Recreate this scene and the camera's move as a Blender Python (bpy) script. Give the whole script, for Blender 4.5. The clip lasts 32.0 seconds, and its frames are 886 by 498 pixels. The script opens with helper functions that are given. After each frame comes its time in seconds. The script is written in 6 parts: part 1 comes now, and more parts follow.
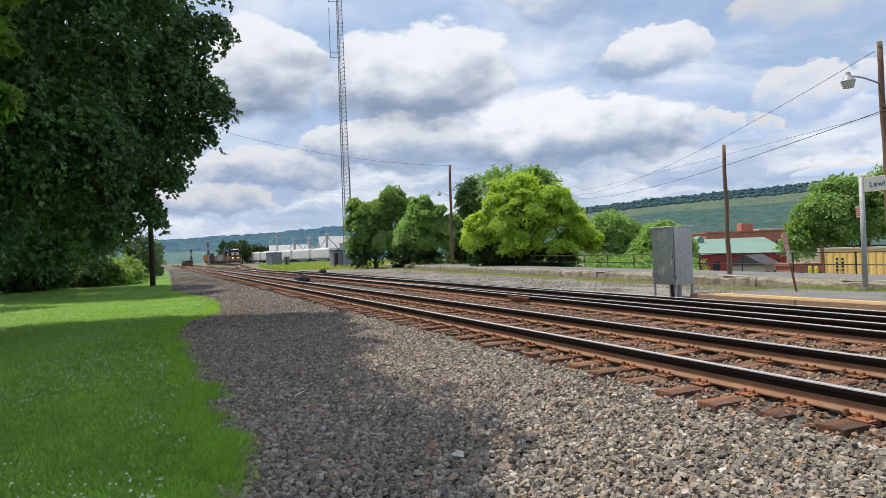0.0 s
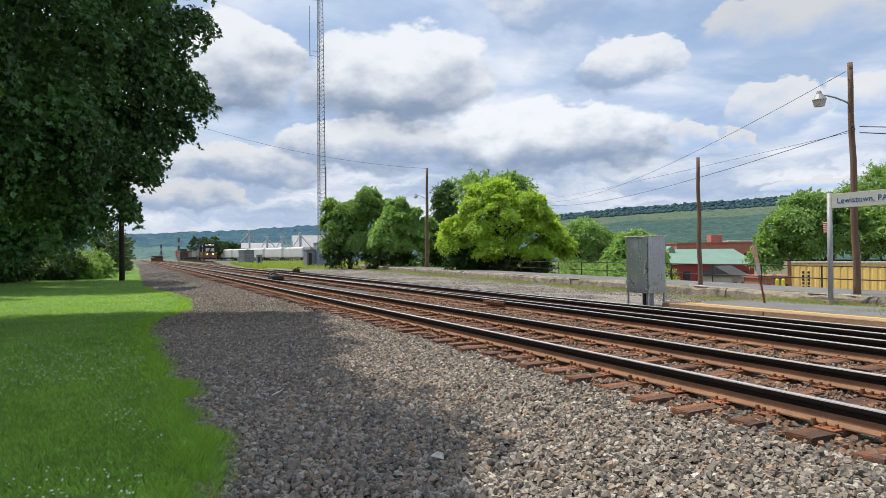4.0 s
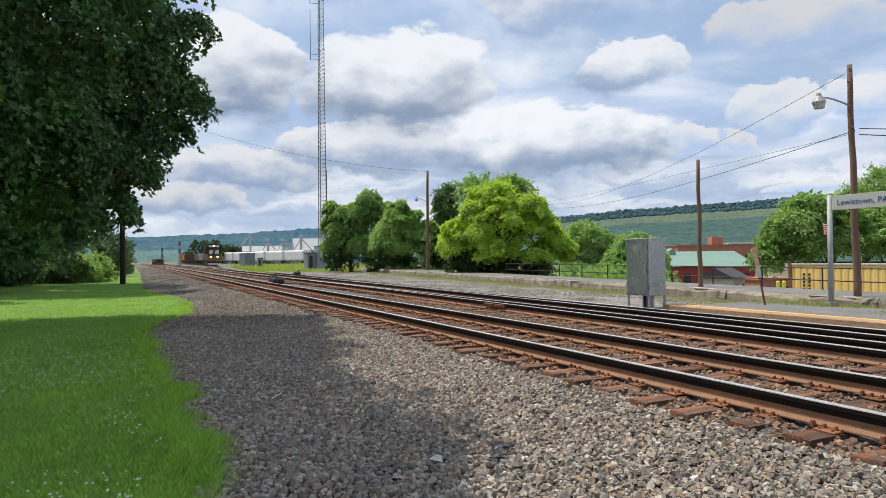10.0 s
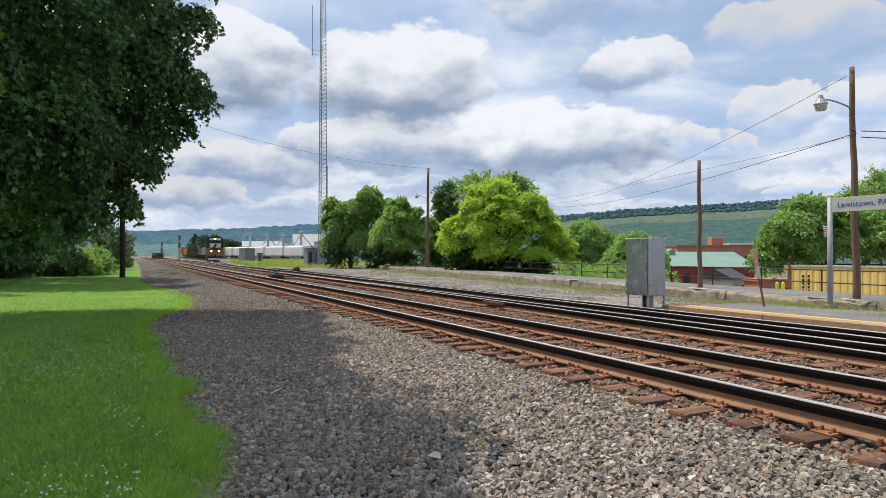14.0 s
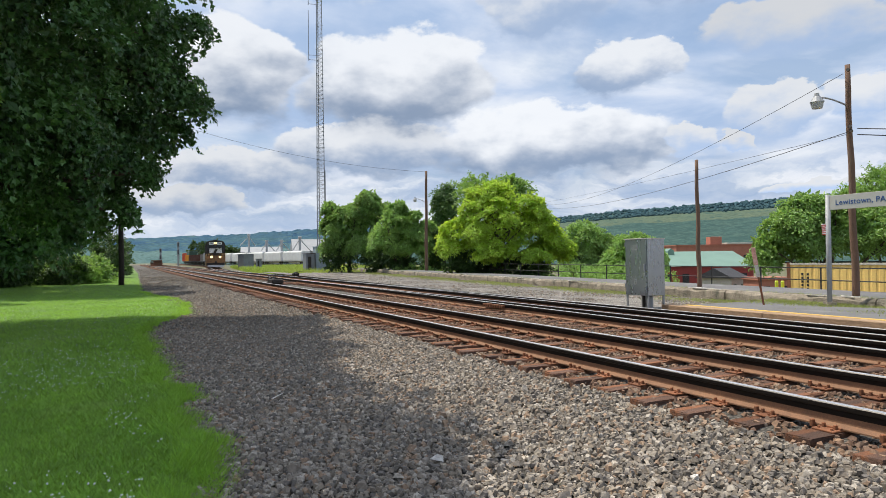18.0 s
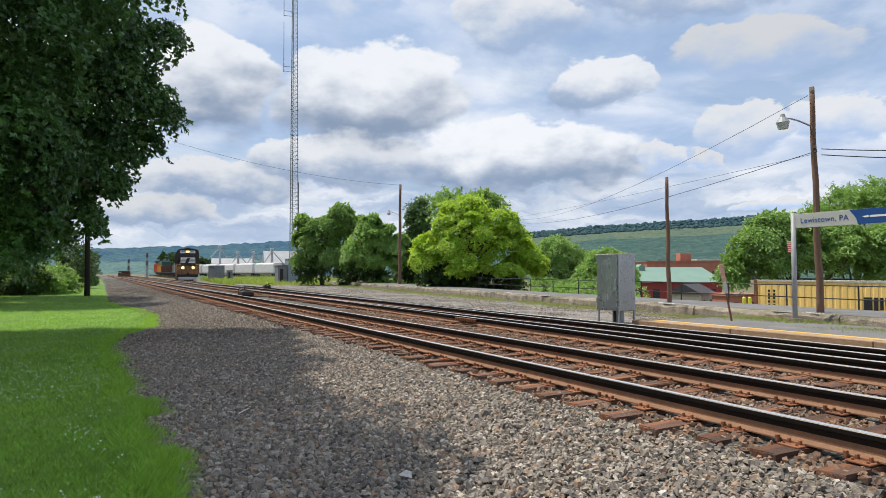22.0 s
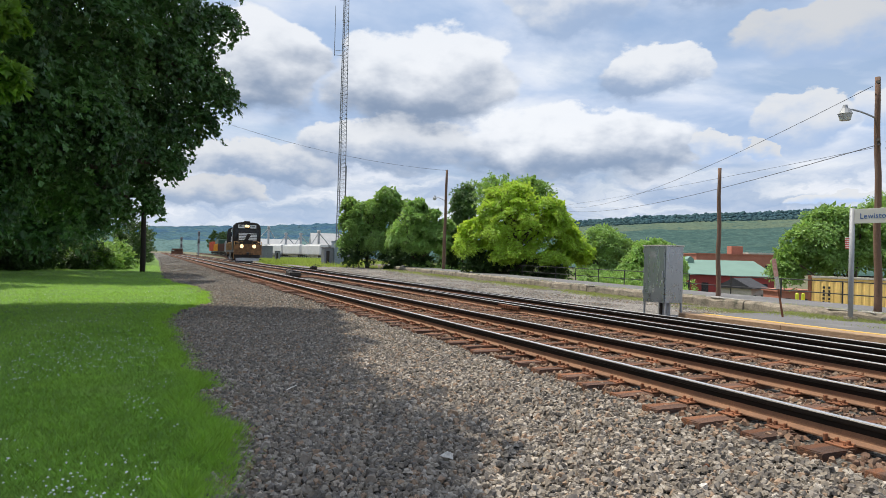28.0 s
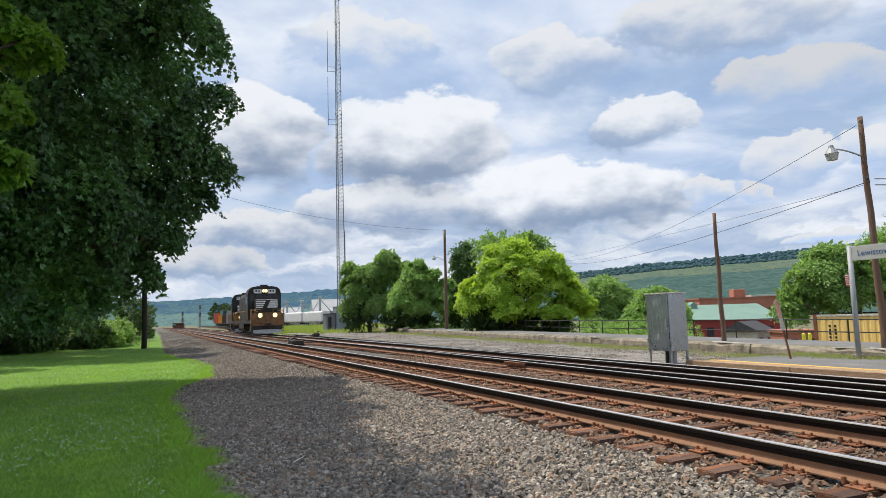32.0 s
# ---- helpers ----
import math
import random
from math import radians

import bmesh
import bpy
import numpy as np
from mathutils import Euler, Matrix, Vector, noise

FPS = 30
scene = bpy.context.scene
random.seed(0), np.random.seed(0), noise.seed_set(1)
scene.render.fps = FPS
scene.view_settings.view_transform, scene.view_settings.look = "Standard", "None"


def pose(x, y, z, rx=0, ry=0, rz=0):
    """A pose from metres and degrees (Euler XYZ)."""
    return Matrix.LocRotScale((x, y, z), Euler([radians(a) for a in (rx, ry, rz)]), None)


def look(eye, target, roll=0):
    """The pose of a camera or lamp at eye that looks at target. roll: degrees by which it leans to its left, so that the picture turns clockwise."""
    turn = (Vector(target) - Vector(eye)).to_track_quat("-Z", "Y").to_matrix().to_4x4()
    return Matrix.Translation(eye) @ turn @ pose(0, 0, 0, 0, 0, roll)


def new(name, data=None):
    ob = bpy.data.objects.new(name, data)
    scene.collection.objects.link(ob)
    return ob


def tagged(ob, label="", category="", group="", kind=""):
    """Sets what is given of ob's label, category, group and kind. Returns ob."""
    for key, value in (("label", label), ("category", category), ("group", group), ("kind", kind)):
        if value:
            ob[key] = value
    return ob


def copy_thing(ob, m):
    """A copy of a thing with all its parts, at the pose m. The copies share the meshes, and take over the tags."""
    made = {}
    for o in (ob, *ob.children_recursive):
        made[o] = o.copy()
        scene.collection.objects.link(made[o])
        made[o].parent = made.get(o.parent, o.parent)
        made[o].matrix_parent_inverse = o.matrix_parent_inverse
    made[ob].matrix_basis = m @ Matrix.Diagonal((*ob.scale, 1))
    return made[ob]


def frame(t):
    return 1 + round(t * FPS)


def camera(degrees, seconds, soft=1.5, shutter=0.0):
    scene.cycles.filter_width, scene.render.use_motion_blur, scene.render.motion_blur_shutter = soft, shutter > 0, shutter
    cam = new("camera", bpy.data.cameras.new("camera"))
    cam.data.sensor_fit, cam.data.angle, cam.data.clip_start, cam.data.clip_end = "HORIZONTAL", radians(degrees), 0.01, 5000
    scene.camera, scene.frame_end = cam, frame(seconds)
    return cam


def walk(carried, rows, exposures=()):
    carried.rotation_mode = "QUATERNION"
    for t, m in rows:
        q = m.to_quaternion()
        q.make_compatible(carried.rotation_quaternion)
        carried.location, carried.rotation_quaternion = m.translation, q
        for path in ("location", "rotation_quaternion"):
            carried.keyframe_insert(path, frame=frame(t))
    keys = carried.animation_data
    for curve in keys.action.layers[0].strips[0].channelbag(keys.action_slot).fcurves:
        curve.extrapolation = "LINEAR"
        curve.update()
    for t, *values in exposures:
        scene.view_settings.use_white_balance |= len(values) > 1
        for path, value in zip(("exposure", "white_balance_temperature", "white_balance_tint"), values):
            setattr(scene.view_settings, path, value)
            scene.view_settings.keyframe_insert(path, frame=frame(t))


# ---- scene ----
cam = camera(67.2, 32.0, soft=0.8)
PATH = [
    (0.0, 0.103, 0.051, 1.208, 90.28, 2.11, -23.10),
    (0.5, 0.066, 0.061, 1.221, 90.68, 1.35, -22.83),
    (1.0, 0.010, 0.054, 1.225, 90.48, 0.84, -22.32),
    (1.5, -0.040, 0.024, 1.227, 90.62, 0.63, -22.77),
    (2.0, -0.046, 0.011, 1.221, 90.06, 0.40, -23.73),
    (2.5, -0.025, 0.012, 1.223, 89.84, 0.50, -24.19),
    (3.0, -0.019, 0.021, 1.225, 90.09, 0.22, -24.71),
    (3.5, -0.010, 0.030, 1.221, 90.39, 0.59, -25.21),
    (5.5, -0.007, 0.000, 1.215, 90.62, 0.01, -25.88),
    (6.0, 0.003, 0.005, 1.220, 90.61, 0.37, -26.19),
    (6.5, 0.018, 0.013, 1.216, 90.68, 0.58, -26.18),
    (7.0, 0.025, 0.023, 1.218, 90.71, 0.76, -25.77),
    (7.5, 0.012, 0.012, 1.220, 91.09, 1.09, -25.60),
    (8.0, 0.005, 0.007, 1.221, 91.15, 0.96, -25.86),
    (8.5, 0.001, 0.006, 1.216, 90.97, 0.53, -25.97),
    (9.0, 0.012, 0.018, 1.217, 90.77, 0.56, -25.54),
    (9.5, 0.006, 0.014, 1.216, 90.72, 0.48, -25.49),
    (10.0, 0.007, 0.014, 1.217, 90.71, 0.60, -25.28),
    (10.5, 0.007, 0.016, 1.219, 90.63, 0.54, -25.12),
    (11.0, 0.005, 0.016, 1.218, 90.57, 0.49, -25.03),
    (11.5, -0.006, 0.005, 1.219, 90.42, 0.61, -25.16),
    (12.0, 0.002, 0.017, 1.219, 90.27, 0.40, -25.16),
    (12.5, 0.006, 0.022, 1.218, 90.24, 0.66, -25.25),
    (13.0, 0.008, 0.022, 1.219, 90.27, 0.44, -25.17),
    (13.5, 0.004, 0.015, 1.218, 90.38, 0.12, -25.16),
    (14.0, -0.007, 0.007, 1.220, 90.48, -0.09, -25.31),
    (14.5, -0.004, 0.012, 1.219, 90.57, 0.17, -25.37),
    (16.5, 0.002, 0.017, 1.216, 90.97, -0.03, -25.68),
    (17.0, -0.002, 0.013, 1.217, 90.90, 0.04, -25.58),
    (17.5, -0.016, 0.009, 1.218, 90.87, 0.30, -25.32),
    (18.0, -0.014, 0.007, 1.216, 90.75, 0.71, -25.40),
    (18.5, -0.014, 0.010, 1.219, 90.56, 0.55, -25.50),
    (19.0, -0.025, 0.004, 1.220, 90.64, 0.20, -25.78),
    (19.5, -0.029, 0.011, 1.223, 90.89, 0.09, -25.77),
    (20.0, -0.021, 0.018, 1.221, 91.18, 0.01, -26.36),
    (20.5, -0.016, -0.003, 1.216, 91.91, -0.46, -27.32),
    (21.0, 0.007, 0.003, 1.220, 92.01, 0.00, -28.16),
    (21.5, 0.021, 0.021, 1.214, 91.93, 0.23, -27.94),
    (22.0, 0.018, 0.021, 1.216, 91.90, 0.16, -27.67),
    (22.5, 0.015, 0.020, 1.206, 91.67, -0.52, -28.72),
    (23.0, 0.018, 0.027, 1.213, 90.90, -0.12, -26.47),
    (23.5, -0.007, 0.020, 1.213, 90.81, 0.13, -27.33),
    (24.0, -0.017, 0.018, 1.215, 90.77, -0.02, -27.43),
    (24.5, -0.017, 0.015, 1.211, 90.63, -0.31, -27.53),
    (25.0, 0.038, 0.012, 1.218, 90.60, -0.23, -26.85),
    (25.5, 0.064, -0.013, 1.215, 90.72, -0.09, -25.38),
    (27.5, -0.048, -0.061, 1.214, 90.57, -1.16, -24.69),
    (28.0, -0.032, -0.037, 1.219, 90.64, -1.47, -23.89),
    (28.5, -0.024, -0.038, 1.223, 93.07, -1.65, -23.75),
    (29.0, -0.051, -0.082, 1.227, 94.52, -0.28, -23.57),
    (29.5, -0.043, -0.085, 1.227, 94.43, 1.45, -22.97),
    (30.0, -0.068, -0.103, 1.233, 95.31, 2.08, -22.79),
    (30.5, -0.057, -0.093, 1.234, 95.19, 1.67, -23.28),
    (31.0, -0.049, -0.086, 1.232, 95.27, 1.82, -23.62),
    (31.5, -0.046, -0.085, 1.234, 95.52, 1.79, -23.61),
    (32.0, -0.048, -0.088, 1.232, 95.74, 1.72, -23.68),
]
walk(cam, [(t, pose(x, y, z, rx, ry, rz)) for t, x, y, z, rx, ry, rz in PATH], [(0.0, 0.2), (32.0, 0.2)])

# ---- world and sun ----
SUN_EL, SUN_AZ = 66.0, (-0.56, 0.83)

# heaped clouds: azimuth, height, half width, half height, brightness of crown and of foot
CLOUDS = [
    (0.833, 0.385, 0.170, 0.060, 0.76, 0.34),
    (0.930, 0.290, 0.130, 0.050, 0.66, 0.40),
    (0.600, 0.350, 0.100, 0.055, 0.80, 0.36),
    (0.300, 0.395, 0.120, 0.050, 0.80, 0.42),
    (0.040, 0.080, 0.120, 0.026, 0.70, 0.30),
    (0.150, 0.122, 0.130, 0.036, 0.78, 0.30),
    (0.330, 0.156, 0.150, 0.050, 0.82, 0.30),
    (0.150, 0.255, 0.100, 0.090, 0.88, 0.24),
    (0.383, 0.246, 0.145, 0.095, 0.90, 0.24),
    (0.708, 0.258, 0.075, 0.050, 0.86, 0.32),
    (0.610, 0.156, 0.190, 0.068, 0.92, 0.27),
    (0.914, 0.184, 0.070, 0.042, 0.78, 0.42),
    (0.798, 0.158, 0.044, 0.028, 0.78, 0.44),
    (0.867, 0.154, 0.030, 0.016, 0.72, 0.46),
    (1.025, 0.190, 0.055, 0.040, 0.80, 0.44),
    (0.945, 0.088, 0.070, 0.014, 0.78, 0.50),
]


def build_world():
    world = bpy.data.worlds.new("world")
    scene.world = world
    world.use_nodes = True
    nt = world.node_tree
    nt.nodes.clear()
    N = nt.nodes.new

    def link(a, b):
        nt.links.new(a, b)

    def math_node(op, a, b=None):
        n = N("ShaderNodeMath")
        n.operation = op
        for i, v in enumerate((a, b)):
            if v is None:
                continue
            if isinstance(v, (int, float)):
                n.inputs[i].default_value = v
            else:
                link(v, n.inputs[i])
        return n.outputs[0]

    def ramp(fac, stops):
        n = N("ShaderNodeValToRGB")
        link(fac, n.inputs[0])
        el = n.color_ramp.elements
        while len(el) < len(stops):
            el.new(0.5)
        for e, (p, c) in zip(el, stops):
            e.position = p
            e.color = (*c, 1) if len(c) == 3 else c
        return n.outputs[0]

    def mixc(fac, a, b):
        n = N("ShaderNodeMix")
        n.data_type = "RGBA"
        if isinstance(fac, (int, float)):
            n.inputs[0].default_value = fac
        else:
            link(fac, n.inputs[0])
        for i, v in ((6, a), (7, b)):
            if isinstance(v, tuple):
                n.inputs[i].default_value = (*v, 1)
            else:
                link(v, n.inputs[i])
        return n.outputs[2]

    co = N("ShaderNodeTexCoord")
    sep = N("ShaderNodeSeparateXYZ")
    link(co.outputs["Generated"], sep.inputs[0])
    x, y, z = sep.outputs
    sky = N("ShaderNodeTexSky")
    sky.sky_type = "NISHITA"
    sky.sun_disc = False
    sky.sun_elevation = radians(SUN_EL)
    sky.sun_rotation = math.atan2(SUN_AZ[0], SUN_AZ[1])
    sky.air_density, sky.dust_density = 1.2, 1.5
    blue = N("ShaderNodeVectorMath")
    blue.operation = "SCALE"
    link(sky.outputs[0], blue.inputs[0])
    blue.inputs[3].default_value = 0.085
    # heaped clouds, each with a bright crown and a grey foot: azimuth, height, half width, half height
    az = math_node("ARCTAN2", x, y)
    flat = math_node("SQRT", math_node("ADD", math_node("MULTIPLY", x, x), math_node("MULTIPLY", y, y)))
    el = math_node("ARCTAN2", z, flat)
    pos = N("ShaderNodeCombineXYZ")
    link(az, pos.inputs[0]), link(math_node("MULTIPLY", el, 1.7), pos.inputs[1])

    def sky_noise(scale, detail, rough, offset, distort=0.0):
        m = N("ShaderNodeVectorMath")
        m.operation = "ADD"
        link(pos.outputs[0], m.inputs[0])
        m.inputs[1].default_value = offset
        n = N("ShaderNodeTexNoise")
        n.inputs["Scale"].default_value, n.inputs["Detail"].default_value = scale, detail
        n.inputs["Roughness"].default_value, n.inputs["Distortion"].default_value = rough, distort
        link(m.outputs[0], n.inputs["Vector"])
        return n.outputs[0]

    billow = sky_noise(9.0, 10, 0.55, (3.3, 1.7, 0.4))
    billow2 = sky_noise(11.0, 10, 0.55, (7.9, 5.1, 2.4))
    lumps = sky_noise(24.0, 8, 0.55, (2.9, 4.1, 1.4))

    def vec_math(op, a, b):
        n = N("ShaderNodeVectorMath")
        n.operation = op
        for i, v in enumerate((a, b)):
            if isinstance(v, tuple):
                n.inputs[i].default_value = v
            else:
                link(v, n.inputs[i])
        return n.outputs[1] if op == "DOT_PRODUCT" else n.outputs[0]

    def span(v, a, b, lo, hi):
        n = N("ShaderNodeMapRange")
        n.interpolation_type = "SMOOTHSTEP"
        n.inputs[1].default_value, n.inputs[2].default_value, n.inputs[3].default_value, n.inputs[4].default_value = a, b, lo, hi
        link(v, n.inputs[0])
        return n.outputs[0]

    def wobble(v, amount):
        return math_node("MULTIPLY", math_node("SUBTRACT", v, 0.5), amount)

    wx = math_node("ADD", math_node("ADD", az, wobble(billow, 0.15)), wobble(lumps, 0.026))
    wy = math_node("ADD", math_node("ADD", el, wobble(billow2, 0.085)), wobble(lumps, 0.022))
    place = N("ShaderNodeCombineXYZ")
    link(wx, place.inputs[0]), link(wy, place.inputs[1])
    soft_lumps = sky_noise(15.0, 3, 0.45, (2.9, 4.1, 1.4))
    ruffle = math_node("ADD", wobble(billow2, 0.55), wobble(soft_lumps, 0.95))
    # a high broken layer seen flatter and flatter towards the horizon
    far = math_node("ADD", z, 0.10)
    deck = N("ShaderNodeCombineXYZ")
    link(math_node("DIVIDE", x, far), deck.inputs[0]), link(math_node("DIVIDE", y, far), deck.inputs[1])

    def deck_noise(scale, detail, rough, offset, distort):
        m = N("ShaderNodeVectorMath")
        m.operation = "ADD"
        link(deck.outputs[0], m.inputs[0])
        m.inputs[1].default_value = offset
        n = N("ShaderNodeTexNoise")
        n.inputs["Scale"].default_value, n.inputs["Detail"].default_value = scale, detail
        n.inputs["Roughness"].default_value, n.inputs["Distortion"].default_value = rough, distort
        link(m.outputs[0], n.inputs["Vector"])
        return n.outputs[0]

    haze = mixc(0.45, blue.outputs[0], (0.33, 0.47, 0.73))
    veil = ramp(deck_noise(1.5, 9, 0.52, (0.3, 2.0, 0.0), 0.25), [(0.36, (0.34, 0.45, 0.64)), (0.45, (0.45, 0.54, 0.70)), (0.54, (0.58, 0.64, 0.75)), (0.66, (0.70, 0.74, 0.80))])
    gap = ramp(deck_noise(0.9, 8, 0.55, (4.2, 1.1, 3.0), 0.3), [(0.52, (0, 0, 0)), (0.66, (0.85, 0.85, 0.85))])
    col = mixc(gap, veil, haze)
    # long low banks, layer behind layer
    bank = N("ShaderNodeVectorMath")
    bank.operation = "MULTIPLY"
    link(place.outputs[0], bank.inputs[0])
    bank.inputs[1].default_value = (5.0, 26.0, 1.0)
    bn = N("ShaderNodeTexNoise")
    bn.inputs["Scale"].default_value, bn.inputs["Detail"].default_value, bn.inputs["Roughness"].default_value = 1.0, 8, 0.55
    link(bank.outputs[0], bn.inputs["Vector"])
    banks = ramp(bn.outputs[0], [(0.34, (0.26, 0.36, 0.53)), (0.46, (0.37, 0.45, 0.59)), (0.54, (0.55, 0.60, 0.68)), (0.64, (0.76, 0.77, 0.80))])
    col = mixc(span(el, 0.08, 0.19, 0.85, 0.0), col, banks)
    for u, v, ru, rv, white, grey in CLOUDS:
        p = vec_math("MULTIPLY", vec_math("SUBTRACT", place.outputs[0], (u, v, 0.0)), (1 / ru, 1 / rv, 0.0))
        inside = math_node("SUBTRACT", 1.0, vec_math("DOT_PRODUCT", p, p))
        sp = N("ShaderNodeSeparateXYZ")
        link(p, sp.inputs[0])
        edge = span(sp.outputs[1], -0.8, 0.5, 0.55, 5.0)
        cover = span(math_node("MULTIPLY", inside, edge), 0.0, 1.15, 0.0, 0.94)
        lit = span(math_node("ADD", sp.outputs[1], ruffle), -0.50, 0.62, 0.0, 1.0)
        tone = mixc(lit, (grey * 0.82, grey * 1.08, grey * 1.54), (white * 0.81, white * 0.835, white * 0.875))
        col = mixc(cover, col, tone)
    low_glow = ramp(z, [(0.0, (0.6, 0.6, 0.6)), (0.05, (0.2, 0.2, 0.2)), (0.10, (0, 0, 0))])
    final = mixc(low_glow, col, (0.52, 0.60, 0.72))
    bg = N("ShaderNodeBackground")
    link(final, bg.inputs[0])
    bg.inputs[1].default_value = 1.07
    out = N("ShaderNodeOutputWorld")
    link(bg.outputs[0], out.inputs[0])


build_world()
sun_data = bpy.data.lights.new("sun", "SUN")
sun_data.energy, sun_data.angle, sun_data.color = 4.4, radians(0.6), (1.0, 0.93, 0.81)
sun = new("sun", sun_data)
c = math.cos(radians(SUN_EL))
sun.matrix_world = look((SUN_AZ[0] * c * 60, SUN_AZ[1] * c * 60, math.sin(radians(SUN_EL)) * 60), (0, 0, 0))

# ---- materials ----
MATS = {}


def mat(name, base, base2=None, rough=0.8, metal=0.0, scale=8.0, fine=60.0, bump=0.2, dist=0.01, island=0.0, rand=0.0, spec=0.5, trans=0.0, stain=None, stain_at=(0.55, 0.7), stain_scale=1.5, coords="Object", stretch=(1, 1, 1), voronoi=0.0, palette=None, grain=1.0):
    """A surface with two scales of variation, optional stains, and a fine relief."""
    m = bpy.data.materials.new(name)
    m.use_nodes = True
    nt = m.node_tree
    nt.nodes.clear()
    N, L = nt.nodes.new, nt.links.new
    base2 = base2 or tuple(v * 0.7 for v in base)
    co = N("ShaderNodeTexCoord")
    mp = N("ShaderNodeMapping")
    mp.inputs["Scale"].default_value = stretch
    if coords == "World":
        geo = N("ShaderNodeNewGeometry")
        L(geo.outputs["Position"], mp.inputs[0])
    else:
        L(co.outputs[coords], mp.inputs[0])

    def noise_out(sc, det=6, ro=0.6):
        n = N("ShaderNodeTexNoise")
        n.inputs["Scale"].default_value, n.inputs["Detail"].default_value, n.inputs["Roughness"].default_value = sc, det, ro
        L(mp.outputs[0], n.inputs["Vector"])
        return n.outputs[0]

    def mixc(fac, a, b, mode="MIX"):
        n = N("ShaderNodeMix")
        n.data_type, n.blend_type = "RGBA", mode
        if isinstance(fac, (int, float)):
            n.inputs[0].default_value = fac
        else:
            L(fac, n.inputs[0])
        for i, v in ((6, a), (7, b)):
            if isinstance(v, tuple):
                n.inputs[i].default_value = (*v, 1)
            else:
                L(v, n.inputs[i])
        return n.outputs[2]

    def remap(v, a, b, c=0.0, d=1.0):
        n = N("ShaderNodeMapRange")
        n.inputs[1].default_value, n.inputs[2].default_value, n.inputs[3].default_value, n.inputs[4].default_value = a, b, c, d
        L(v, n.inputs[0])
        return n.outputs[0]

    big, small = noise_out(scale), noise_out(fine, 4)
    col = mixc(remap(big, 0.32, 0.68), base, base2)
    if palette:
        src = N("ShaderNodeObjectInfo").outputs["Random"] if rand else N("ShaderNodeNewGeometry").outputs["Random Per Island"]
        pr = N("ShaderNodeValToRGB")
        pr.color_ramp.interpolation = "CONSTANT"
        L(src, pr.inputs[0])
        el = pr.color_ramp.elements
        while len(el) < len(palette):
            el.new(0.5)
        for i, (e, cc) in enumerate(zip(el, palette)):
            e.position, e.color = i / len(palette), (*cc, 1)
        col = mixc(0.75, col, pr.outputs[0])
    grey = remap(small, 0.3, 0.7, 1 - 0.28 * grain, 1 + 0.25 * grain)
    comb = N("ShaderNodeCombineColor")
    for i in range(3):
        L(grey, comb.inputs[i])
    col = mixc(1.0, col, comb.outputs[0], "MULTIPLY")
    if stain:
        st = noise_out(stain_scale, 8, 0.65)
        col = mixc(remap(st, *stain_at), col, stain)
    for amount, node, sock in ((island, "ShaderNodeNewGeometry", "Random Per Island"), (rand, "ShaderNodeObjectInfo", "Random")):
        if amount:
            g = N(node)
            v = remap(g.outputs[sock], 0, 1, 1 - amount, 1 + amount)
            cc = N("ShaderNodeCombineColor")
            for i in range(3):
                L(v, cc.inputs[i])
            col = mixc(1.0, col, cc.outputs[0], "MULTIPLY")
    height = small
    if voronoi:
        vo = N("ShaderNodeTexVoronoi")
        vo.inputs["Scale"].default_value = voronoi
        L(mp.outputs[0], vo.inputs["Vector"])
        height = vo.outputs["Distance"]
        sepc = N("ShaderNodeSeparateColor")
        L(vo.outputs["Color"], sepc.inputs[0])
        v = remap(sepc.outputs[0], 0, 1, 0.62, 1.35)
        # cell rims darkened: shade in the crevices between stones, put into the colour
        crevice_shade = remap(vo.outputs["Distance"], 0.25, 0.75, 1.0, 0.35)
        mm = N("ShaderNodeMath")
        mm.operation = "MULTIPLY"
        L(v, mm.inputs[0]), L(crevice_shade, mm.inputs[1])
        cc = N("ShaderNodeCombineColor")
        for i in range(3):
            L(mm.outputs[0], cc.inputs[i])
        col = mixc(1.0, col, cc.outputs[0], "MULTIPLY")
    bs = N("ShaderNodeBsdfPrincipled")
    L(col, bs.inputs["Base Color"])
    bs.inputs["Metallic"].default_value = metal
    bs.inputs["Specular IOR Level"].default_value = spec
    L(remap(small, 0.3, 0.7, max(0.03, rough - 0.1), min(1, rough + 0.1)), bs.inputs["Roughness"])
    if bump:
        b = N("ShaderNodeBump")
        b.inputs["Strength"].default_value, b.inputs["Distance"].default_value = bump, dist
        if voronoi:
            b.invert = True
        L(height, b.inputs["Height"])
        L(b.outputs[0], bs.inputs["Normal"])
    out = N("ShaderNodeOutputMaterial")
    if trans:
        t = N("ShaderNodeBsdfTranslucent")
        L(mixc(0.6, col, (min(1, base[0] * 1.6), min(1, base[1] * 1.5), base[2])), t.inputs[0])
        mx = N("ShaderNodeMixShader")
        mx.inputs[0].default_value = trans
        L(bs.outputs[0], mx.inputs[1]), L(t.outputs[0], mx.inputs[2])
        L(mx.outputs[0], out.inputs[0])
    else:
        L(bs.outputs[0], out.inputs[0])
    MATS[name] = m
    return m


def lamp_mat(name, color, strength):
    m = bpy.data.materials.new(name)
    m.use_nodes = True
    nt = m.node_tree
    nt.nodes.clear()
    e = nt.nodes.new("ShaderNodeEmission")
    e.inputs[0].default_value, e.inputs[1].default_value = (*color, 1), strength
    o = nt.nodes.new("ShaderNodeOutputMaterial")
    nt.links.new(e.outputs[0], o.inputs[0])
    MATS[name] = m
    return m


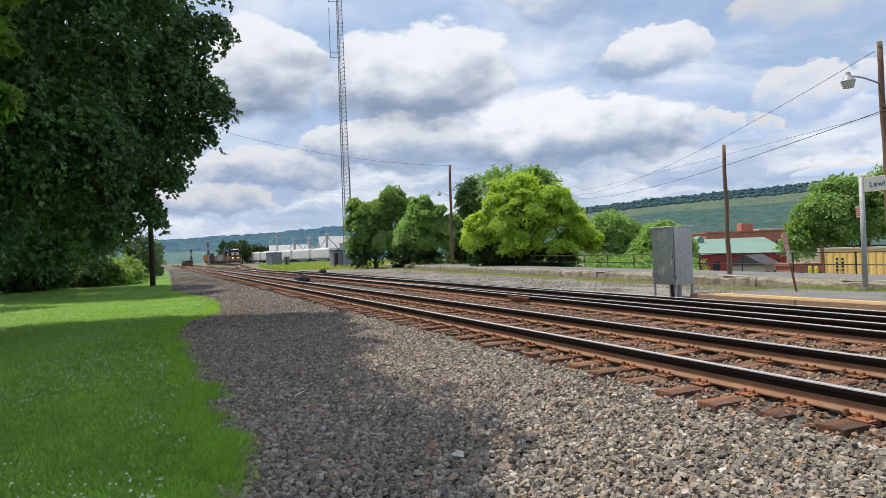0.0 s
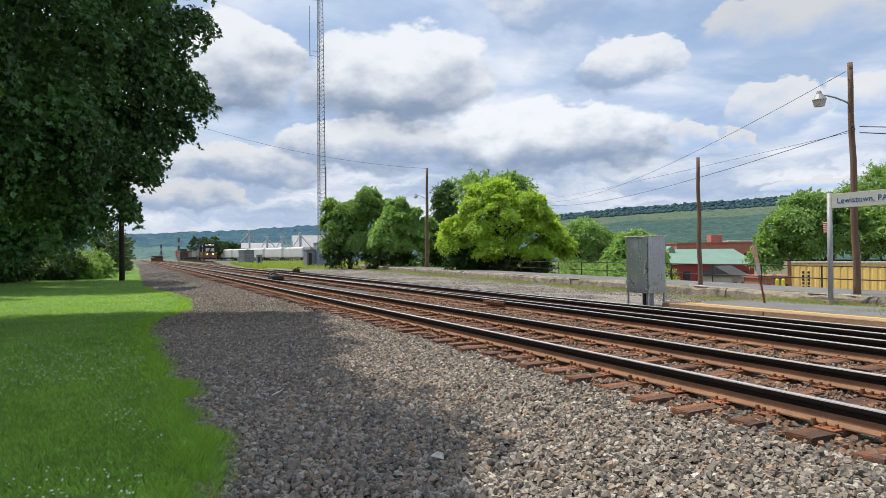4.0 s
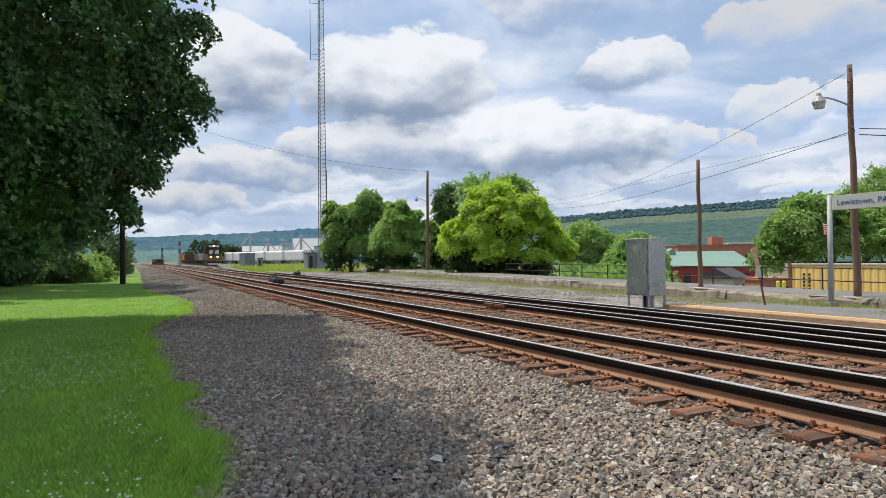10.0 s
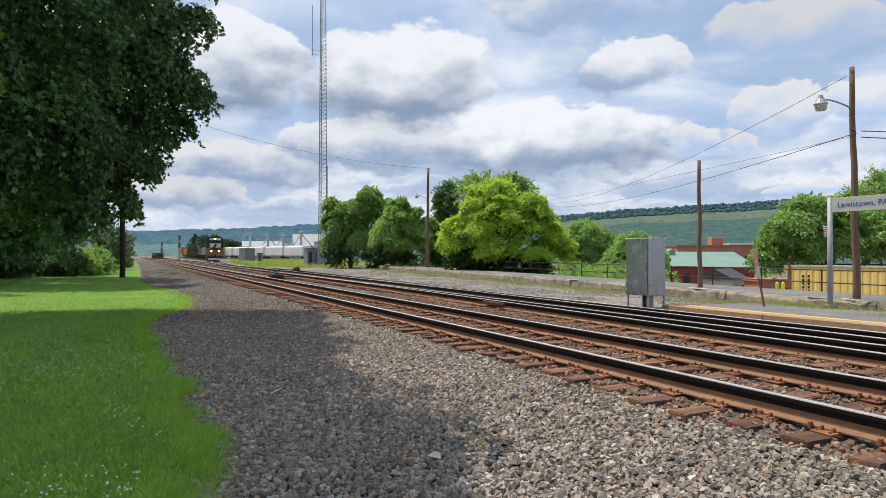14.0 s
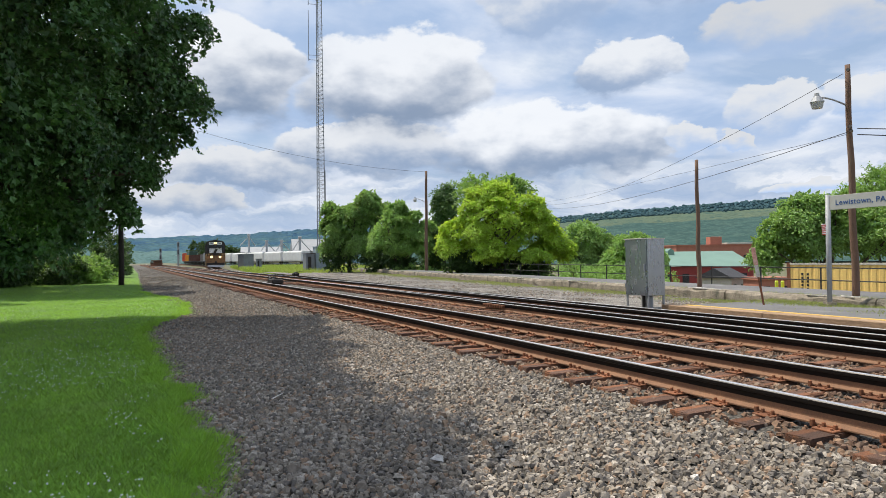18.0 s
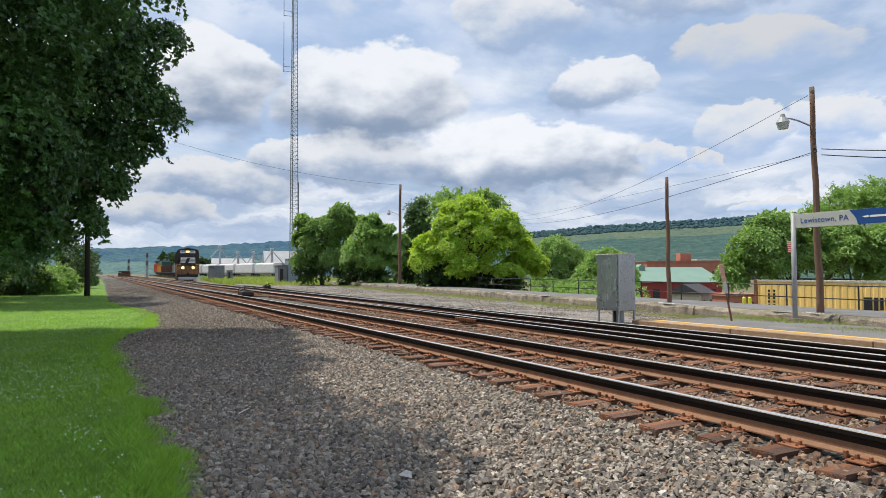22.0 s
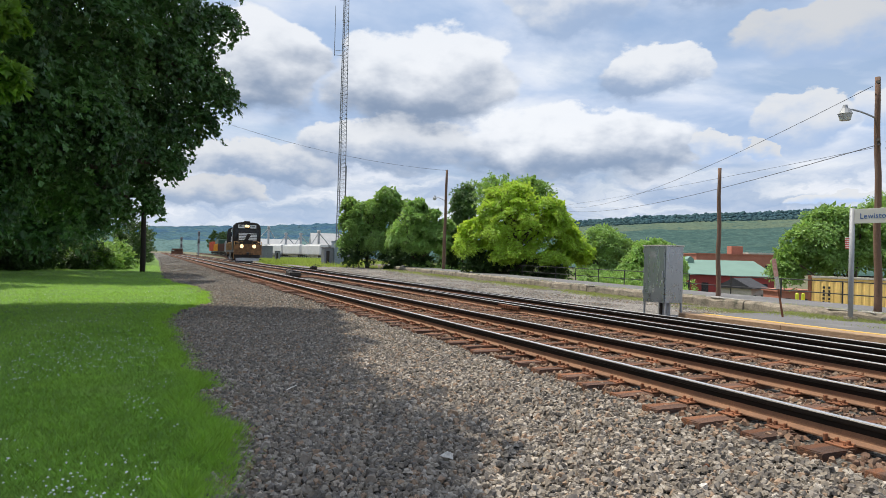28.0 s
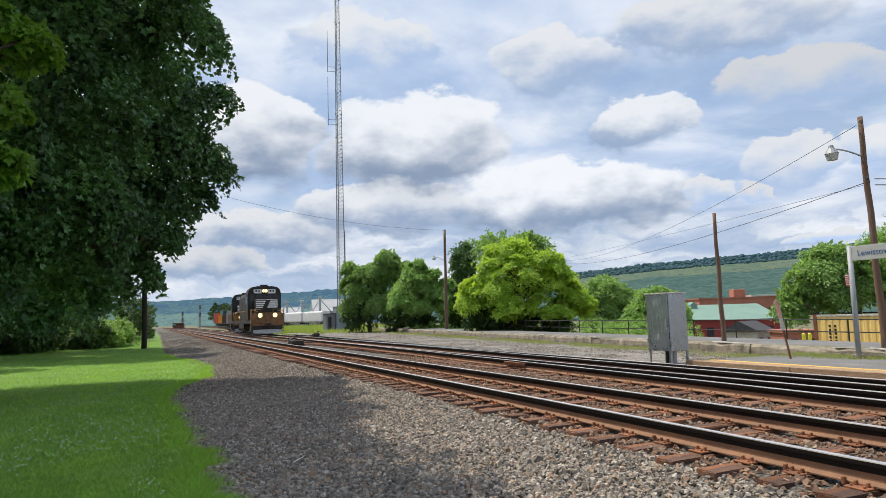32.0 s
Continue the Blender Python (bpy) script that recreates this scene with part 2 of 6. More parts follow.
STONES = [(0.296, 0.245, 0.188), (0.186, 0.167, 0.146), (0.259, 0.224, 0.183), (0.154, 0.139, 0.128), (0.318, 0.267, 0.207), (0.219, 0.183, 0.146), (0.286, 0.189, 0.122), (0.259, 0.229, 0.194), (0.241, 0.211, 0.171), (0.351, 0.312, 0.263)]
RUSTY = [(0.287, 0.153, 0.0855), (0.184, 0.102, 0.0665), (0.333, 0.204, 0.123), (0.23, 0.133, 0.0808), (0.276, 0.204, 0.147), (0.149, 0.0918, 0.0617)]
M_EARTH = mat("earth", (0.10, 0.12, 0.045), (0.14, 0.11, 0.07), 0.95, scale=0.3, fine=9, bump=0.4, dist=0.05, coords="World")
# the voronoi gaps of ballast and fine gravel carry painted crevice shade
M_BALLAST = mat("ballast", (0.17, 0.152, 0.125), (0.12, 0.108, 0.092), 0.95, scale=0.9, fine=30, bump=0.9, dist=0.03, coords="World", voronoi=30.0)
M_STONE = mat("ballast_stone", (0.25, 0.205, 0.15), (0.18, 0.15, 0.12), 0.92, scale=2.0, fine=45, bump=0.3, dist=0.004, island=0.34, coords="World", palette=STONES)
M_STONE_ONE = mat("ballast_stone_single", (0.25, 0.205, 0.15), (0.18, 0.15, 0.12), 0.92, scale=2.0, fine=45, bump=0.3, dist=0.004, rand=0.22, coords="World", palette=STONES)
M_STONE_RUSTY = mat("ballast_stone_rusty", (0.21, 0.15, 0.105), (0.15, 0.11, 0.08), 0.92, scale=2.0, fine=45, bump=0.3, dist=0.004, island=0.22, coords="World", palette=RUSTY)
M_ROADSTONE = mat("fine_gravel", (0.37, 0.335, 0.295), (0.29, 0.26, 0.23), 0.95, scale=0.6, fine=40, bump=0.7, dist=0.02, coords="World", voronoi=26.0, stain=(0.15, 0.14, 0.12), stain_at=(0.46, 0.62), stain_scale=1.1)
M_LAWN = mat("lawn", (0.125, 0.235, 0.028), (0.085, 0.175, 0.022), 0.95, scale=0.9, fine=26, bump=0.6, dist=0.03, coords="World", stain=(0.16, 0.25, 0.045), stain_at=(0.52, 0.75), stain_scale=0.7)
M_BLADE = mat("grass_blade", (0.27, 0.46, 0.065), (0.17, 0.33, 0.045), 0.5, scale=1.1, fine=6, bump=0, island=0.6, trans=0.4, coords="World", stain=(0.34, 0.47, 0.12), stain_at=(0.55, 0.75), stain_scale=0.8)
M_WEED = mat("weed_blade", (0.27, 0.31, 0.085), (0.17, 0.22, 0.055), 0.7, scale=1.5, fine=6, bump=0, island=0.35, trans=0.3, coords="World")
M_TALLGRASS = mat("tall_grass_blade", (0.34, 0.44, 0.09), (0.24, 0.34, 0.06), 0.7, scale=0.3, fine=2, bump=0, island=0.3, trans=0.4, coords="World")
M_FRINGE = mat("grass_fringe_blade", (0.29, 0.49, 0.06), (0.2, 0.38, 0.045), 0.6, scale=1.2, fine=6, bump=0, island=0.45, trans=0.45, coords="World")
M_CLOVER = mat("clover_flower", (0.8, 0.8, 0.75), (0.7, 0.7, 0.66), 0.8, bump=0)
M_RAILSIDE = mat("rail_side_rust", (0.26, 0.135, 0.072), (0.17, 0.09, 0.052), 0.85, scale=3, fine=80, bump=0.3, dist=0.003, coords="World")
# dark head sides, and the overhang's shade painted onto the upper web
M_RAILDARK = mat("rail_head_side_and_web_shade", (0.008, 0.007, 0.006), (0.014, 0.01, 0.008), 0.6, scale=2, fine=60, bump=0.1, dist=0.002, coords="World", spec=0.15)
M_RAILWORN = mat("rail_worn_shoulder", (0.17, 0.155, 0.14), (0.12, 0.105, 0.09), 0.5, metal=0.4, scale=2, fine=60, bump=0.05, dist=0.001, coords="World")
M_RAILTOP = mat("rail_polished", (0.66, 0.66, 0.67), (0.54, 0.54, 0.55), 0.5, metal=1.0, scale=2, fine=60, bump=0.02, dist=0.001, coords="World", stretch=(6, 0.3, 1))
M_TIE = mat("sleeper_wood", (0.155, 0.078, 0.048), (0.075, 0.045, 0.034), 0.9, scale=5, fine=45, bump=0.8, dist=0.014, rand=0.4, stretch=(0.5, 4, 4), stain=(0.23, 0.09, 0.038), stain_at=(0.48, 0.62))
M_PLATE = mat("rusty_steel", (0.26, 0.1, 0.045), (0.16, 0.07, 0.035), 0.85, metal=0.1, scale=9, fine=90, bump=0.4, dist=0.003, rand=0.25)
M_DARKSTEEL = mat("dark_steel", (0.03, 0.028, 0.027), (0.05, 0.04, 0.033), 0.6, metal=0.4, scale=6, fine=70, bump=0.2, dist=0.004)
M_ASPHALT = mat("asphalt", (0.165, 0.16, 0.158), (0.12, 0.117, 0.115), 0.95, scale=0.5, fine=60, bump=0.4, dist=0.006, coords="World", stain=(0.22, 0.21, 0.2))
M_CONCRETE = mat("old_concrete", (0.37, 0.315, 0.24), (0.22, 0.185, 0.14), 0.95, scale=2.2, fine=25, bump=0.9, dist=0.05, coords="World", stain=(0.12, 0.11, 0.08), stain_at=(0.5, 0.66), stain_scale=2.4)
M_PALECON = mat("broken_concrete", (0.68, 0.64, 0.58), (0.5, 0.47, 0.42), 0.9, scale=3, fine=25, bump=0.5, dist=0.02)
M_TIMBEREDGE = mat("platform_edge_timber", (0.40, 0.265, 0.16), (0.29, 0.19, 0.115), 0.9, scale=1.2, fine=30, bump=0.4, dist=0.01, stretch=(1, 0.3, 1), coords="World", stain=(0.46, 0.38, 0.28), stain_at=(0.6, 0.75), stain_scale=1.2)
M_YELLOW = mat("yellow_line_paint", (0.72, 0.45, 0.06), (0.55, 0.36, 0.09), 0.8, scale=1.5, fine=30, bump=0.2, dist=0.004, coords="World", stain=(0.3, 0.26, 0.2), stain_at=(0.58, 0.7))
M_ALU = mat("cabinet_metal", (0.42, 0.43, 0.45), (0.38, 0.39, 0.41), 0.3, metal=0.95, scale=1.2, fine=9, bump=0.02, dist=0.002, grain=0.12, stretch=(1, 1, 0.3))
M_GALV = mat("galvanised_steel", (0.36, 0.37, 0.38), (0.29, 0.30, 0.31), 0.6, metal=0.15, scale=6, fine=60, bump=0.1, dist=0.002, grain=0.35)
M_POLE = mat("weathered_pole_wood", (0.2, 0.115, 0.075), (0.13, 0.08, 0.055), 0.95, scale=3, fine=40, bump=0.5, dist=0.01, stretch=(6, 6, 0.4), stain=(0.30, 0.22, 0.17))
M_DARKPOLE = mat("creosoted_pole_wood", (0.022, 0.018, 0.014), (0.035, 0.026, 0.02), 0.95, scale=3, fine=40, bump=0.5, dist=0.01, stretch=(6, 6, 0.4))
M_FENCE = mat("black_fence_paint", (0.02, 0.02, 0.022), (0.035, 0.032, 0.03), 0.6, scale=8, fine=50, bump=0.1, dist=0.002)
M_CONTAINER = mat("container_yellow", (0.88, 0.61, 0.2), (0.8, 0.54, 0.17), 0.6, scale=0.8, fine=20, bump=0.15, dist=0.004, stain=(0.42, 0.24, 0.08), stain_at=(0.62, 0.75), grain=0.35)
M_RUST = mat("rust_orange", (0.26, 0.10, 0.048), (0.15, 0.062, 0.034), 0.9, scale=4, fine=40, bump=0.3, dist=0.004)
M_SIGN = mat("sign_grey", (0.47, 0.48, 0.45), (0.43, 0.44, 0.41), 0.5, scale=1, fine=30, bump=0, grain=0.12)
M_BLUE = mat("sign_blue", (0.015, 0.075, 0.26), (0.012, 0.065, 0.23), 0.45, scale=1, fine=30, bump=0, grain=0.12)
M_WHITE = mat("white_paint", (0.80, 0.80, 0.79), (0.74, 0.74, 0.72), 0.55, scale=2, fine=30, bump=0.05, dist=0.002, grain=0.12)
M_RED = mat("red_paint", (0.50, 0.06, 0.05), (0.40, 0.06, 0.05), 0.7, scale=5, fine=30, bump=0.05, dist=0.002, grain=0.35)
M_FADEDRED = mat("faded_red_sign", (0.55, 0.22, 0.17), (0.66, 0.42, 0.36), 0.7, scale=14, fine=30, bump=0.05, dist=0.002)
M_TOWER = mat("tower_steel", (0.24, 0.245, 0.26), (0.18, 0.185, 0.2), 0.55, metal=0.3, scale=3, fine=40, bump=0.05, dist=0.002, grain=0.35)
M_BRICK = mat("red_brick", (0.43, 0.175, 0.115), (0.35, 0.14, 0.095), 0.9, scale=0.6, fine=14, bump=0.2, dist=0.01)
M_GREENROOF = mat("green_roof_metal", (0.17, 0.28, 0.225), (0.145, 0.24, 0.195), 0.6, scale=0.4, fine=8, bump=0.1, dist=0.01, grain=0.35)
M_REDWALL = mat("dark_red_siding", (0.30, 0.045, 0.04), (0.24, 0.04, 0.036), 0.8, scale=0.5, fine=10, bump=0.1, dist=0.01)
M_SLATE = mat("grey_shingle", (0.06, 0.06, 0.066), (0.045, 0.045, 0.05), 0.9, scale=2, fine=15, bump=0.3, dist=0.02)
M_CREAM = mat("cream_render", (0.55, 0.52, 0.45), (0.45, 0.42, 0.37), 0.9, scale=1, fine=15, bump=0.1, dist=0.01)
M_DARKWIN = mat("dark_window", (0.02, 0.022, 0.025), (0.03, 0.03, 0.032), 0.25, bump=0)
M_HOPPER = mat("hopper_pale_grey", (0.66, 0.67, 0.66), (0.58, 0.58, 0.56), 0.6, scale=0.5, fine=6, bump=0.05, dist=0.01, stain=(0.45, 0.42, 0.38), stain_at=(0.6, 0.75), stain_scale=0.6, grain=0.35)
M_SPOUT = mat("galvanised_spout", (0.42, 0.43, 0.44), (0.34, 0.35, 0.36), 0.6, scale=1, fine=10, bump=0.05, dist=0.005, grain=0.35)
M_PALEROOF = mat("pale_metal_roof", (0.3, 0.31, 0.32), (0.25, 0.26, 0.27), 0.6, scale=0.3, fine=6, bump=0.05, dist=0.01, grain=0.35)
M_BARK = mat("bark", (0.10, 0.075, 0.055), (0.06, 0.045, 0.035), 0.95, scale=4, fine=25, bump=0.7, dist=0.03, stretch=(3, 3, 0.6))
# bright and near-black patches put clump light and shade into the leaf colour
M_LEAF_DARK = mat("leaf_green_lit_and_shaded", (0.125, 0.26, 0.078), (0.014, 0.048, 0.024), 0.34, scale=1.0, fine=4, bump=0, island=0.45, trans=0.2, spec=0.3, coords="World")
# brighter copy of the maple leaf, with sunlight put into its colour
M_LEAF_SUNLIT = mat("leaf_maple_sunlit", (0.19, 0.34, 0.045), (0.11, 0.23, 0.035), 0.42, scale=0.8, fine=4, bump=0, island=0.4, trans=0.45, coords="World")
M_LEAF_SHRUB = mat("leaf_shrub_green", (0.062, 0.12, 0.027), (0.035, 0.075, 0.018), 0.55, scale=0.7, fine=4, bump=0, island=0.4, trans=0.3, coords="World")
M_LEAF_LIME = mat("leaf_yellow_green", (0.40, 0.55, 0.07), (0.28, 0.45, 0.055), 0.5, scale=0.6, fine=4, bump=0, island=0.4, trans=0.48, coords="World")
M_LEAF_MID = mat("leaf_mid_green", (0.26, 0.41, 0.105), (0.15, 0.28, 0.075), 0.48, scale=0.6, fine=4, bump=0, island=0.4, trans=0.38, coords="World")
M_LEAF_ASH = mat("leaf_deep_green", (0.12, 0.22, 0.06), (0.07, 0.145, 0.04), 0.45, scale=0.6, fine=4, bump=0, island=0.4, trans=0.3, coords="World")
M_LEAF_FRESH = mat("leaf_fresh_green", (0.29, 0.46, 0.125), (0.20, 0.35, 0.095), 0.5, scale=0.7, fine=4, bump=0, island=0.35, trans=0.42, coords="World")
# blue-grey tint in the hill and wood colours stands for distance haze
M_HILLFAR = mat("far_wooded_hill_hazed", (0.046, 0.098, 0.165), (0.072, 0.132, 0.148), 1.0, scale=0.009, fine=0.09, bump=0.9, dist=10.0, coords="World", spec=0.0, stain=(0.105, 0.16, 0.14), stain_at=(0.56, 0.66), stain_scale=0.03)
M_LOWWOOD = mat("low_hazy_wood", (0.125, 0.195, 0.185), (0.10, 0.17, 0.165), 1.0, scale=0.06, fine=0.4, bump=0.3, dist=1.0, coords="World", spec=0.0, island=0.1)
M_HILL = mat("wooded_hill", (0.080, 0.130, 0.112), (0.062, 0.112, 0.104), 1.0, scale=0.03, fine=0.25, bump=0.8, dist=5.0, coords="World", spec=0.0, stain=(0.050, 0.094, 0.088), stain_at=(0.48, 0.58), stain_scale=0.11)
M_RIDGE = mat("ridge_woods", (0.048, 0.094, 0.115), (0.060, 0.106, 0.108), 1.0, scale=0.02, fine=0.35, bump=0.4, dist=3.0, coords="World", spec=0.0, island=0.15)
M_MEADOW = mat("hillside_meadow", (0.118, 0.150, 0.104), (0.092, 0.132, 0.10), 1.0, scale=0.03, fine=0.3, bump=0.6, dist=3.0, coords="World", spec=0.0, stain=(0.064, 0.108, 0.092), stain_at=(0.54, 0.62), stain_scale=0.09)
M_LOCO = mat("locomotive_black", (0.022, 0.02, 0.019), (0.05, 0.037, 0.028), 0.6, scale=1.5, spec=0.3, fine=20, bump=0.05, dist=0.003, stain=(0.12, 0.07, 0.038), stain_at=(0.56, 0.8))
M_TANRAIL = mat("dusty_tan_paint", (0.50, 0.30, 0.12), (0.38, 0.22, 0.09), 0.7, scale=2, fine=20, bump=0.05, dist=0.003)
# golden brown of real dirt plus the headlights' warm glow put into the colour
M_LOCODIRTGLOW = mat("locomotive_dirt_and_glow", (0.34, 0.17, 0.066), (0.12, 0.066, 0.034), 0.8, scale=2.5, fine=20, bump=0.1, dist=0.004)
M_BROWNCAR = mat("gondola_brown", (0.13, 0.055, 0.04), (0.085, 0.04, 0.032), 0.85, scale=0.8, fine=12, bump=0.1, dist=0.005)
M_GREYCAR = mat("gondola_grey", (0.45, 0.45, 0.44), (0.36, 0.35, 0.34), 0.8, scale=0.8, fine=12, bump=0.1, dist=0.005)
M_YELLOWCAR = mat("wagon_yellow", (0.72, 0.36, 0.04), (0.6, 0.3, 0.04), 0.7, scale=0.8, fine=12, bump=0.05, dist=0.005)
M_GREENCAR = mat("wagon_green", (0.03, 0.085, 0.06), (0.025, 0.065, 0.05), 0.7, scale=0.8, fine=12, bump=0.05, dist=0.005)
M_GREYBROWN = mat("gondola_grey_brown", (0.27, 0.24, 0.22), (0.2, 0.17, 0.155), 0.85, scale=0.8, fine=12, bump=0.1, dist=0.005)
M_REDCAR = mat("wagon_orange_red", (0.62, 0.13, 0.07), (0.5, 0.11, 0.06), 0.7, scale=0.8, fine=12, bump=0.05, dist=0.005)
M_HEADLIGHT = lamp_mat("headlight_glow", (1.0, 0.72, 0.34), 1.9)
M_WIRE = mat("cable_black", (0.06, 0.06, 0.065), (0.08, 0.08, 0.085), 0.7, bump=0)

# ---- mesh helpers ----


def box(bm, x0, x1, y0, y1, z0, z1, bevel=0.0):
    r = bmesh.ops.create_cube(bm, size=1, matrix=Matrix.LocRotScale(((x0 + x1) / 2, (y0 + y1) / 2, (z0 + z1) / 2), None, (x1 - x0, y1 - y0, z1 - z0)))
    if bevel:
        es = list({e for v in r["verts"] for e in v.link_edges})
        bmesh.ops.bevel(bm, geom=es, offset=bevel, segments=1, affect="EDGES")
    return r["verts"]


def rod(bm, p0, p1, r0, r1=None, seg=8):
    p0, p1 = Vector(p0), Vector(p1)
    d = p1 - p0
    q = d.to_track_quat("Z", "Y")
    bmesh.ops.create_cone(bm, cap_ends=True, segments=seg, radius1=r0, radius2=r0 if r1 is None else r1, depth=d.length, matrix=Matrix.LocRotScale((p0 + p1) / 2, q, None))


def prism(bm, outline, y0, y1, axis="y"):
    """An outline of (x, z) drawn out along y; or of (y, z) along x, or of (x, y) along z."""
    def at(a, b, s):
        return (a, s, b) if axis == "y" else (a, b, s) if axis == "z" else (s, a, b)
    f = [bm.verts.new(at(a, b, y0)) for a, b in outline]
    g = [bm.verts.new(at(a, b, y1)) for a, b in outline]
    n = len(f)
    bm.faces.new(f), bm.faces.new(g[::-1])
    for i in range(n):
        bm.faces.new((f[i], g[i], g[(i + 1) % n], f[(i + 1) % n]))
    bmesh.ops.recalc_face_normals(bm, faces=bm.faces[:])


def mesh_of(bm, name, material, smooth=False):
    me = bpy.data.meshes.new(name)
    bm.to_mesh(me)
    bm.free()
    for m in material if isinstance(material, (list, tuple)) else [material]:
        me.materials.append(m)
    if smooth:
        me.polygons.foreach_set("use_smooth", [True] * len(me.polygons))
    return me


def part(name, bm, material, parent, label="", smooth=False):
    ob = new(name, mesh_of(bm, name, material, smooth))
    ob.parent = parent
    return tagged(ob, label)


def child(name, me, parent, m):
    """One more object on a shared mesh, under its thing."""
    ob = new(name, me)
    ob.parent = parent
    ob.matrix_basis = m
    return ob


def thing(name, m, label, category, group="", kind=""):
    ob = new(name)
    ob.matrix_basis = m
    ob.empty_display_size = 0.2
    return tagged(ob, label, category, group, kind)


def grid_mesh(name, verts, faces, material, smooth=False):
    """A mesh from arrays of places and of equal-sided faces."""
    verts, faces = np.asarray(verts, np.float32), np.asarray(faces, np.int32)
    me = bpy.data.meshes.new(name)
    me.vertices.add(len(verts))
    me.vertices.foreach_set("co", verts.ravel())
    k = faces.shape[1]
    me.loops.add(faces.size)
    me.loops.foreach_set("vertex_index", faces.ravel())
    me.polygons.add(len(faces))
    me.polygons.foreach_set("loop_start", np.arange(0, faces.size, k, dtype=np.int32))
    me.polygons.foreach_set("use_smooth", np.full(len(faces), smooth))
    me.update(calc_edges=True)
    me.validate()
    for m in material if isinstance(material, (list, tuple)) else [material]:
        me.materials.append(m)
    return me


def sheet(name, xs_of, ys, zf, material, smooth=True):
    """A surface over rows of y, each with its own list of x."""
    rows = [[(x, y, zf(x, y)) for x in xs_of(y)] for y in ys]
    n = len(rows[0])
    verts = [v for r in rows for v in r]
    i, j = np.meshgrid(np.arange(len(ys) - 1), np.arange(n - 1), indexing="ij")
    a = (i * n + j).ravel()
    return new(name, grid_mesh(name, verts, np.stack([a, a + 1, a + n + 1, a + n], 1), material, smooth))


def sprays(rng, blobs, count, size, spread=0.42, twig=0.7, fill=0.12, droop=0.25, lean=0.55, dense=0.17):
    """Leaves set along short twigs that fan out of many loose clumps over a crown of blobs."""
    cl, cd, cr = [], [], []
    blobs = [(np.array(c, float), np.maximum(np.array(r, float) - 0.5 * spread - 0.4 * twig, 0.4 * np.array(r, float))) for c, r in blobs]
    for c, r in blobs:
        n = int(16 * (r[0] * r[1] + r[0] * r[2] * 2) / 3 / spread ** 2 * dense) + 8
        d = rng.normal(size=(n, 3))
        d /= np.linalg.norm(d, axis=1)[:, None]
        P = c + d * r * (0.60 + 0.41 * rng.random(n))[:, None]
        ok = np.ones(n, bool)
        for c2, r2 in blobs:
            ok &= (((P - c2) / r2) ** 2).sum(1) > 0.34
        cl.append(P[ok]), cd.append(d[ok]), cr.append(spread * (0.55 + 1.0 * rng.random(ok.sum()) ** 1.5))
    cl, cd, cr = np.concatenate(cl), np.concatenate(cd), np.concatenate(cr)
    per = 22
    m = count // per
    k = rng.choice(len(cl), m, p=cr ** 2 / (cr ** 2).sum())
    g = rng.normal(size=(m, 3))
    start = cl[k] + g * (cr[k] * 0.55)[:, None] * [1, 1, 0.6]
    axis = 0.7 * cd[k] + 0.5 * g / np.linalg.norm(g, axis=1)[:, None] + 0.45 * rng.normal(size=(m, 3)) + [0, 0, 0.1]
    axis /= np.linalg.norm(axis, axis=1)[:, None]
    inner = int(m * fill)
    j = rng.integers(0, len(cl), inner)
    start[:inner] = cl[j] - cd[j] * (spread * (1.0 + 2.5 * rng.random(inner)))[:, None] + rng.normal(size=(inner, 3)) * spread * 0.7
    ln = twig * (0.4 + 0.8 * rng.random(m))
    s = np.tile((np.arange(per) + 0.5) / per, (m, 1)) + rng.normal(size=(m, per)) * 0.03
    base = start[:, None, :] + axis[:, None, :] * (ln[:, None] * s)[:, :, None]
    base[:, :, 2] -= droop * ln[:, None] * s ** 2
    base = (base + rng.normal(size=(m, per, 3)) * 0.06).reshape(-1, 3)
    ax = np.repeat(axis, per, 0)
    tot = len(base)
    up = np.array([0, 0, lean]) + 0.55 * rng.normal(size=(tot, 3)) + 0.25 * ax
    up /= np.linalg.norm(up, axis=1)[:, None]
    along = np.cross(up, ax) * np.where(np.arange(tot) % 2, 1, -1)[:, None] + 0.6 * ax + 0.3 * rng.normal(size=(tot, 3))
    along[:, 2] -= 0.25
    along /= np.linalg.norm(along, axis=1)[:, None]
    side = np.cross(up, along)
    side /= np.linalg.norm(side, axis=1)[:, None]
    L = (size * (0.6 + 0.8 * rng.random(tot)))[:, None]
    fold = up * L * 0.1
    v = np.stack([base, base + along * L * 0.5 + side * L * 0.36 + fold, base + along * L, base + along * L * 0.5 - side * L * 0.36 + fold], 1).reshape(-1, 3)
    i = np.arange(tot) * 4
    return v, np.concatenate([np.stack([i, i + 1, i + 2], 1), np.stack([i, i + 2, i + 3], 1)])


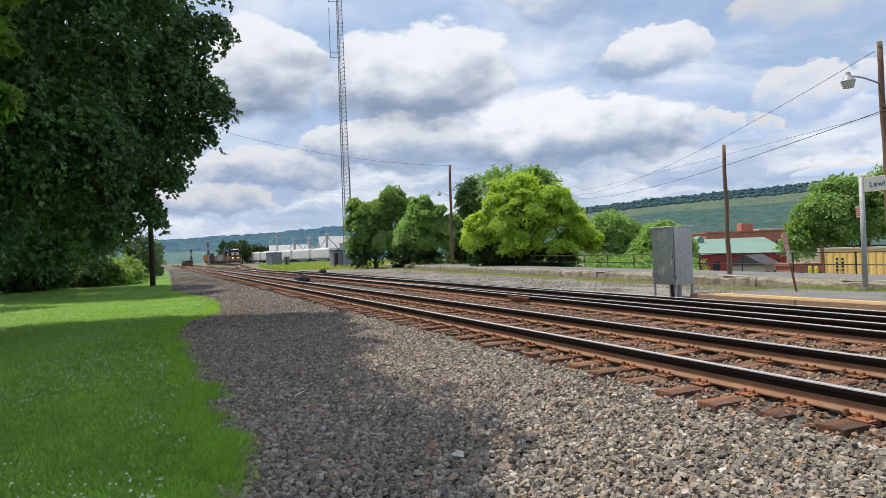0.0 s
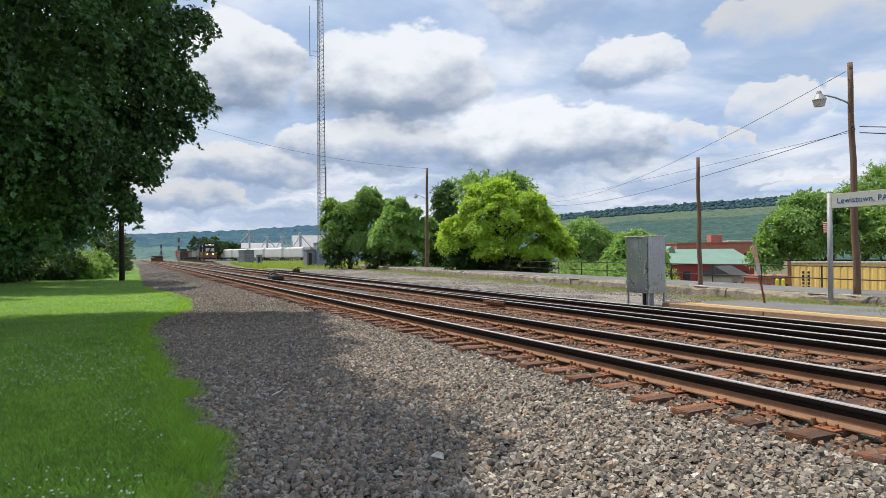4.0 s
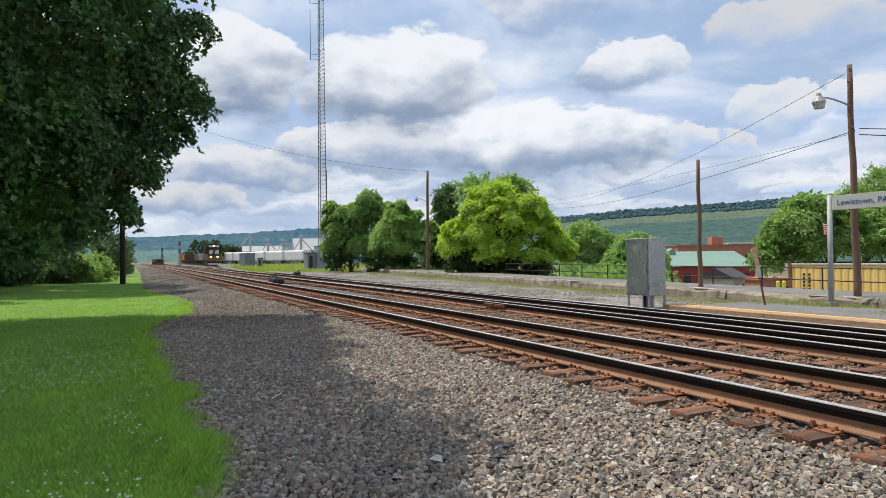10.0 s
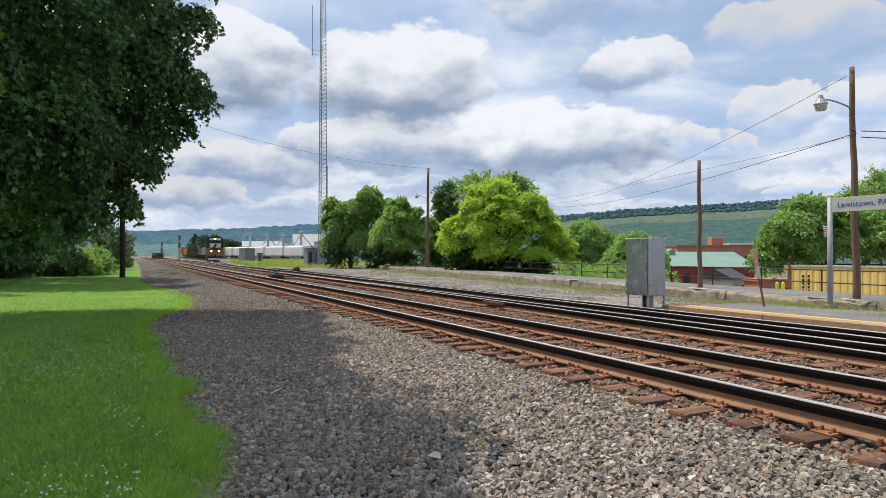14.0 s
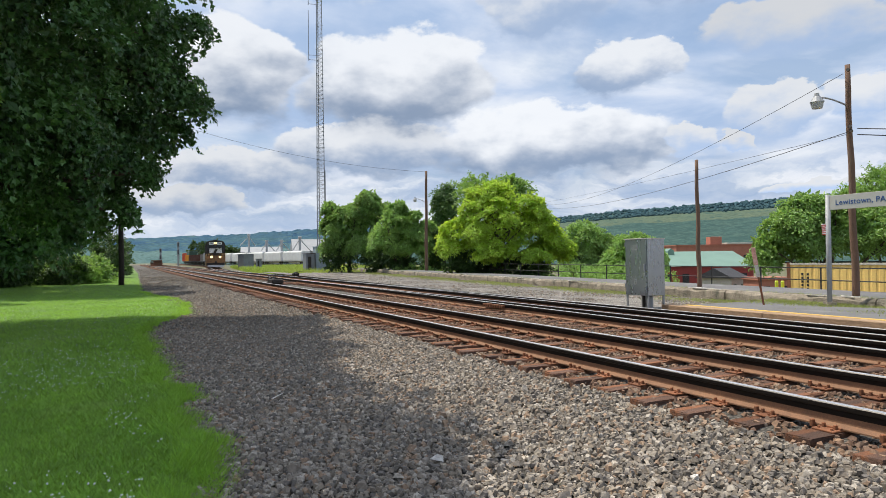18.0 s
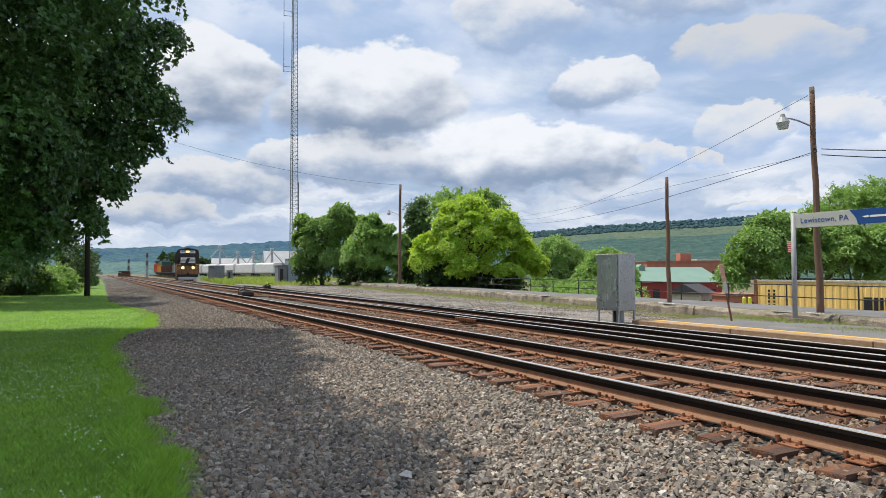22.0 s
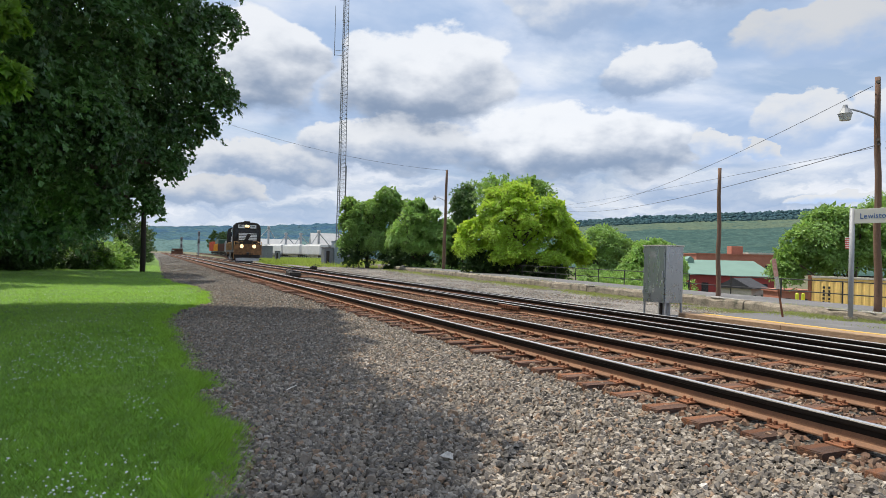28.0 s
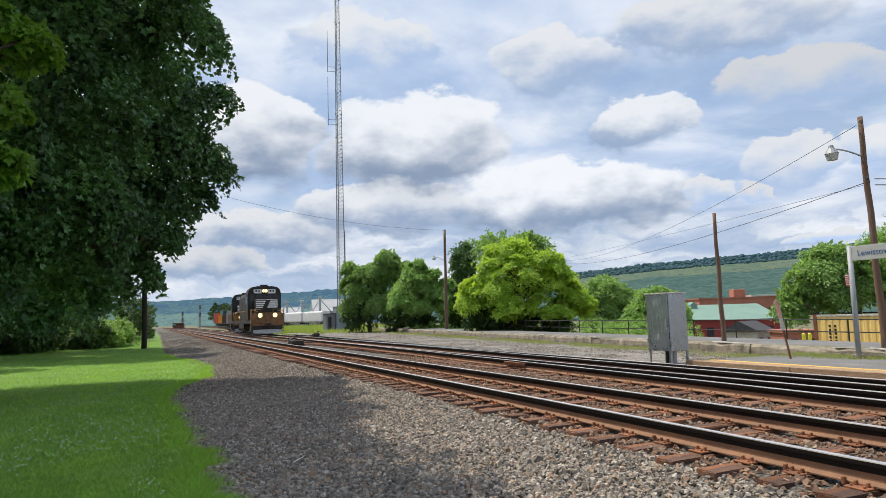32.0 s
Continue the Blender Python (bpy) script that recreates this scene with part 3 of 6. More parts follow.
def tube(name, pts, radii, material, parent=None, seg=8, label=""):
    """One smooth tube along a row of places."""
    pts = [Vector(p) for p in pts]
    if not isinstance(radii, (list, tuple)):
        radii = [radii] * len(pts)
    v, f = [], []
    for i, p in enumerate(pts):
        d = (pts[min(i + 1, len(pts) - 1)] - pts[max(i - 1, 0)]).normalized()
        a = d.orthogonal() if abs(d.z) < 0.9 else Vector((1, 0, 0)) - d * d.x
        a.normalize()
        b = d.cross(a)
        v += [p + (a * math.cos(t) + b * math.sin(t)) * radii[i] for t in (2 * math.pi * k / seg for k in range(seg))]
    for i in range(len(pts) - 1):
        f += [[i * seg + k, i * seg + (k + 1) % seg, (i + 1) * seg + (k + 1) % seg, (i + 1) * seg + k] for k in range(seg)]
    f.append(list(range(seg))[::-1])
    f.append([(len(pts) - 1) * seg + k for k in range(seg)])
    me = bpy.data.meshes.new(name)
    me.from_pydata(v, [], f)
    me.materials.append(material)
    me.polygons.foreach_set("use_smooth", [True] * len(me.polygons))
    ob = new(name, me)
    if parent:
        ob.parent = parent
    return tagged(ob, label)


def branchwork(bm, rng, base, height, r0, blobs, limbs=6):
    """A tapered trunk with limbs that reach into the crown."""
    base = Vector(base)
    top = base + Vector((0, 0, height))
    p, r = base - Vector((0, 0, 0.2)), r0 * 1.25
    n = 5
    pts = [(p, r)]
    for i in range(1, n + 1):
        f = i / n
        q = base + Vector((rng.normal() * 0.12 * height / 8, rng.normal() * 0.12 * height / 8, height * f))
        rr = r0 * (1 - 0.65 * f)
        rod(bm, pts[-1][0], q, pts[-1][1], rr, 9)
        pts.append((q, rr))
    for i in range(limbs):
        q, rr = pts[1 + i % (n - 1)]
        c, rad = blobs[i % len(blobs)]
        a = rng.random() * 6.28
        end = Vector((c[0] + math.cos(a) * rad[0] * 0.6, c[1] + math.sin(a) * rad[1] * 0.6, c[2] + (rng.random() - 0.3) * rad[2] * 0.7))
        mid = q.lerp(end, 0.5) + Vector((0, 0, 0.08 * (end - q).length))
        rod(bm, q, mid, rr * 0.6, rr * 0.38, 7)
        rod(bm, mid, end, rr * 0.38, rr * 0.12, 6)
        for j in range(3):
            a2 = rng.random() * 6.28
            tip = mid.lerp(end, 0.3 + 0.3 * j) + Vector((math.cos(a2), math.sin(a2), 0.4)) * rad[0] * 0.35
            rod(bm, mid.lerp(end, 0.15 + 0.3 * j), tip, rr * 0.2, rr * 0.06, 5)


LOBED = np.array([(0, 0), (0.30, 0.28), (0.55, 0.60), (0.2, 0.64), (0, 1.0), (-0.2, 0.64), (-0.55, 0.60), (-0.30, 0.28)])
LOBED_F = np.array([(0, 1, 3), (1, 2, 3), (0, 3, 4), (0, 4, 5), (0, 5, 7), (5, 6, 7)])
PLAIN = np.array([(0, 0), (0.3, 0.45), (0, 1.0), (-0.3, 0.45)])
PLAIN_F = np.array([(0, 1, 2), (0, 2, 3)])


def leaves(base, along, up, length, lobed):
    """One small leaf, lobed or plain, at each place."""
    up = up / np.linalg.norm(up, axis=1)[:, None]
    along = along - up * (along * up).sum(1)[:, None]
    along /= np.linalg.norm(along, axis=1)[:, None] + 1e-9
    side = np.cross(up, along)
    shape, faces = (LOBED, LOBED_F) if lobed else (PLAIN, PLAIN_F)
    n, k = len(base), len(shape)
    v = base[:, None, :] + length[:, None, None] * (side[:, None, :] * shape[None, :, :1] + along[:, None, :] * shape[None, :, 1:] + up[:, None, :] * (0.30 * np.abs(shape[:, :1]) - 0.16 * shape[:, 1:] ** 2)[None])
    f = (faces[None] + (np.arange(n) * k)[:, None, None]).reshape(-1, 3)
    return v.reshape(-1, 3), f


def shelves(rng, blobs, count, size, clump=0.7, flat=0.5, gap=1.0, fill=0.15, droop=0.28, lobed=False, out=0.4, rag=0.5):
    """Leaves in many drooping shelves that overlap like shingles over a crown of blobs, with dark hollows between."""
    cl, cd, cb = [], [], []
    B = [(np.array(c, float), np.array(r, float)) for c, r in blobs]
    for c, r in B:
        q = min(clump, 0.45 * r.min())
        inner = np.maximum(r - q * 0.85, 0.3 * r)
        n = int(gap * 4 * inner.max() ** 2 / q ** 2) + 5
        d = rng.normal(size=(n, 3))
        d /= np.linalg.norm(d, axis=1)[:, None]
        P = c + d * inner * (0.80 + 0.22 * rng.random(n))[:, None]
        ok = np.ones(n, bool)
        for c2, r2 in B:
            if c2 is not c:
                ok &= (((P - c2) / r2) ** 2).sum(1) > 0.55
        cl.append(P[ok]), cd.append(d[ok]), cb.append(q * (0.55 + 0.75 * rng.random(ok.sum())))
    cl, cd, cr = np.concatenate(cl), np.concatenate(cd), np.concatenate(cb)
    m = int(count * (1 - fill))
    k = rng.choice(len(cl), m, p=cr ** 2 / (cr ** 2).sum())
    nrm = cd * out + [0, 0, 0.75] + 0.25 * rng.normal(size=cd.shape)
    nrm /= np.linalg.norm(nrm, axis=1)[:, None]
    t1 = np.cross(nrm, cd + 0.3 * rng.normal(size=cd.shape))
    t1 /= np.linalg.norm(t1, axis=1)[:, None]
    t2 = np.cross(nrm, t1)
    rad = np.sqrt(rng.random(m)) * (1 + 0.12 * rng.normal(size=m))
    ang = rng.random(m) * 2 * np.pi
    rim = rad * (1 + 0.22 * np.sin(3 * ang + k) + 0.15 * np.sin(5 * ang + 2.3 * k))
    plane = t1[k] * np.cos(ang)[:, None] + t2[k] * np.sin(ang)[:, None]
    high = flat * (1 - rad ** 2) * (0.4 + 0.6 * rng.random(m)) + 0.06 * rng.normal(size=m)
    base = cl[k] + (plane * rim[:, None] + nrm[k] * high[:, None]) * cr[k][:, None]
    base[:, 2] -= droop * cr[k] * rad ** 2
    along = plane + 0.6 * rng.normal(size=(m, 3)) - [0, 0, 0.12]
    up = nrm[k] + plane * (0.25 * rad)[:, None] + rag * rng.normal(size=(m, 3))
    v1, f1 = leaves(base, along, up, size * (0.65 + 0.7 * rng.random(m)), lobed)
    n = count - m
    w = np.array([r.prod() ** (2 / 3) for c, r in B])
    j = rng.choice(len(B), n, p=w / w.sum())
    d = rng.normal(size=(n, 3))
    d /= np.linalg.norm(d, axis=1)[:, None]
    C, R = np.array([c for c, r in B]), np.array([r for c, r in B])
    base = C[j] + d * R[j] * (0.35 + 0.40 * rng.random(n))[:, None]
    v2, f2 = leaves(base, rng.normal(size=(n, 3)), rng.normal(size=(n, 3)), size * 1.9 * (0.7 + 0.6 * rng.random(n)), False)
    return np.concatenate([v1, v2]), np.concatenate([f1, f2 + len(v1)])


def shelf_tree(name, seed, base, trunk_h, r0, blobs, count, size, leaf, label, category="tree", limbs=8, group="", **shape):
    rng = np.random.default_rng(seed)
    t = thing(name, pose(*base), label, category, group)
    local = [((c[0] - base[0], c[1] - base[1], c[2] - base[2]), r) for c, r in blobs]
    bm = bmesh.new()
    branchwork(bm, rng, (0, 0, 0), trunk_h, r0, local, limbs)
    part("trunk", bm, M_BARK, t, smooth=True)
    v, f = shelves(rng, local, count, size, **shape)
    ob = new("crown", grid_mesh("crown", v, f, leaf))
    ob.parent = t
    return t


def tree(name, seed, base, trunk_h, r0, blobs, count, size, leaf, label, category="tree", limbs=8, group="", droop=0.25, spread=0.45, twig=0.7, fill=0.12, dense=0.17):
    rng = np.random.default_rng(seed)
    t = thing(name, pose(*base), label, category, group)
    local = [((c[0] - base[0], c[1] - base[1], c[2] - base[2]), r) for c, r in blobs]
    bm = bmesh.new()
    branchwork(bm, rng, (0, 0, 0), trunk_h, r0, local, limbs)
    part("trunk", bm, M_BARK, t, smooth=True)
    v, f = sprays(rng, local, count, size, spread, twig, fill, droop, 0.55, dense)
    ob = new("crown", grid_mesh("crown", v, f, leaf))
    ob.parent = t
    return t

# ---- plan ----
RAIL_A, RAIL_B, RAIL_D, RAIL_F = 5.17, 6.675, 9.305, 10.81
TRACK_1, TRACK_2 = (RAIL_A + RAIL_B) / 2, (RAIL_D + RAIL_F) / 2
POINTS_Y = 42.0


def crossover(y):
    """How far the crossover's rails lie off the second track."""
    return 0.77 * (max(0.0, POINTS_Y - y) / 37.5) ** 2


def lead_x(y):
    """The line on which the train comes in from the yard."""
    if y <= 62:
        return TRACK_2
    if y < 100:
        return TRACK_2 + 0.095 / 76 * (y - 62) ** 2
    if y < 150:
        return TRACK_2 + 1.805 + 0.095 * (y - 100)
    k = min(y, 210) - 150
    return TRACK_2 + 6.555 + 0.095 * k - 0.08 / 120 * k * k + 0.015 * max(0, y - 210)


def kerb_x(y):
    return 14.35 + 0.124 * y


def lerp_list(pts, v):
    for (a, p), (b, q) in zip(pts, pts[1:]):
        if v <= b:
            return p + (q - p) * max(0.0, (v - a) / (b - a))
    return pts[-1][1]


LAWN_EDGE = [(-30, 0.3), (3, 0.45), (5.4, 0.54), (9, 0.62), (13, 0.5), (17.4, 0.42), (19.5, 0.8), (22, 1.7), (27, 2.15), (31, 2.0), (35, 1.2), (40, 0.9), (60, 1.0), (100, 1.6), (260, 2.0)]


def lawn_edge(y):
    return lerp_list(LAWN_EDGE, y) + 0.10 * math.sin(y * 2.3) * min(1, 8 / max(4, y)) + 0.05 * math.sin(y * 6.1 + 1)


BED = [(-60, -0.45), (2.0, -0.45), (3.0, -0.425), (4.2, -0.34), (4.55, -0.29), (4.8, -0.25), (11.6, -0.25), (12.3, -0.27), (60, -0.26)]


def bed_z(x, y):
    z = lerp_list(BED, x)
    if 1.2 < x < 4.6 and y > 20:
        k = min(1, (y - 20) / 20) * math.sin((x - 1.2) / 3.4 * math.pi)
        z += k * (0.10 + 0.16 * noise.noise((x * 0.5, y * 0.16, 2.0)) + 0.09 * math.sin(y * 0.9 + 1.5 * noise.noise((x * 0.3, y * 0.1, 8))))
    return z + 0.02 * noise.noise((x * 1.7, y * 1.7, 0.5))


def ground_z(x, y):
    back = kerb_x(min(max(y, -40), 90)) + 4.5
    if x > back:
        return -0.35 - 1.9 * min(1, (x - back) / 7) - 2.7 * min(1, max(0, (x - back - 8) / 22))
    return lerp_list(BED, x) - 0.16


XS = [-3000, -1200, -500, -200, -90, -40, -20, -10, -5, 0, 2.5, 4.5, 9, 12, 14, 16, 18, 20, 22, 24, 26, 28, 30, 34, 40, 60, 120, 260, 600, 1400, 3000]
YS = [-900, -300, -100, -40, -15, 0, 6, 12, 18, 24, 30, 36, 42, 50, 60, 75, 90, 110, 150, 220, 350, 600, 1000, 1800, 3500]
tagged(sheet("ground", lambda y: XS, YS, ground_z, M_EARTH), "rough grassy ground that reaches to the hills", "ground", kind="structure")

n_bed = 42
tagged(sheet("ballast_bed", lambda y: [(-0.8 if y < 30 else -0.2) + (13.2 - (-0.8 if y < 30 else -0.2)) * i / n_bed for i in range(n_bed + 1)],
             [-12 + 0.5 * i for i in range(104)] + [40 + 2.5 * i for i in range(105)], bed_z, M_BALLAST), "grey crushed-stone ballast under the tracks", "ballast", kind="structure")

n_lawn = 40
lawn = tagged(sheet("lawn", lambda y: [lawn_edge(y) - 90 * (i / n_lawn) ** 3 for i in range(n_lawn + 1)], [-12 + 0.4 * i for i in range(150)] + [48 + 4 * i for i in range(58)],
                    lambda x, y: -0.425 + 0.03 * noise.noise((x * 0.6, y * 0.6, 4)) - 0.05 * max(0, 1 - (lawn_edge(y) - x) * 4) + 0.012 * max(0, -x - 2), M_LAWN),
              "mown green lawn with white clover beside the gravel", "lawn", kind="structure")

# pale gravel way between the second track and the old platform
tagged(sheet("gravel_way", lambda y: [12.25 + 0.004 * max(0, y - 12) * 6 + (kerb_x(y) + 0.1 - 12.25 - 0.024 * max(0, y - 12)) * i / 8 for i in range(9)], [-14 + i for i in range(92)],
             lambda x, y: -0.17 + 0.015 * noise.noise((x, y, 7)), M_ROADSTONE), "pale compacted gravel way beside the tracks", "gravel", kind="structure")

# low platform in asphalt with a timber edge and a yellow line
bm = bmesh.new()
prism(bm, [(12.80, -0.30), (kerb_x(-14) + 0.1, -0.30), (kerb_x(-14) + 0.1, -0.05), (12.80, -0.05)], -14, -2)
for v in bm.verts:
    if v.co.x > 13:
        v.co.x = kerb_x(v.co.y) + 0.1
for y0, y1 in ((-2, 4), (4, 8), (8, 12.6)):
    vs = [bm.verts.new(p) for p in ((12.8, y0, -0.05), (kerb_x(y0), y0, -0.05), (kerb_x(y1), y1, -0.05), (12.8, y1, -0.05), (12.8, y0, -0.3), (kerb_x(y0), y0, -0.3), (kerb_x(y1), y1, -0.3), (12.8, y1, -0.3))]
    for f in ((0, 1, 2, 3), (7, 6, 5, 4), (0, 4, 5, 1), (1, 5, 6, 2), (2, 6, 7, 3), (3, 7, 4, 0)):
        bm.faces.new([vs[i] for i in f])
bmesh.ops.recalc_face_normals(bm, faces=bm.faces[:])
low = tagged(new("pavement", mesh_of(bm, "pavement", M_ASPHALT)), "low grey asphalt station platform", "platform", kind="structure")
for i in range(9):
    y0 = -14 + i * 3.0
    bm = bmesh.new()
    box(bm, 12.28, 12.62, y0, min(13.2, y0 + 2.985), -0.32, -0.045, 0.015)
    part("edge_timber", bm, M_TIMBEREDGE, low)
bm = bmesh.new()
box(bm, 12.625, 12.797, -14, 12.6, -0.3, -0.041)
part("yellow_line", bm, M_YELLOW, low, "worn yellow safety line")

# upper old platform behind a broken concrete kerb
tagged(sheet("platform_upper", lambda y: [kerb_x(y) + 0.28 + 2.3 * i / 6 for i in range(7)], [-14 + 2 * i for i in range(46)],
             lambda x, y: 0.145 + 0.012 * noise.noise((x, y, 3)), M_ASPHALT), "old grey asphalt of the upper platform", "platform", kind="structure")
kerb = thing("platform_kerb", pose(0, 0, 0), "crumbling concrete kerb of the old platform", "kerb", kind="structure")
rk = random.Random(5)
y = -14.0
while y < 76:
    ln = rk.uniform(1.6, 3.0)
    top = 0.15 + rk.uniform(-0.012, 0.008)
    n, rows = 7, []
    for i in range(n + 1):
        yy = (ln - 0.006) * i / n
        bite = rk.uniform(0.0, 0.07) if rk.random() < 0.25 else rk.uniform(0.0, 0.02)
        rows.append([(rk.uniform(-0.02, 0.02), yy, -0.35), (rk.uniform(-0.025, 0.02), yy, -0.08), (bite * 0.4, yy, top - 0.06 - bite), (0.06 + bite, yy, top - bite * 0.3), (0.31, yy, top), (0.33, yy, -0.35)])
    vv = [p for r in rows for p in r]
    ff = [(i * 6 + j, i * 6 + (j + 1) % 6, (i + 1) * 6 + (j + 1) % 6, (i + 1) * 6 + j) for i in range(n) for j in range(6)]
    me = bpy.data.meshes.new("kerb_block")
    me.from_pydata(vv, [], ff + [tuple(range(6))[::-1], tuple(n * 6 + j for j in range(6))])
    me.materials.append(M_CONCRETE)
    me.polygons.foreach_set("use_smooth", [False] * len(me.polygons))
    ob = new("kerb_block", me)
    ob.parent = kerb
    ob.matrix_basis = pose(kerb_x(y) + rk.uniform(-0.012, 0.012), y, rk.uniform(-0.008, 0.004), 0, 0, -math.degrees(math.atan(0.124)) + rk.uniform(-0.15, 0.15))
    y += ln
for i in range(46):
    y = rk.uniform(2, 64)
    bm = bmesh.new()
    ln, wd, n = rk.uniform(0.25, 1.1), rk.uniform(0.05, 0.15), 6
    top = [(rk.uniform(-0.02, 0.02), ln * k / n + rk.uniform(-0.03, 0.03)) for k in range(n)] + [(wd * rk.uniform(0.5, 1.2), ln * (1 - k / n) + rk.uniform(-0.03, 0.03)) for k in range(n)]
    prism(bm, top, 0, rk.uniform(0.012, 0.03), "z")
    ob = part("broken_cap", bm, M_PALECON, kerb, "pale flaking concrete cap")
    ob.matrix_basis = pose(kerb_x(y) + rk.uniform(0.0, 0.14), y, 0.14, 0, rk.uniform(-4, 8), -7 + rk.uniform(-5, 5))

# ---- tracks ----
PROFILE = [(-0.07, -0.19), (0.07, -0.19), (0.07, -0.178), (0.012, -0.155), (0.009, -0.10), (0.009, -0.055), (0.036, -0.043), (0.037, -0.008), (0.030, 0.0), (-0.030, 0.0), (-0.037, -0.008), (-0.036, -0.043), (-0.009, -0.055), (-0.009, -0.10), (-0.012, -0.155), (-0.07, -0.178)]


def rail(name, fx, y0, y1, step, parent):
    n = max(1, round((y1 - y0) / step))
    ys = [y0 + (y1 - y0) * i / n for i in range(n + 1)]
    k = len(PROFILE)
    verts = [(fx(y) + px, y, pz) for y in ys for px, pz in PROFILE]
    faces = []
    for i in range(n):
        for j in range(k):
            a, b = i * k + j, i * k + (j + 1) % k
            faces.append((a, b, b + k, a + k))
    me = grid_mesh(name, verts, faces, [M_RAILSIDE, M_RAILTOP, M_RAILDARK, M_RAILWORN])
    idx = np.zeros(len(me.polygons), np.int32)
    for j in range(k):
        # underside and upper web take the near-black as shade below the head
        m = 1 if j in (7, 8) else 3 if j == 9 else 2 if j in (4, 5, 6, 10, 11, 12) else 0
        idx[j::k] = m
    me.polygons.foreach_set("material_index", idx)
    ob = new(name, me)
    ob.parent = parent
    return ob


def sleeper_mesh(length, seed):
    r = random.Random(seed)
    bm = bmesh.new()
    box(bm, -length / 2, length / 2, -0.115, 0.115, -0.18, 0, 0.012)
    for v in bm.verts:
        v.co += Vector((r.uniform(-0.02, 0.02), r.uniform(-0.008, 0.008), r.uniform(-0.006, 0.006)))
    return mesh_of(bm, "sleeper", M_TIE)


def plate_mesh():
    bm = bmesh.new()
    box(bm, -0.18, 0.18, -0.095, 0.095, 0, 0.016, 0.004)
    for sx in (-1, 1):
        box(bm, sx * 0.078 - 0.012, sx * 0.078 + 0.012, -0.09, 0.09, 0.012, 0.03)
        for sy in (-1, 1):
            box(bm, sx * 0.092 - 0.014, sx * 0.092 + 0.014, sy * 0.05 - 0.012, sy * 0.05 + 0.012, 0.014, 0.052, 0.004)
            rod(bm, (sx * 0.145, sy * 0.055, 0.01), (sx * 0.145, sy * 0.055, 0.03), 0.012, 0.012, 6)
    return mesh_of(bm, "tie_plate", M_PLATE)


def anchor_mesh():
    bm = bmesh.new()
    box(bm, -0.085, 0.085, -0.012, 0.012, -0.03, -0.002, 0.004)
    for sx in (-1, 1):
        box(bm, sx * 0.085 - 0.018, sx * 0.085 + 0.018, -0.016, 0.016, -0.025, 0.04, 0.006)
    return mesh_of(bm, "rail_anchor", M_PLATE)


SLEEPERS = [sleeper_mesh(2.6, i) for i in range(6)]
PLATE, ANCHOR = plate_mesh(), anchor_mesh()
TIE_TOP = -0.206


def far_sleepers(name, fx, y0, y1, step, parent, length=2.6):
    v, f = [], []
    y = y0
    while y < y1:
        b = len(v)
        x = fx(y)
        for dz in (-0.12, 0.0):
            for dx, dy in ((-length / 2, -0.115), (length / 2, -0.115), (length / 2, 0.115), (-length / 2, 0.115)):
                v.append((x + dx, y + dy, TIE_TOP + dz))
        f += [(b + 4, b + 5, b + 6, b + 7), (b, b + 1, b + 5, b + 4), (b + 1, b + 2, b + 6, b + 5), (b + 2, b + 3, b + 7, b + 6), (b + 3, b, b + 4, b + 7)]
        y += step
    ob = new(name, grid_mesh(name, v, f, M_TIE))
    ob.parent = parent
    return tagged(ob, kind="stuff")


def track(label, fx, rails, near, far, y0, step, phase, group="railway tracks"):
    t = thing("railway_track", pose(0, 0, 0), label, "railway track", group)
    r = random.Random(int(phase * 1000) + len(label))
    for g in rails:
        rail("rail", lambda y, g=g: fx(y) + g, y0, far, 1.5, t)
    y = phase - step * int((phase - y0) / step)
    while y < near:
        s = child("sleeper", SLEEPERS[r.randrange(6)], t, pose(fx(y) + r.uniform(-0.09, 0.09), y + r.uniform(-0.03, 0.03), TIE_TOP + r.uniform(-0.012, 0.004), r.uniform(-1.5, 1.5), 0, r.uniform(-1.6, 1.6)))
        for g in rails:
            if y < 40:
                child("tie_plate", PLATE, t, pose(fx(y) + g, y + r.uniform(-0.02, 0.02), TIE_TOP, 0, 0, r.uniform(-2, 2)))
            if y < 22 and r.random() < 0.75:
                child("rail_anchor", ANCHOR, t, pose(fx(y) + g, y + 0.145, -0.186, 0, 0, r.uniform(-6, 6)))
        y += step
    far_sleepers("far_sleepers", fx, y, far, step, t)
    return t


track("near mainline track with rusty steel rails on brown wooden sleepers", lambda y: TRACK_1, (-0.7525, 0.7525), 58, 300, -8, 0.5525, 4.09)
t2 = thing("railway_track", pose(0, 0, 0), "second mainline track with a crossover joining, on long sleepers", "railway track", "railway tracks")
for g in (-0.7525, 0.7525):
    rail("rail", lambda y, g=g: TRACK_2 + g, -8, 300, 2.0, t2)
    rail("crossover_rail", lambda y, g=g: TRACK_2 + g - 0.045 - crossover(y), -8, POINTS_Y, 1.5, t2)
r2 = random.Random(22)
y = -7.8
long_ties = [sleeper_mesh(3.0 + 0.2 * i, 40 + i) for i in range(9)]
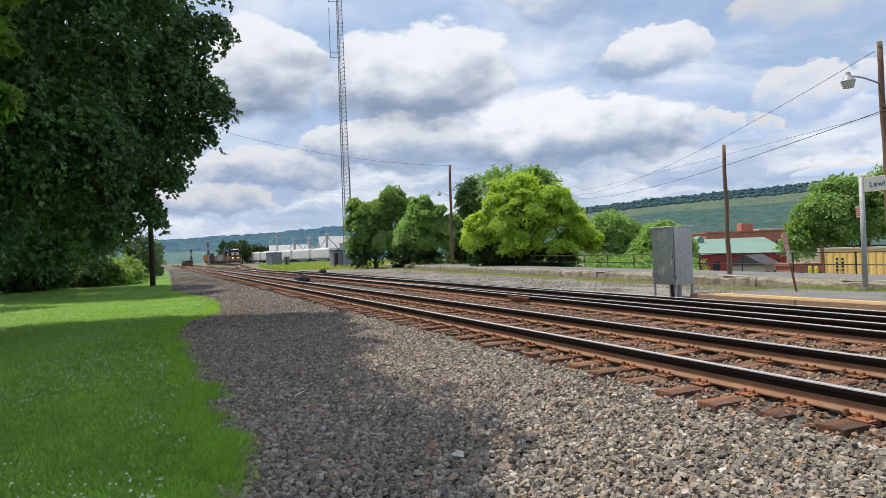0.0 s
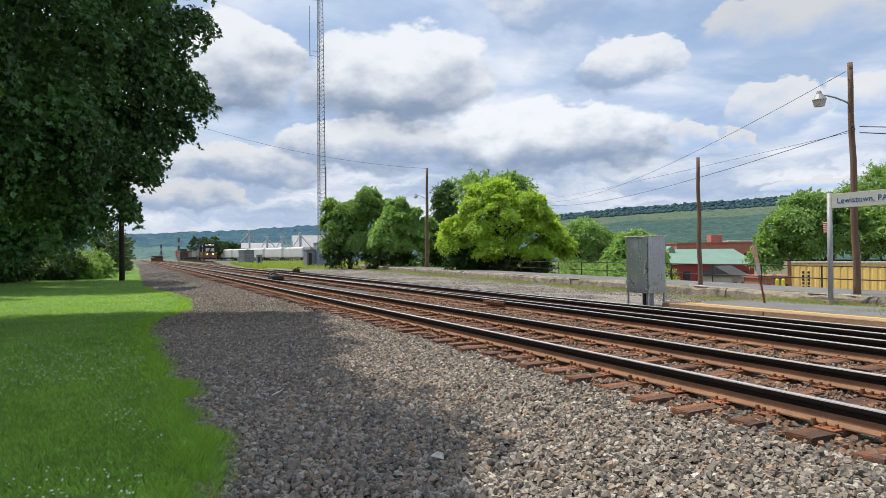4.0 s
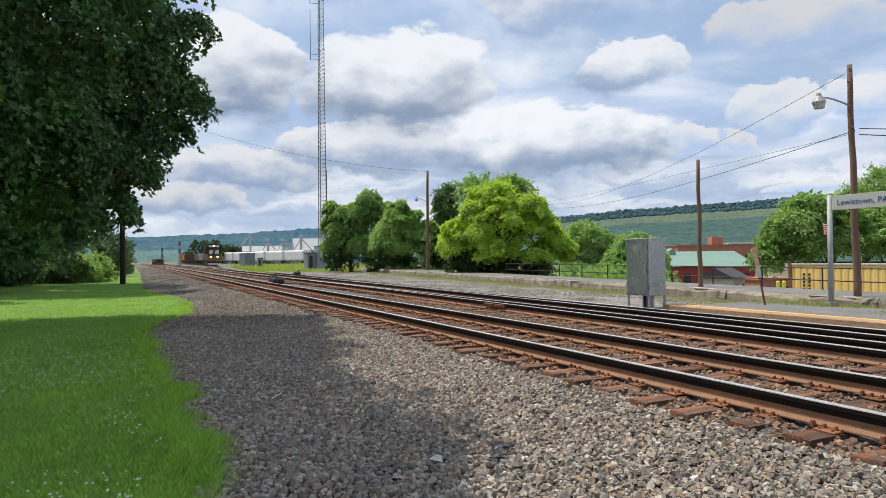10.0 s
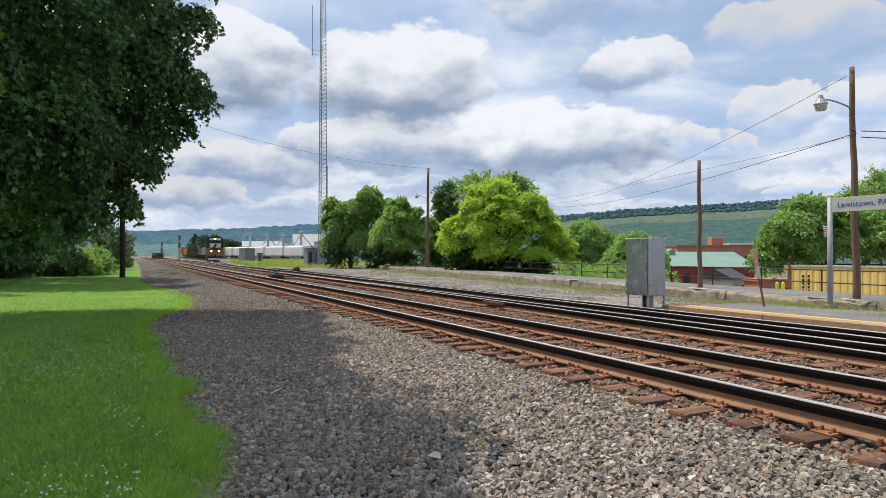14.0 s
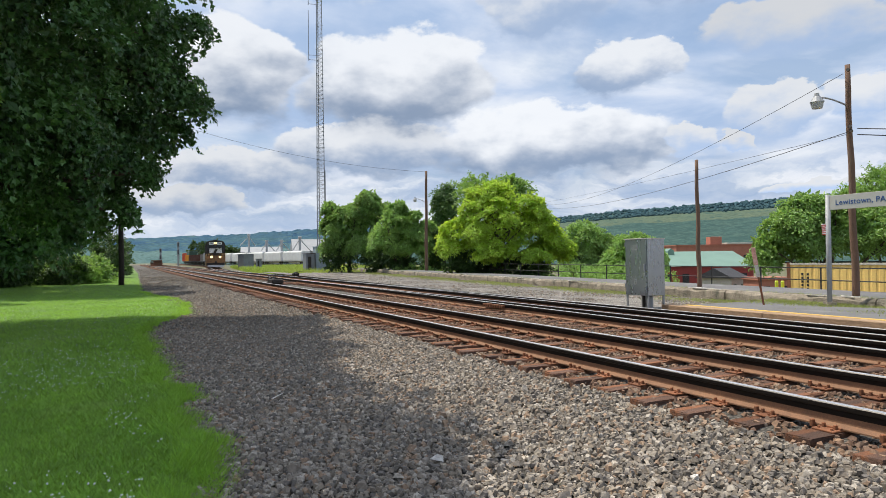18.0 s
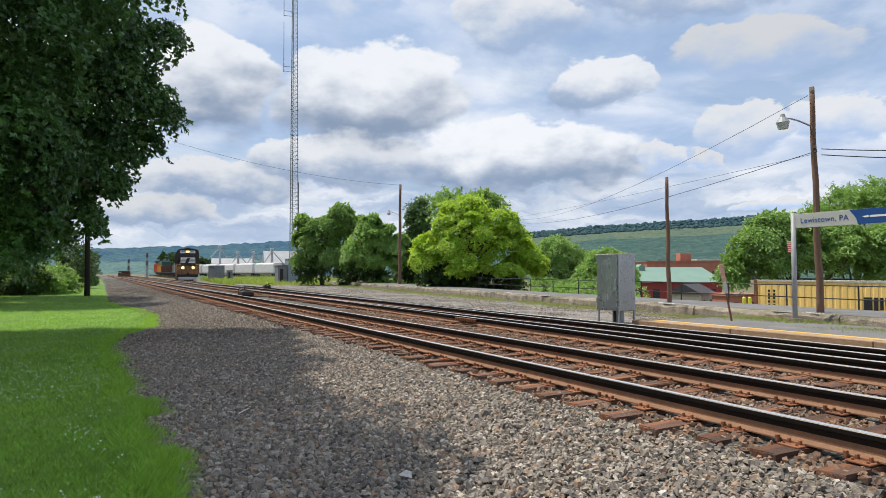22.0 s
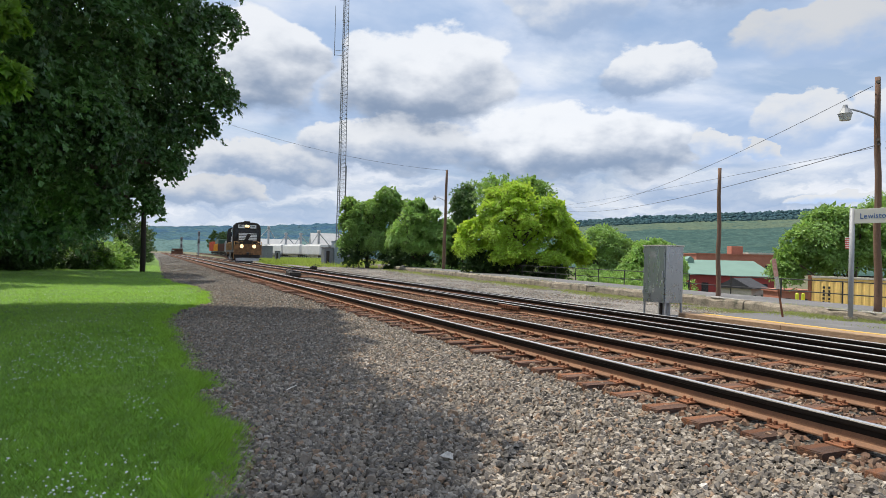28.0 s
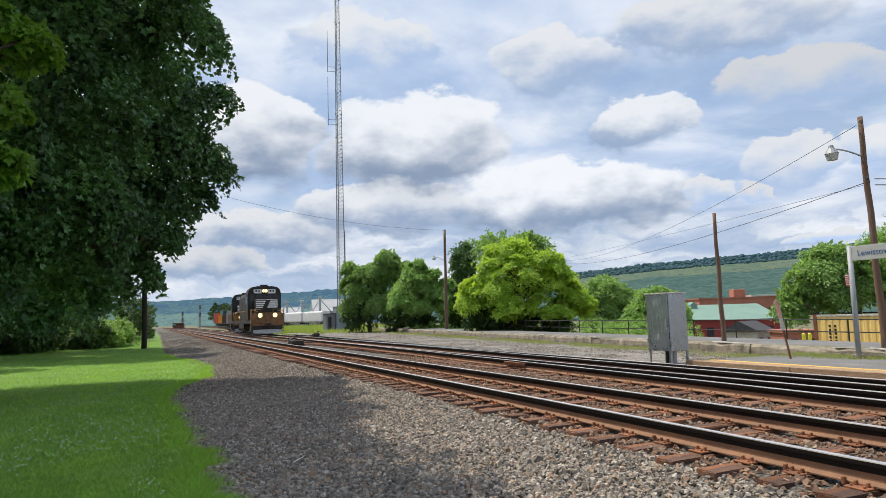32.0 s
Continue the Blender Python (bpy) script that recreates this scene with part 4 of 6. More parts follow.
while y < 60:
    ln = 2.6 + crossover(y)
    k = min(8, max(0, round((ln - 3.0) / 0.2)))
    m = SLEEPERS[r2.randrange(6)] if ln < 2.85 else long_ties[k]
    real = 2.6 if ln < 2.85 else 3.0 + 0.2 * k
    child("sleeper", m, t2, pose(TRACK_2 + 1.3 - real / 2 + r2.uniform(-0.04, 0.04), y, TIE_TOP + r2.uniform(-0.006, 0.004), 0, 0, r2.uniform(-0.8, 0.8)))
    for x in (TRACK_2 - 0.7525 - crossover(y), TRACK_2 + 0.7525):
        if y < 40:
            child("tie_plate", PLATE, t2, pose(x, y, TIE_TOP))
    y += 0.56 * r2.uniform(0.96, 1.04)
far_sleepers("far_sleepers", lambda y: TRACK_2, y, 300, 0.56, t2)
t3 = thing("railway_track", pose(0, 0, 0), "yard lead track branching off with rusty rails", "railway track", "railway tracks")
for g in (-0.7525, 0.7525):
    rail("rail", lambda y, g=g: lead_x(y) + g, 62.5, 330, 2.0, t3)
far_sleepers("far_sleepers", lead_x, 78, 330, 0.6, t3)


for x, y in ((RAIL_D - crossover(15.5) - 0.10, 15.5), (RAIL_F - 0.10, 15.3)):
    bm = bmesh.new()
    box(bm, -0.03, 0.03, -0.55, 0.55, -0.075, -0.035, 0.006)
    for i in range(9):
        box(bm, -0.05, 0.02, -0.53 + i * 0.125, -0.48 + i * 0.125, -0.12, -0.04)
    ob = part("rail_lubricator", bm, M_PLATE, t2, "rusty comb-like bar bolted beside the rail")
    ob.location = (x, y, 0)


# ---- signal cabinet ----
def cabinet():
    t = thing("signal_cabinet", pose(12.0, 13.14, -0.17), "grey metal trackside signal cabinet on short legs", "cabinet")
    bm = bmesh.new()
    box(bm, 0, 0.57, 0, 0.84, 0.345, 1.80, 0.008)
    part("body", bm, M_ALU, t)
    bm = bmesh.new()
    box(bm, -0.035, 0.59, -0.015, 0.86, 1.80, 1.825, 0.004)
    part("roof", bm, M_PALECON, t, "pale overhanging cabinet roof")
    bm = bmesh.new()
    box(bm, -0.022, -0.002, 0.035, 0.805, 0.40, 1.76, 0.006)
    d = part("door", bm, M_ALU, t)
    for z in (0.62, 1.5):
        for i in range(3):
            for j in range(3):
                bm = bmesh.new()
                box(bm, -0.028, -0.0225, 0.36 + i * 0.075, 0.41 + i * 0.075, z + j * 0.055, z + j * 0.055 + 0.04, 0.002)
                part("louvre", bm, M_GALV, d)
    bm = bmesh.new()
    box(bm, -0.06, -0.022, 0.07, 0.1, 0.98, 1.16, 0.006)
    box(bm, -0.045, -0.022, 0.06, 0.11, 0.86, 0.93, 0.004)
    part("handle", bm, M_GALV, d, "steel door handle with padlock")
    for z in (0.55, 1.1, 1.62):
        bm = bmesh.new()
        rod(bm, (-0.02, 0.815, z), (-0.02, 0.815, z + 0.1), 0.018, 0.018, 8)
        part("hinge", bm, M_GALV, t)
    for x in (0.03, 0.54):
        for yy in (0.03, 0.81):
            bm = bmesh.new()
            box(bm, x - 0.02, x + 0.02, yy - 0.02, yy + 0.02, 0, 0.345)
            part("leg", bm, M_GALV, t)
    for yy, mm in ((0.30, M_GALV), (0.42, M_DARKSTEEL), (0.16, M_GALV)):
        bm = bmesh.new()
        rod(bm, (0.25, yy, 0), (0.25, yy, 0.35), 0.05, 0.05, 10)
        part("conduit", bm, mm, t)


cabinet()


# ---- poles, wires ----
def lamp_bracket(t, z, ang, reach, drop=0.0):
    a = radians(ang)
    u = Vector((math.cos(a), math.sin(a), 0))
    pts = [Vector((0, 0, z)) + u * reach * f + Vector((0, 0, reach * 0.35 * math.sin(f * 1.57) - drop * f * f)) for f in (0, 0.25, 0.5, 0.75, 1)]
    b = tube("lamp_bracket", pts, 0.022, M_GALV, t, 7, "curved steel lamp arm")
    e = pts[-1]
    bm = bmesh.new()
    rod(bm, e + Vector((0, 0, 0.10)), e + Vector((0, 0, 0.02)), 0.05, 0.07, 10)
    rod(bm, e + Vector((0, 0, 0.02)), e - Vector((0, 0, 0.12)), 0.08, 0.17, 12)
    part("lamp_head", bm, M_GALV, b, "grey bucket lamp housing")
    bm = bmesh.new()
    rod(bm, e - Vector((0, 0, 0.12)), e - Vector((0, 0, 0.28)), 0.155, 0.12, 12)
    part("lamp_lens", bm, M_SIGN, b, "ribbed glass refractor")


def utility_pole(x, y, z, h, r, label, lean=(0, 0), material=None, lamp=None):
    t = thing("utility_pole", pose(x, y, z, lean[0], lean[1], 0), label, "utility pole", "utility poles")
    n = 10
    zs = [-0.3 + (h + 0.3) * i / n for i in range(n + 1)]
    tube("pole", [(0.012 * math.sin(i * 1.3), 0.012 * math.cos(i * 1.7), zz) for i, zz in enumerate(zs)], [r * (1 - 0.35 * i / n) for i in range(n + 1)], material or M_POLE, t, 14)
    if lamp:
        lamp_bracket(t, *lamp)
    return t


p2 = utility_pole(16.3, 10.55, 0.1, 5.78, 0.092, "brown wooden lamp pole with a bucket street lamp", (-0.3, -1.2), lamp=(4.75, 150, 0.75))
for z, yy in ((5.6, -0.1), (4.2, -0.1), (4.1, -0.12)):
    bm = bmesh.new()
    rod(bm, (-0.10, yy, z), (-0.17, yy - 0.02, z + 0.02), 0.03, 0.045, 8)
    part("insulator", bm, M_DARKSTEEL, p2)
utility_pole(17.2, 16.4, 0.1, 4.27, 0.082, "bare brown wooden pole on the platform", (0, -0.6))
utility_pole(23.0, 51.8, -0.1, 8.7, 0.15, "tall wooden pole with a street lamp beside the trees", (0, 0.6), lamp=(6.0, 175, 1.0))
dp = utility_pole(-0.34, 52.0, -0.6, 13.2, 0.19, "dark creosoted wooden pole under the trees", material=M_DARKPOLE)


def wire(p, q, sag, r=0.012, n=24):
    p, q = Vector(p), Vector(q)
    pts = [p.lerp(q, i / n) - Vector((0, 0, sag * 4 * i / n * (1 - i / n))) for i in range(n + 1)]
    return tagged(tube("overhead_cable", pts, r, M_WIRE, None, 6), "thin black overhead cable slung between poles", "cable", "overhead cables")


wire((16.05, 10.6, 5.65), (48, 78, 9.6), 2.15, 0.007)
wire((16.15, 10.6, 4.2), (48, 78, 9.0), 1.5, 0.009)
wire((16.15, 10.6, 4.15), (48, 78, 8.1), 0.25, 0.005)
wire((16.4, 10.5, 4.3), (24.0, 0.5, 4.7), 0.5, 0.012)
wire((16.4, 10.5, 4.15), (24.0, 0.5, 4.3), 0.5, 0.012)
wire((23.0, 51.8, 8.55), (-0.3, 52.0, 12.2), 0.9, 0.010)
utility_pole(48.0, 78.0, -2.2, 12.2, 0.16, "far wooden pole carrying the overhead cables")


# ---- station sign ----
def station_sign():
    a, b = Vector((15.2, 10.48, 0)), Vector((15.17, 8.08, 0))
    d = b - a
    L = d.length
    t = thing("station_sign", pose(a.x, a.y, -0.05, 0, 0, math.degrees(math.atan2(d.y, d.x))), "grey and blue station name board on two steel posts", "sign")
    for x in (0, L):
        bm = bmesh.new()
        rod(bm, (x, 0, -0.2), (x, 0, 2.66), 0.057, 0.057, 14)
        part("post", bm, M_GALV, t, smooth=True)
        bm = bmesh.new()
        rod(bm, (x, 0, -0.1), (x, 0, 0.09), 0.16, 0.14, 14)
        part("footing", bm, M_CONCRETE, t, "round concrete footing")
    bm = bmesh.new()
    box(bm, 0.06, L - 0.06, -0.02, 0.02, 2.29, 2.63, 0.004)
    board = part("board", bm, M_SIGN, t)
    bm = bmesh.new()
    out = [(L * 0.66, 2.292), (L - 0.062, 2.292), (L - 0.062, 2.628), (L * 0.58, 2.628), (L * 0.625, 2.50), (L * 0.648, 2.40)]
    prism(bm, out, -0.026, -0.021)
    part("blue_field", bm, M_BLUE, board, "blue end of the board")
    bm = bmesh.new()
    prism(bm, [(L * 0.70, 2.46), (L * 0.76, 2.48), (L * 0.76, 2.43), (L * 0.73, 2.43)], -0.031, -0.027)
    box(bm, L * 0.77, L * 0.93, -0.031, -0.027, 2.43, 2.475)
    part("operator_mark", bm, M_WHITE, board, "white mark")
    cu = bpy.data.curves.new("lettering", "FONT")
    cu.body, cu.size, cu.extrude, cu.space_character = "Lewistown, PA", 0.185, 0.002, 1.05
    ob = new("lettering_source", cu)
    me = bpy.data.meshes.new_from_object(ob.evaluated_get(bpy.context.evaluated_depsgraph_get()))
    bpy.data.objects.remove(ob)
    me.materials.clear()
    me.materials.append(M_BLUE)
    tx = new("lettering", me)
    tx.parent = board
    tx.matrix_basis = pose(0.20, -0.024, 2.40, 90)
    tagged(tx, "dark blue lettering")
    for x in (-0.02, L - 0.05):
        bm = bmesh.new()
        for i in range(6):
            box(bm, -0.12, 0.0, -0.03 - 0.004 * i, -0.03 + 0.02, 1.70 + i * 0.045, 1.70 + i * 0.045 + 0.023)
        f = part("flag", bm, M_RED, t, "small red and white striped flag")
        f.location.x = x
        bm = bmesh.new()
        for i in range(6):
            box(bm, -0.118, 0.0, -0.03 - 0.004 * i, -0.03 + 0.02, 1.7235 + i * 0.045, 1.7235 + i * 0.045 + 0.021)
        w = part("stripe", bm, M_WHITE, f)
    return t


station_sign()


# ---- leaning red marker ----
mk = thing("marker_post", pose(14.2, 11.5, -0.07, 2, -9, -50), "leaning rusty post with a faded red marker plate", "marker post")
bm = bmesh.new()
box(bm, -0.024, 0.024, -0.02, 0.02, -0.2, 1.25, 0.004)
part("post", bm, M_RUST, mk)
bm = bmesh.new()
box(bm, -0.045, 0.045, -0.04, -0.024, 0.72, 1.02, 0.003)
part("white_band", bm, M_PALECON, mk)
bm = bmesh.new()
box(bm, -0.05, 0.05, -0.042, -0.024, 1.02, 1.46, 0.004)
part("plate", bm, M_FADEDRED, mk)


# ---- fence ----
def fence_x(y):
    return kerb_x(y) + 3.3


fence = thing("fence", pose(0, 0, 0), "black pipe railing along the back of the platform", "fence")
fy = [4.0 + 2.4 * i for i in range(20)]
for y in fy:
    bm = bmesh.new()
    rod(bm, (fence_x(y), y, -0.5), (fence_x(y), y, 0.78), 0.024, 0.024, 8)
    part("post", bm, M_FENCE, fence)
for y0, y1 in zip(fy, fy[1:]):
    for z in (0.76, 0.38):
        bm = bmesh.new()
        rod(bm, (fence_x(y0), y0, z), (fence_x(y1), y1, z), 0.018, 0.018, 7)
        part("rail", bm, M_FENCE, fence)


# ---- container ----
def container():
    t = thing("shipping_container", pose(26.06, 19.9, -1.75, 0, 0, -82), "weathered yellow corrugated shipping container", "container")
    L, H, W = 12.2, 2.55, 2.44
    bm = bmesh.new()
    n = int((L - 0.3) / 0.278)
    pts = []
    for i in range(n):
        x = 0.15 + i * 0.278
        pts += [(x, 0), (x + 0.07, 0), (x + 0.105, 0.022), (x + 0.175, 0.022), (x + 0.21, 0)]
    pts.append((L - 0.15, 0))
    lo = [bm.verts.new((x, yy, 0.16)) for x, yy in pts]
    hi = [bm.verts.new((x, yy, H - 0.08)) for x, yy in pts]
    for i in range(len(pts) - 1):
        bm.faces.new((lo[i], lo[i + 1], hi[i + 1], hi[i]))
    part("side_panel", bm, M_CONTAINER, t)
    bm = bmesh.new()
    box(bm, 0.02, L - 0.02, 0.04, W, 0.14, H - 0.05)
    part("body", bm, M_CONTAINER, t)
    bm = bmesh.new()
    box(bm, 0, L, -0.02, 0.07, H - 0.09, H, 0.01)
    box(bm, 0, L, -0.02, 0.07, 0, 0.16, 0.01)
    part("side_rail", bm, M_CREAM, t, "pale faded top rail")
    for x in (0, L - 0.16):
        bm = bmesh.new()
        box(bm, x, x + 0.16, -0.025, 0.14, 0, H + 0.005, 0.01)
        part("corner_post", bm, M_RUST, t, "rusty corner post")
    for x in (0.63, 0.86):
        for i in range(5):
            bm = bmesh.new()
            box(bm, x, x + 0.09, -0.008, -0.003, 1.40 + i * 0.155, 1.40 + i * 0.155 + 0.10)
            part("marking", bm, M_DARKWIN, t, "small dark marking")
    for x, w, z0 in ((4.45, 0.30, 1.30), (4.80, 0.16, 1.30), (5.02, 0.12, 1.42), (5.20, 0.16, 1.30)):
        bm = bmesh.new()
        box(bm, x, x + w, -0.008, -0.003, z0, 1.90)
        part("marking", bm, M_DARKWIN, t, "dark lettering bar")


container()


# ---- bright marker posts beside the container ----
M_HIVIS = mat("bright_yellow_green_paint", (0.62, 0.72, 0.06), (0.52, 0.62, 0.05), 0.6, scale=3, fine=30, bump=0.05, dist=0.002, grain=0.3)
for x, y in ((26.86, 21.05), (27.04, 20.88)):
    z = ground_z(x, y)
    mp = thing("bollard", pose(x, y, z), "bright yellow-green bollard beside the container", "bollard", "yellow-green bollards")
    bm = bmesh.new()
    rod(bm, (0, 0, 0), (0, 0, -0.06 - z), 0.075, 0.075, 12)
    part("post", bm, M_HIVIS, mp, smooth=False)
    bm = bmesh.new()
    rod(bm, (0, 0, -0.06 - z), (0, 0, -0.02 - z), 0.075, 0.04, 12)
    part("cap", bm, M_HIVIS, mp)


# ---- mast with equipment huts ----
def mast():
    t = thing("radio_mast", pose(21.9, 81.6, -0.2), "tall grey lattice radio mast", "radio mast")
    H = 46.0
    ang = [radians(a) for a in (90, 210, 330)]

    def leg(a, z):
        r = 0.62 - 0.34 * z / H
        return Vector((math.cos(a) * r, math.sin(a) * r, z))
    for a in ang:
        bm = bmesh.new()
        rod(bm, leg(a, 0), leg(a, H), 0.055, 0.035, 8)
        part("leg", bm, M_TOWER, t)
    n = 15
    for s in range(n):
        bm = bmesh.new()
        z0, z1 = H * s / n, H * (s + 1) / n
        m = 6
        for i in range(m):
            za, zb = z0 + (z1 - z0) * i / m, z0 + (z1 - z0) * (i + 1) / m
            for k in range(3):
                a, b = ang[k], ang[(k + 1) % 3]
                rod(bm, leg(a, za), leg(b, zb), 0.016, 0.016, 4)
                rod(bm, leg(a, zb), leg(b, zb), 0.016, 0.016, 4)
        for a in ang:
            bmesh.ops.create_icosphere(bm, subdivisions=1, radius=0.11, matrix=Matrix.Translation(leg(a, z1)))
        part("lattice_section", bm, M_TOWER, t)
    for z, h in ((26.3, 6.2), (33.3, 5.5)):
        bm = bmesh.new()
        rod(bm, (0, 0, z), (-1.25, 0.2, z), 0.03, 0.03, 6)
        rod(bm, (0, 0, z + 0.6), (-1.25, 0.2, z + 0.6), 0.03, 0.03, 6)
        arm = part("antenna_arm", bm, M_TOWER, t)
        bm = bmesh.new()
        rod(bm, (-1.25, 0.2, z - 0.1), (-1.25, 0.2, z + h), 0.045, 0.03, 7)
        part("whip_antenna", bm, M_TOWER, arm)
    bm = bmesh.new()
    rod(bm, (0.55, -0.3, 0), (0.55, -0.3, 12.5), 0.05, 0.05, 7)
    part("cable_duct", bm, M_TOWER, t)


mast()


def hut(name, x, y, z, w, d, h, label, mats, rot=0):
    t = thing(name, pose(x, y, z, 0, 0, rot), label, "equipment hut", "equipment huts")
    bm = bmesh.new()
    box(bm, -w / 2, w / 2, -d / 2, d / 2, 0, h, 0.02)
    part("body", bm, mats[0], t)
    bm = bmesh.new()
    box(bm, -w / 2 - 0.06, w / 2 + 0.06, -d / 2 - 0.06, d / 2 + 0.06, h, h + 0.08, 0.02)
    part("roof", bm, mats[1], t)
    bm = bmesh.new()
    box(bm, -w * 0.3, w * 0.05, -d / 2 - 0.02, -d / 2 - 0.003, 0.1, h * 0.85, 0.005)
    door = part("door", bm, mats[1], t)
    bm = bmesh.new()
    box(bm, -w * 0.02, w * 0.02, -d / 2 - 0.05, -d / 2 - 0.02, h * 0.42, h * 0.5)
    part("handle", bm, M_DARKSTEEL, door)


M_HUT = mat("hut_grey", (0.20, 0.215, 0.235), (0.16, 0.17, 0.19), 0.6, scale=1, fine=15, bump=0.05, dist=0.003)
M_HUTBLUE = mat("hut_blue_grey", (0.24, 0.30, 0.34), (0.21, 0.26, 0.30), 0.6, scale=1, fine=15, bump=0.05, dist=0.003)
hut("equipment_hut", 19.4, 77.6, -0.25, 1.1, 1.6, 2.1, "dark grey equipment hut at the foot of the mast", (M_HUT, M_DARKSTEEL))
hut("equipment_hut", 20.65, 77.3, -0.25, 1.35, 1.5, 2.9, "tall blue-grey panelled enclosure at the foot of the mast", (M_HUTBLUE, M_HUTBLUE))
hut("equipment_hut", 18.6, 118.5, -0.2, 1.9, 2.0, 2.4, "low grey signal hut in the grass", (M_HUT, M_HUT), 20)
hut("equipment_hut", 19.0, 108.4, -0.2, 0.8, 0.7, 1.55, "small dark grey signal case in the grass", (M_HUT, M_DARKSTEEL))

# ---- trees ----
shelf_tree("maple_tree", 11, (-6.0, 19.5, -0.45), 10.0, 0.42,
           [((-4.6, 19.5, 8.6), (5.6, 5.2, 5.6)), ((-1.2, 19.4, 8.6), (3.2, 3.2, 3.0)), ((-0.9, 20.6, 6.2), (2.9, 2.6, 2.0)), ((-2.6, 18.6, 5.0), (3.1, 3.2, 2.4)),
            ((-1.2, 21.2, 4.5), (2.4, 2.2, 1.5)), ((-1.6, 21.6, 3.0), (2.0, 2.0, 1.3)), ((-4.2, 17.6, 3.6), (3.0, 3.0, 1.9)), ((-2.3, 19.8, 11.4), (3.9, 4.0, 3.2)),
            ((0.7, 20.4, 9.6), (1.7, 1.7, 1.4)), ((1.15, 20.6, 7.6), (1.35, 1.4, 1.2)), ((1.25, 20.8, 6.1), (1.2, 1.2, 1.0)), ((0.85, 21.0, 4.9), (1.15, 1.2, 0.9)), ((0.1, 21.2, 3.8), (1.05, 1.1, 0.7)), ((-0.5, 21.6, 2.6), (0.9, 1.0, 0.6)),
            ((-2.4, 15.6, 6.6), (2.6, 2.6, 2.2)), ((-3.6, 14.6, 4.6), (2.4, 2.2, 1.8)), ((-1.6, 16.0, 9.2), (3.0, 3.0, 2.8))],
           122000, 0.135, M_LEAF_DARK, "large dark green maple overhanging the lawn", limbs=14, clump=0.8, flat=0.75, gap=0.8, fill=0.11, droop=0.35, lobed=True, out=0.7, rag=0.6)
shelf_tree("maple_tree", 12, (-7.5, 9.0, -0.45), 8.0, 0.38,
           [((-2.9, 12.8, 10.0), (4.1, 3.6, 2.6)), ((-3.6, 9.8, 10.4), (4.0, 3.3, 2.4))],
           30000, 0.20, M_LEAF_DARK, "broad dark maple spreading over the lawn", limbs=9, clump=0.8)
# low near branches, lit by their leaf colour, set as a separate small tree
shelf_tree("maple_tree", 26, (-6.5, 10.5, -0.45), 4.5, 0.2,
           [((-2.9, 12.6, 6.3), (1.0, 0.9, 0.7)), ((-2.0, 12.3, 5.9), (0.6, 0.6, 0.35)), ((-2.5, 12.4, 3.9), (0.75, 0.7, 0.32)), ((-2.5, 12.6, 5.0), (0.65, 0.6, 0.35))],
           6500, 0.15, M_LEAF_SUNLIT, "young maple with low hanging branches in sunlit leaf colour", limbs=7, clump=0.45, flat=0.4, fill=0.05, lobed=True)
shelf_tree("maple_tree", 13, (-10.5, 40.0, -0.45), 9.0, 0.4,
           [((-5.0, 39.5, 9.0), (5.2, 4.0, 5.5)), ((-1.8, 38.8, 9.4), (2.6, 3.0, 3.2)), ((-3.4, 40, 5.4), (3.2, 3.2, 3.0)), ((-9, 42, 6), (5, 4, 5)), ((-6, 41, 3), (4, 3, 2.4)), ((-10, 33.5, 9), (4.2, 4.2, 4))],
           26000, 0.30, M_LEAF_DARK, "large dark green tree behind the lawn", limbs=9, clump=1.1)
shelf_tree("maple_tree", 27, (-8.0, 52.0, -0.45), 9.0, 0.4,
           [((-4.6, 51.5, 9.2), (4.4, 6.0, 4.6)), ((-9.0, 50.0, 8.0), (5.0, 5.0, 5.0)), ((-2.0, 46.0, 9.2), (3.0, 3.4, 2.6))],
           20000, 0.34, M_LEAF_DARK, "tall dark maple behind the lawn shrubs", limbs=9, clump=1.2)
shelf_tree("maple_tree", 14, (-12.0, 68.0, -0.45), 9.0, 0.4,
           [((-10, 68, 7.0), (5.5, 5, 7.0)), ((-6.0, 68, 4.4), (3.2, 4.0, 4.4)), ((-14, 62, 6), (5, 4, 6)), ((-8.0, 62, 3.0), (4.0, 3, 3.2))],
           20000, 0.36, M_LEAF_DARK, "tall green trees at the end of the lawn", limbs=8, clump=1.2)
for k, (x, y, rx, ry, h, seed, leaf) in enumerate([(-11.0, 49, 4.5, 3.0, 2.8, 31, M_LEAF_SHRUB), (-5.8, 56, 3.2, 2.4, 2.4, 32, M_LEAF_SHRUB), (-2.8, 60, 1.6, 2.4, 2.2, 33, M_LEAF_MID), (-1.9, 78, 2.0, 5.0, 5.2, 34, M_LEAF_SHRUB), (-8.0, 52, 2.8, 2.0, 2.4, 35, M_LEAF_SHRUB), (-1.0, 95, 1.8, 8.0, 4.6, 36, M_LEAF_SHRUB), (-3.6, 57, 2.0, 2.0, 1.8, 37, M_LEAF_MID)]):
    tree("shrub", seed, (x, y, -0.5), h * 0.7, 0.06, [((x, y, h * 0.3), (rx, ry, h * 0.66)), ((x + rx * 0.4, y - ry * 0.2, h * 0.22), (rx * 0.6, ry * 0.7, h * 0.55)), ((x - rx * 0.5, y - ry * 0.3, h * 0.2), (rx * 0.6, ry * 0.7, h * 0.5))], 14000, 0.17, leaf,
         "rough green shrubs and tall weeds along the lawn", "shrub", limbs=6, group="lawn shrubs", spread=0.4, twig=0.6)

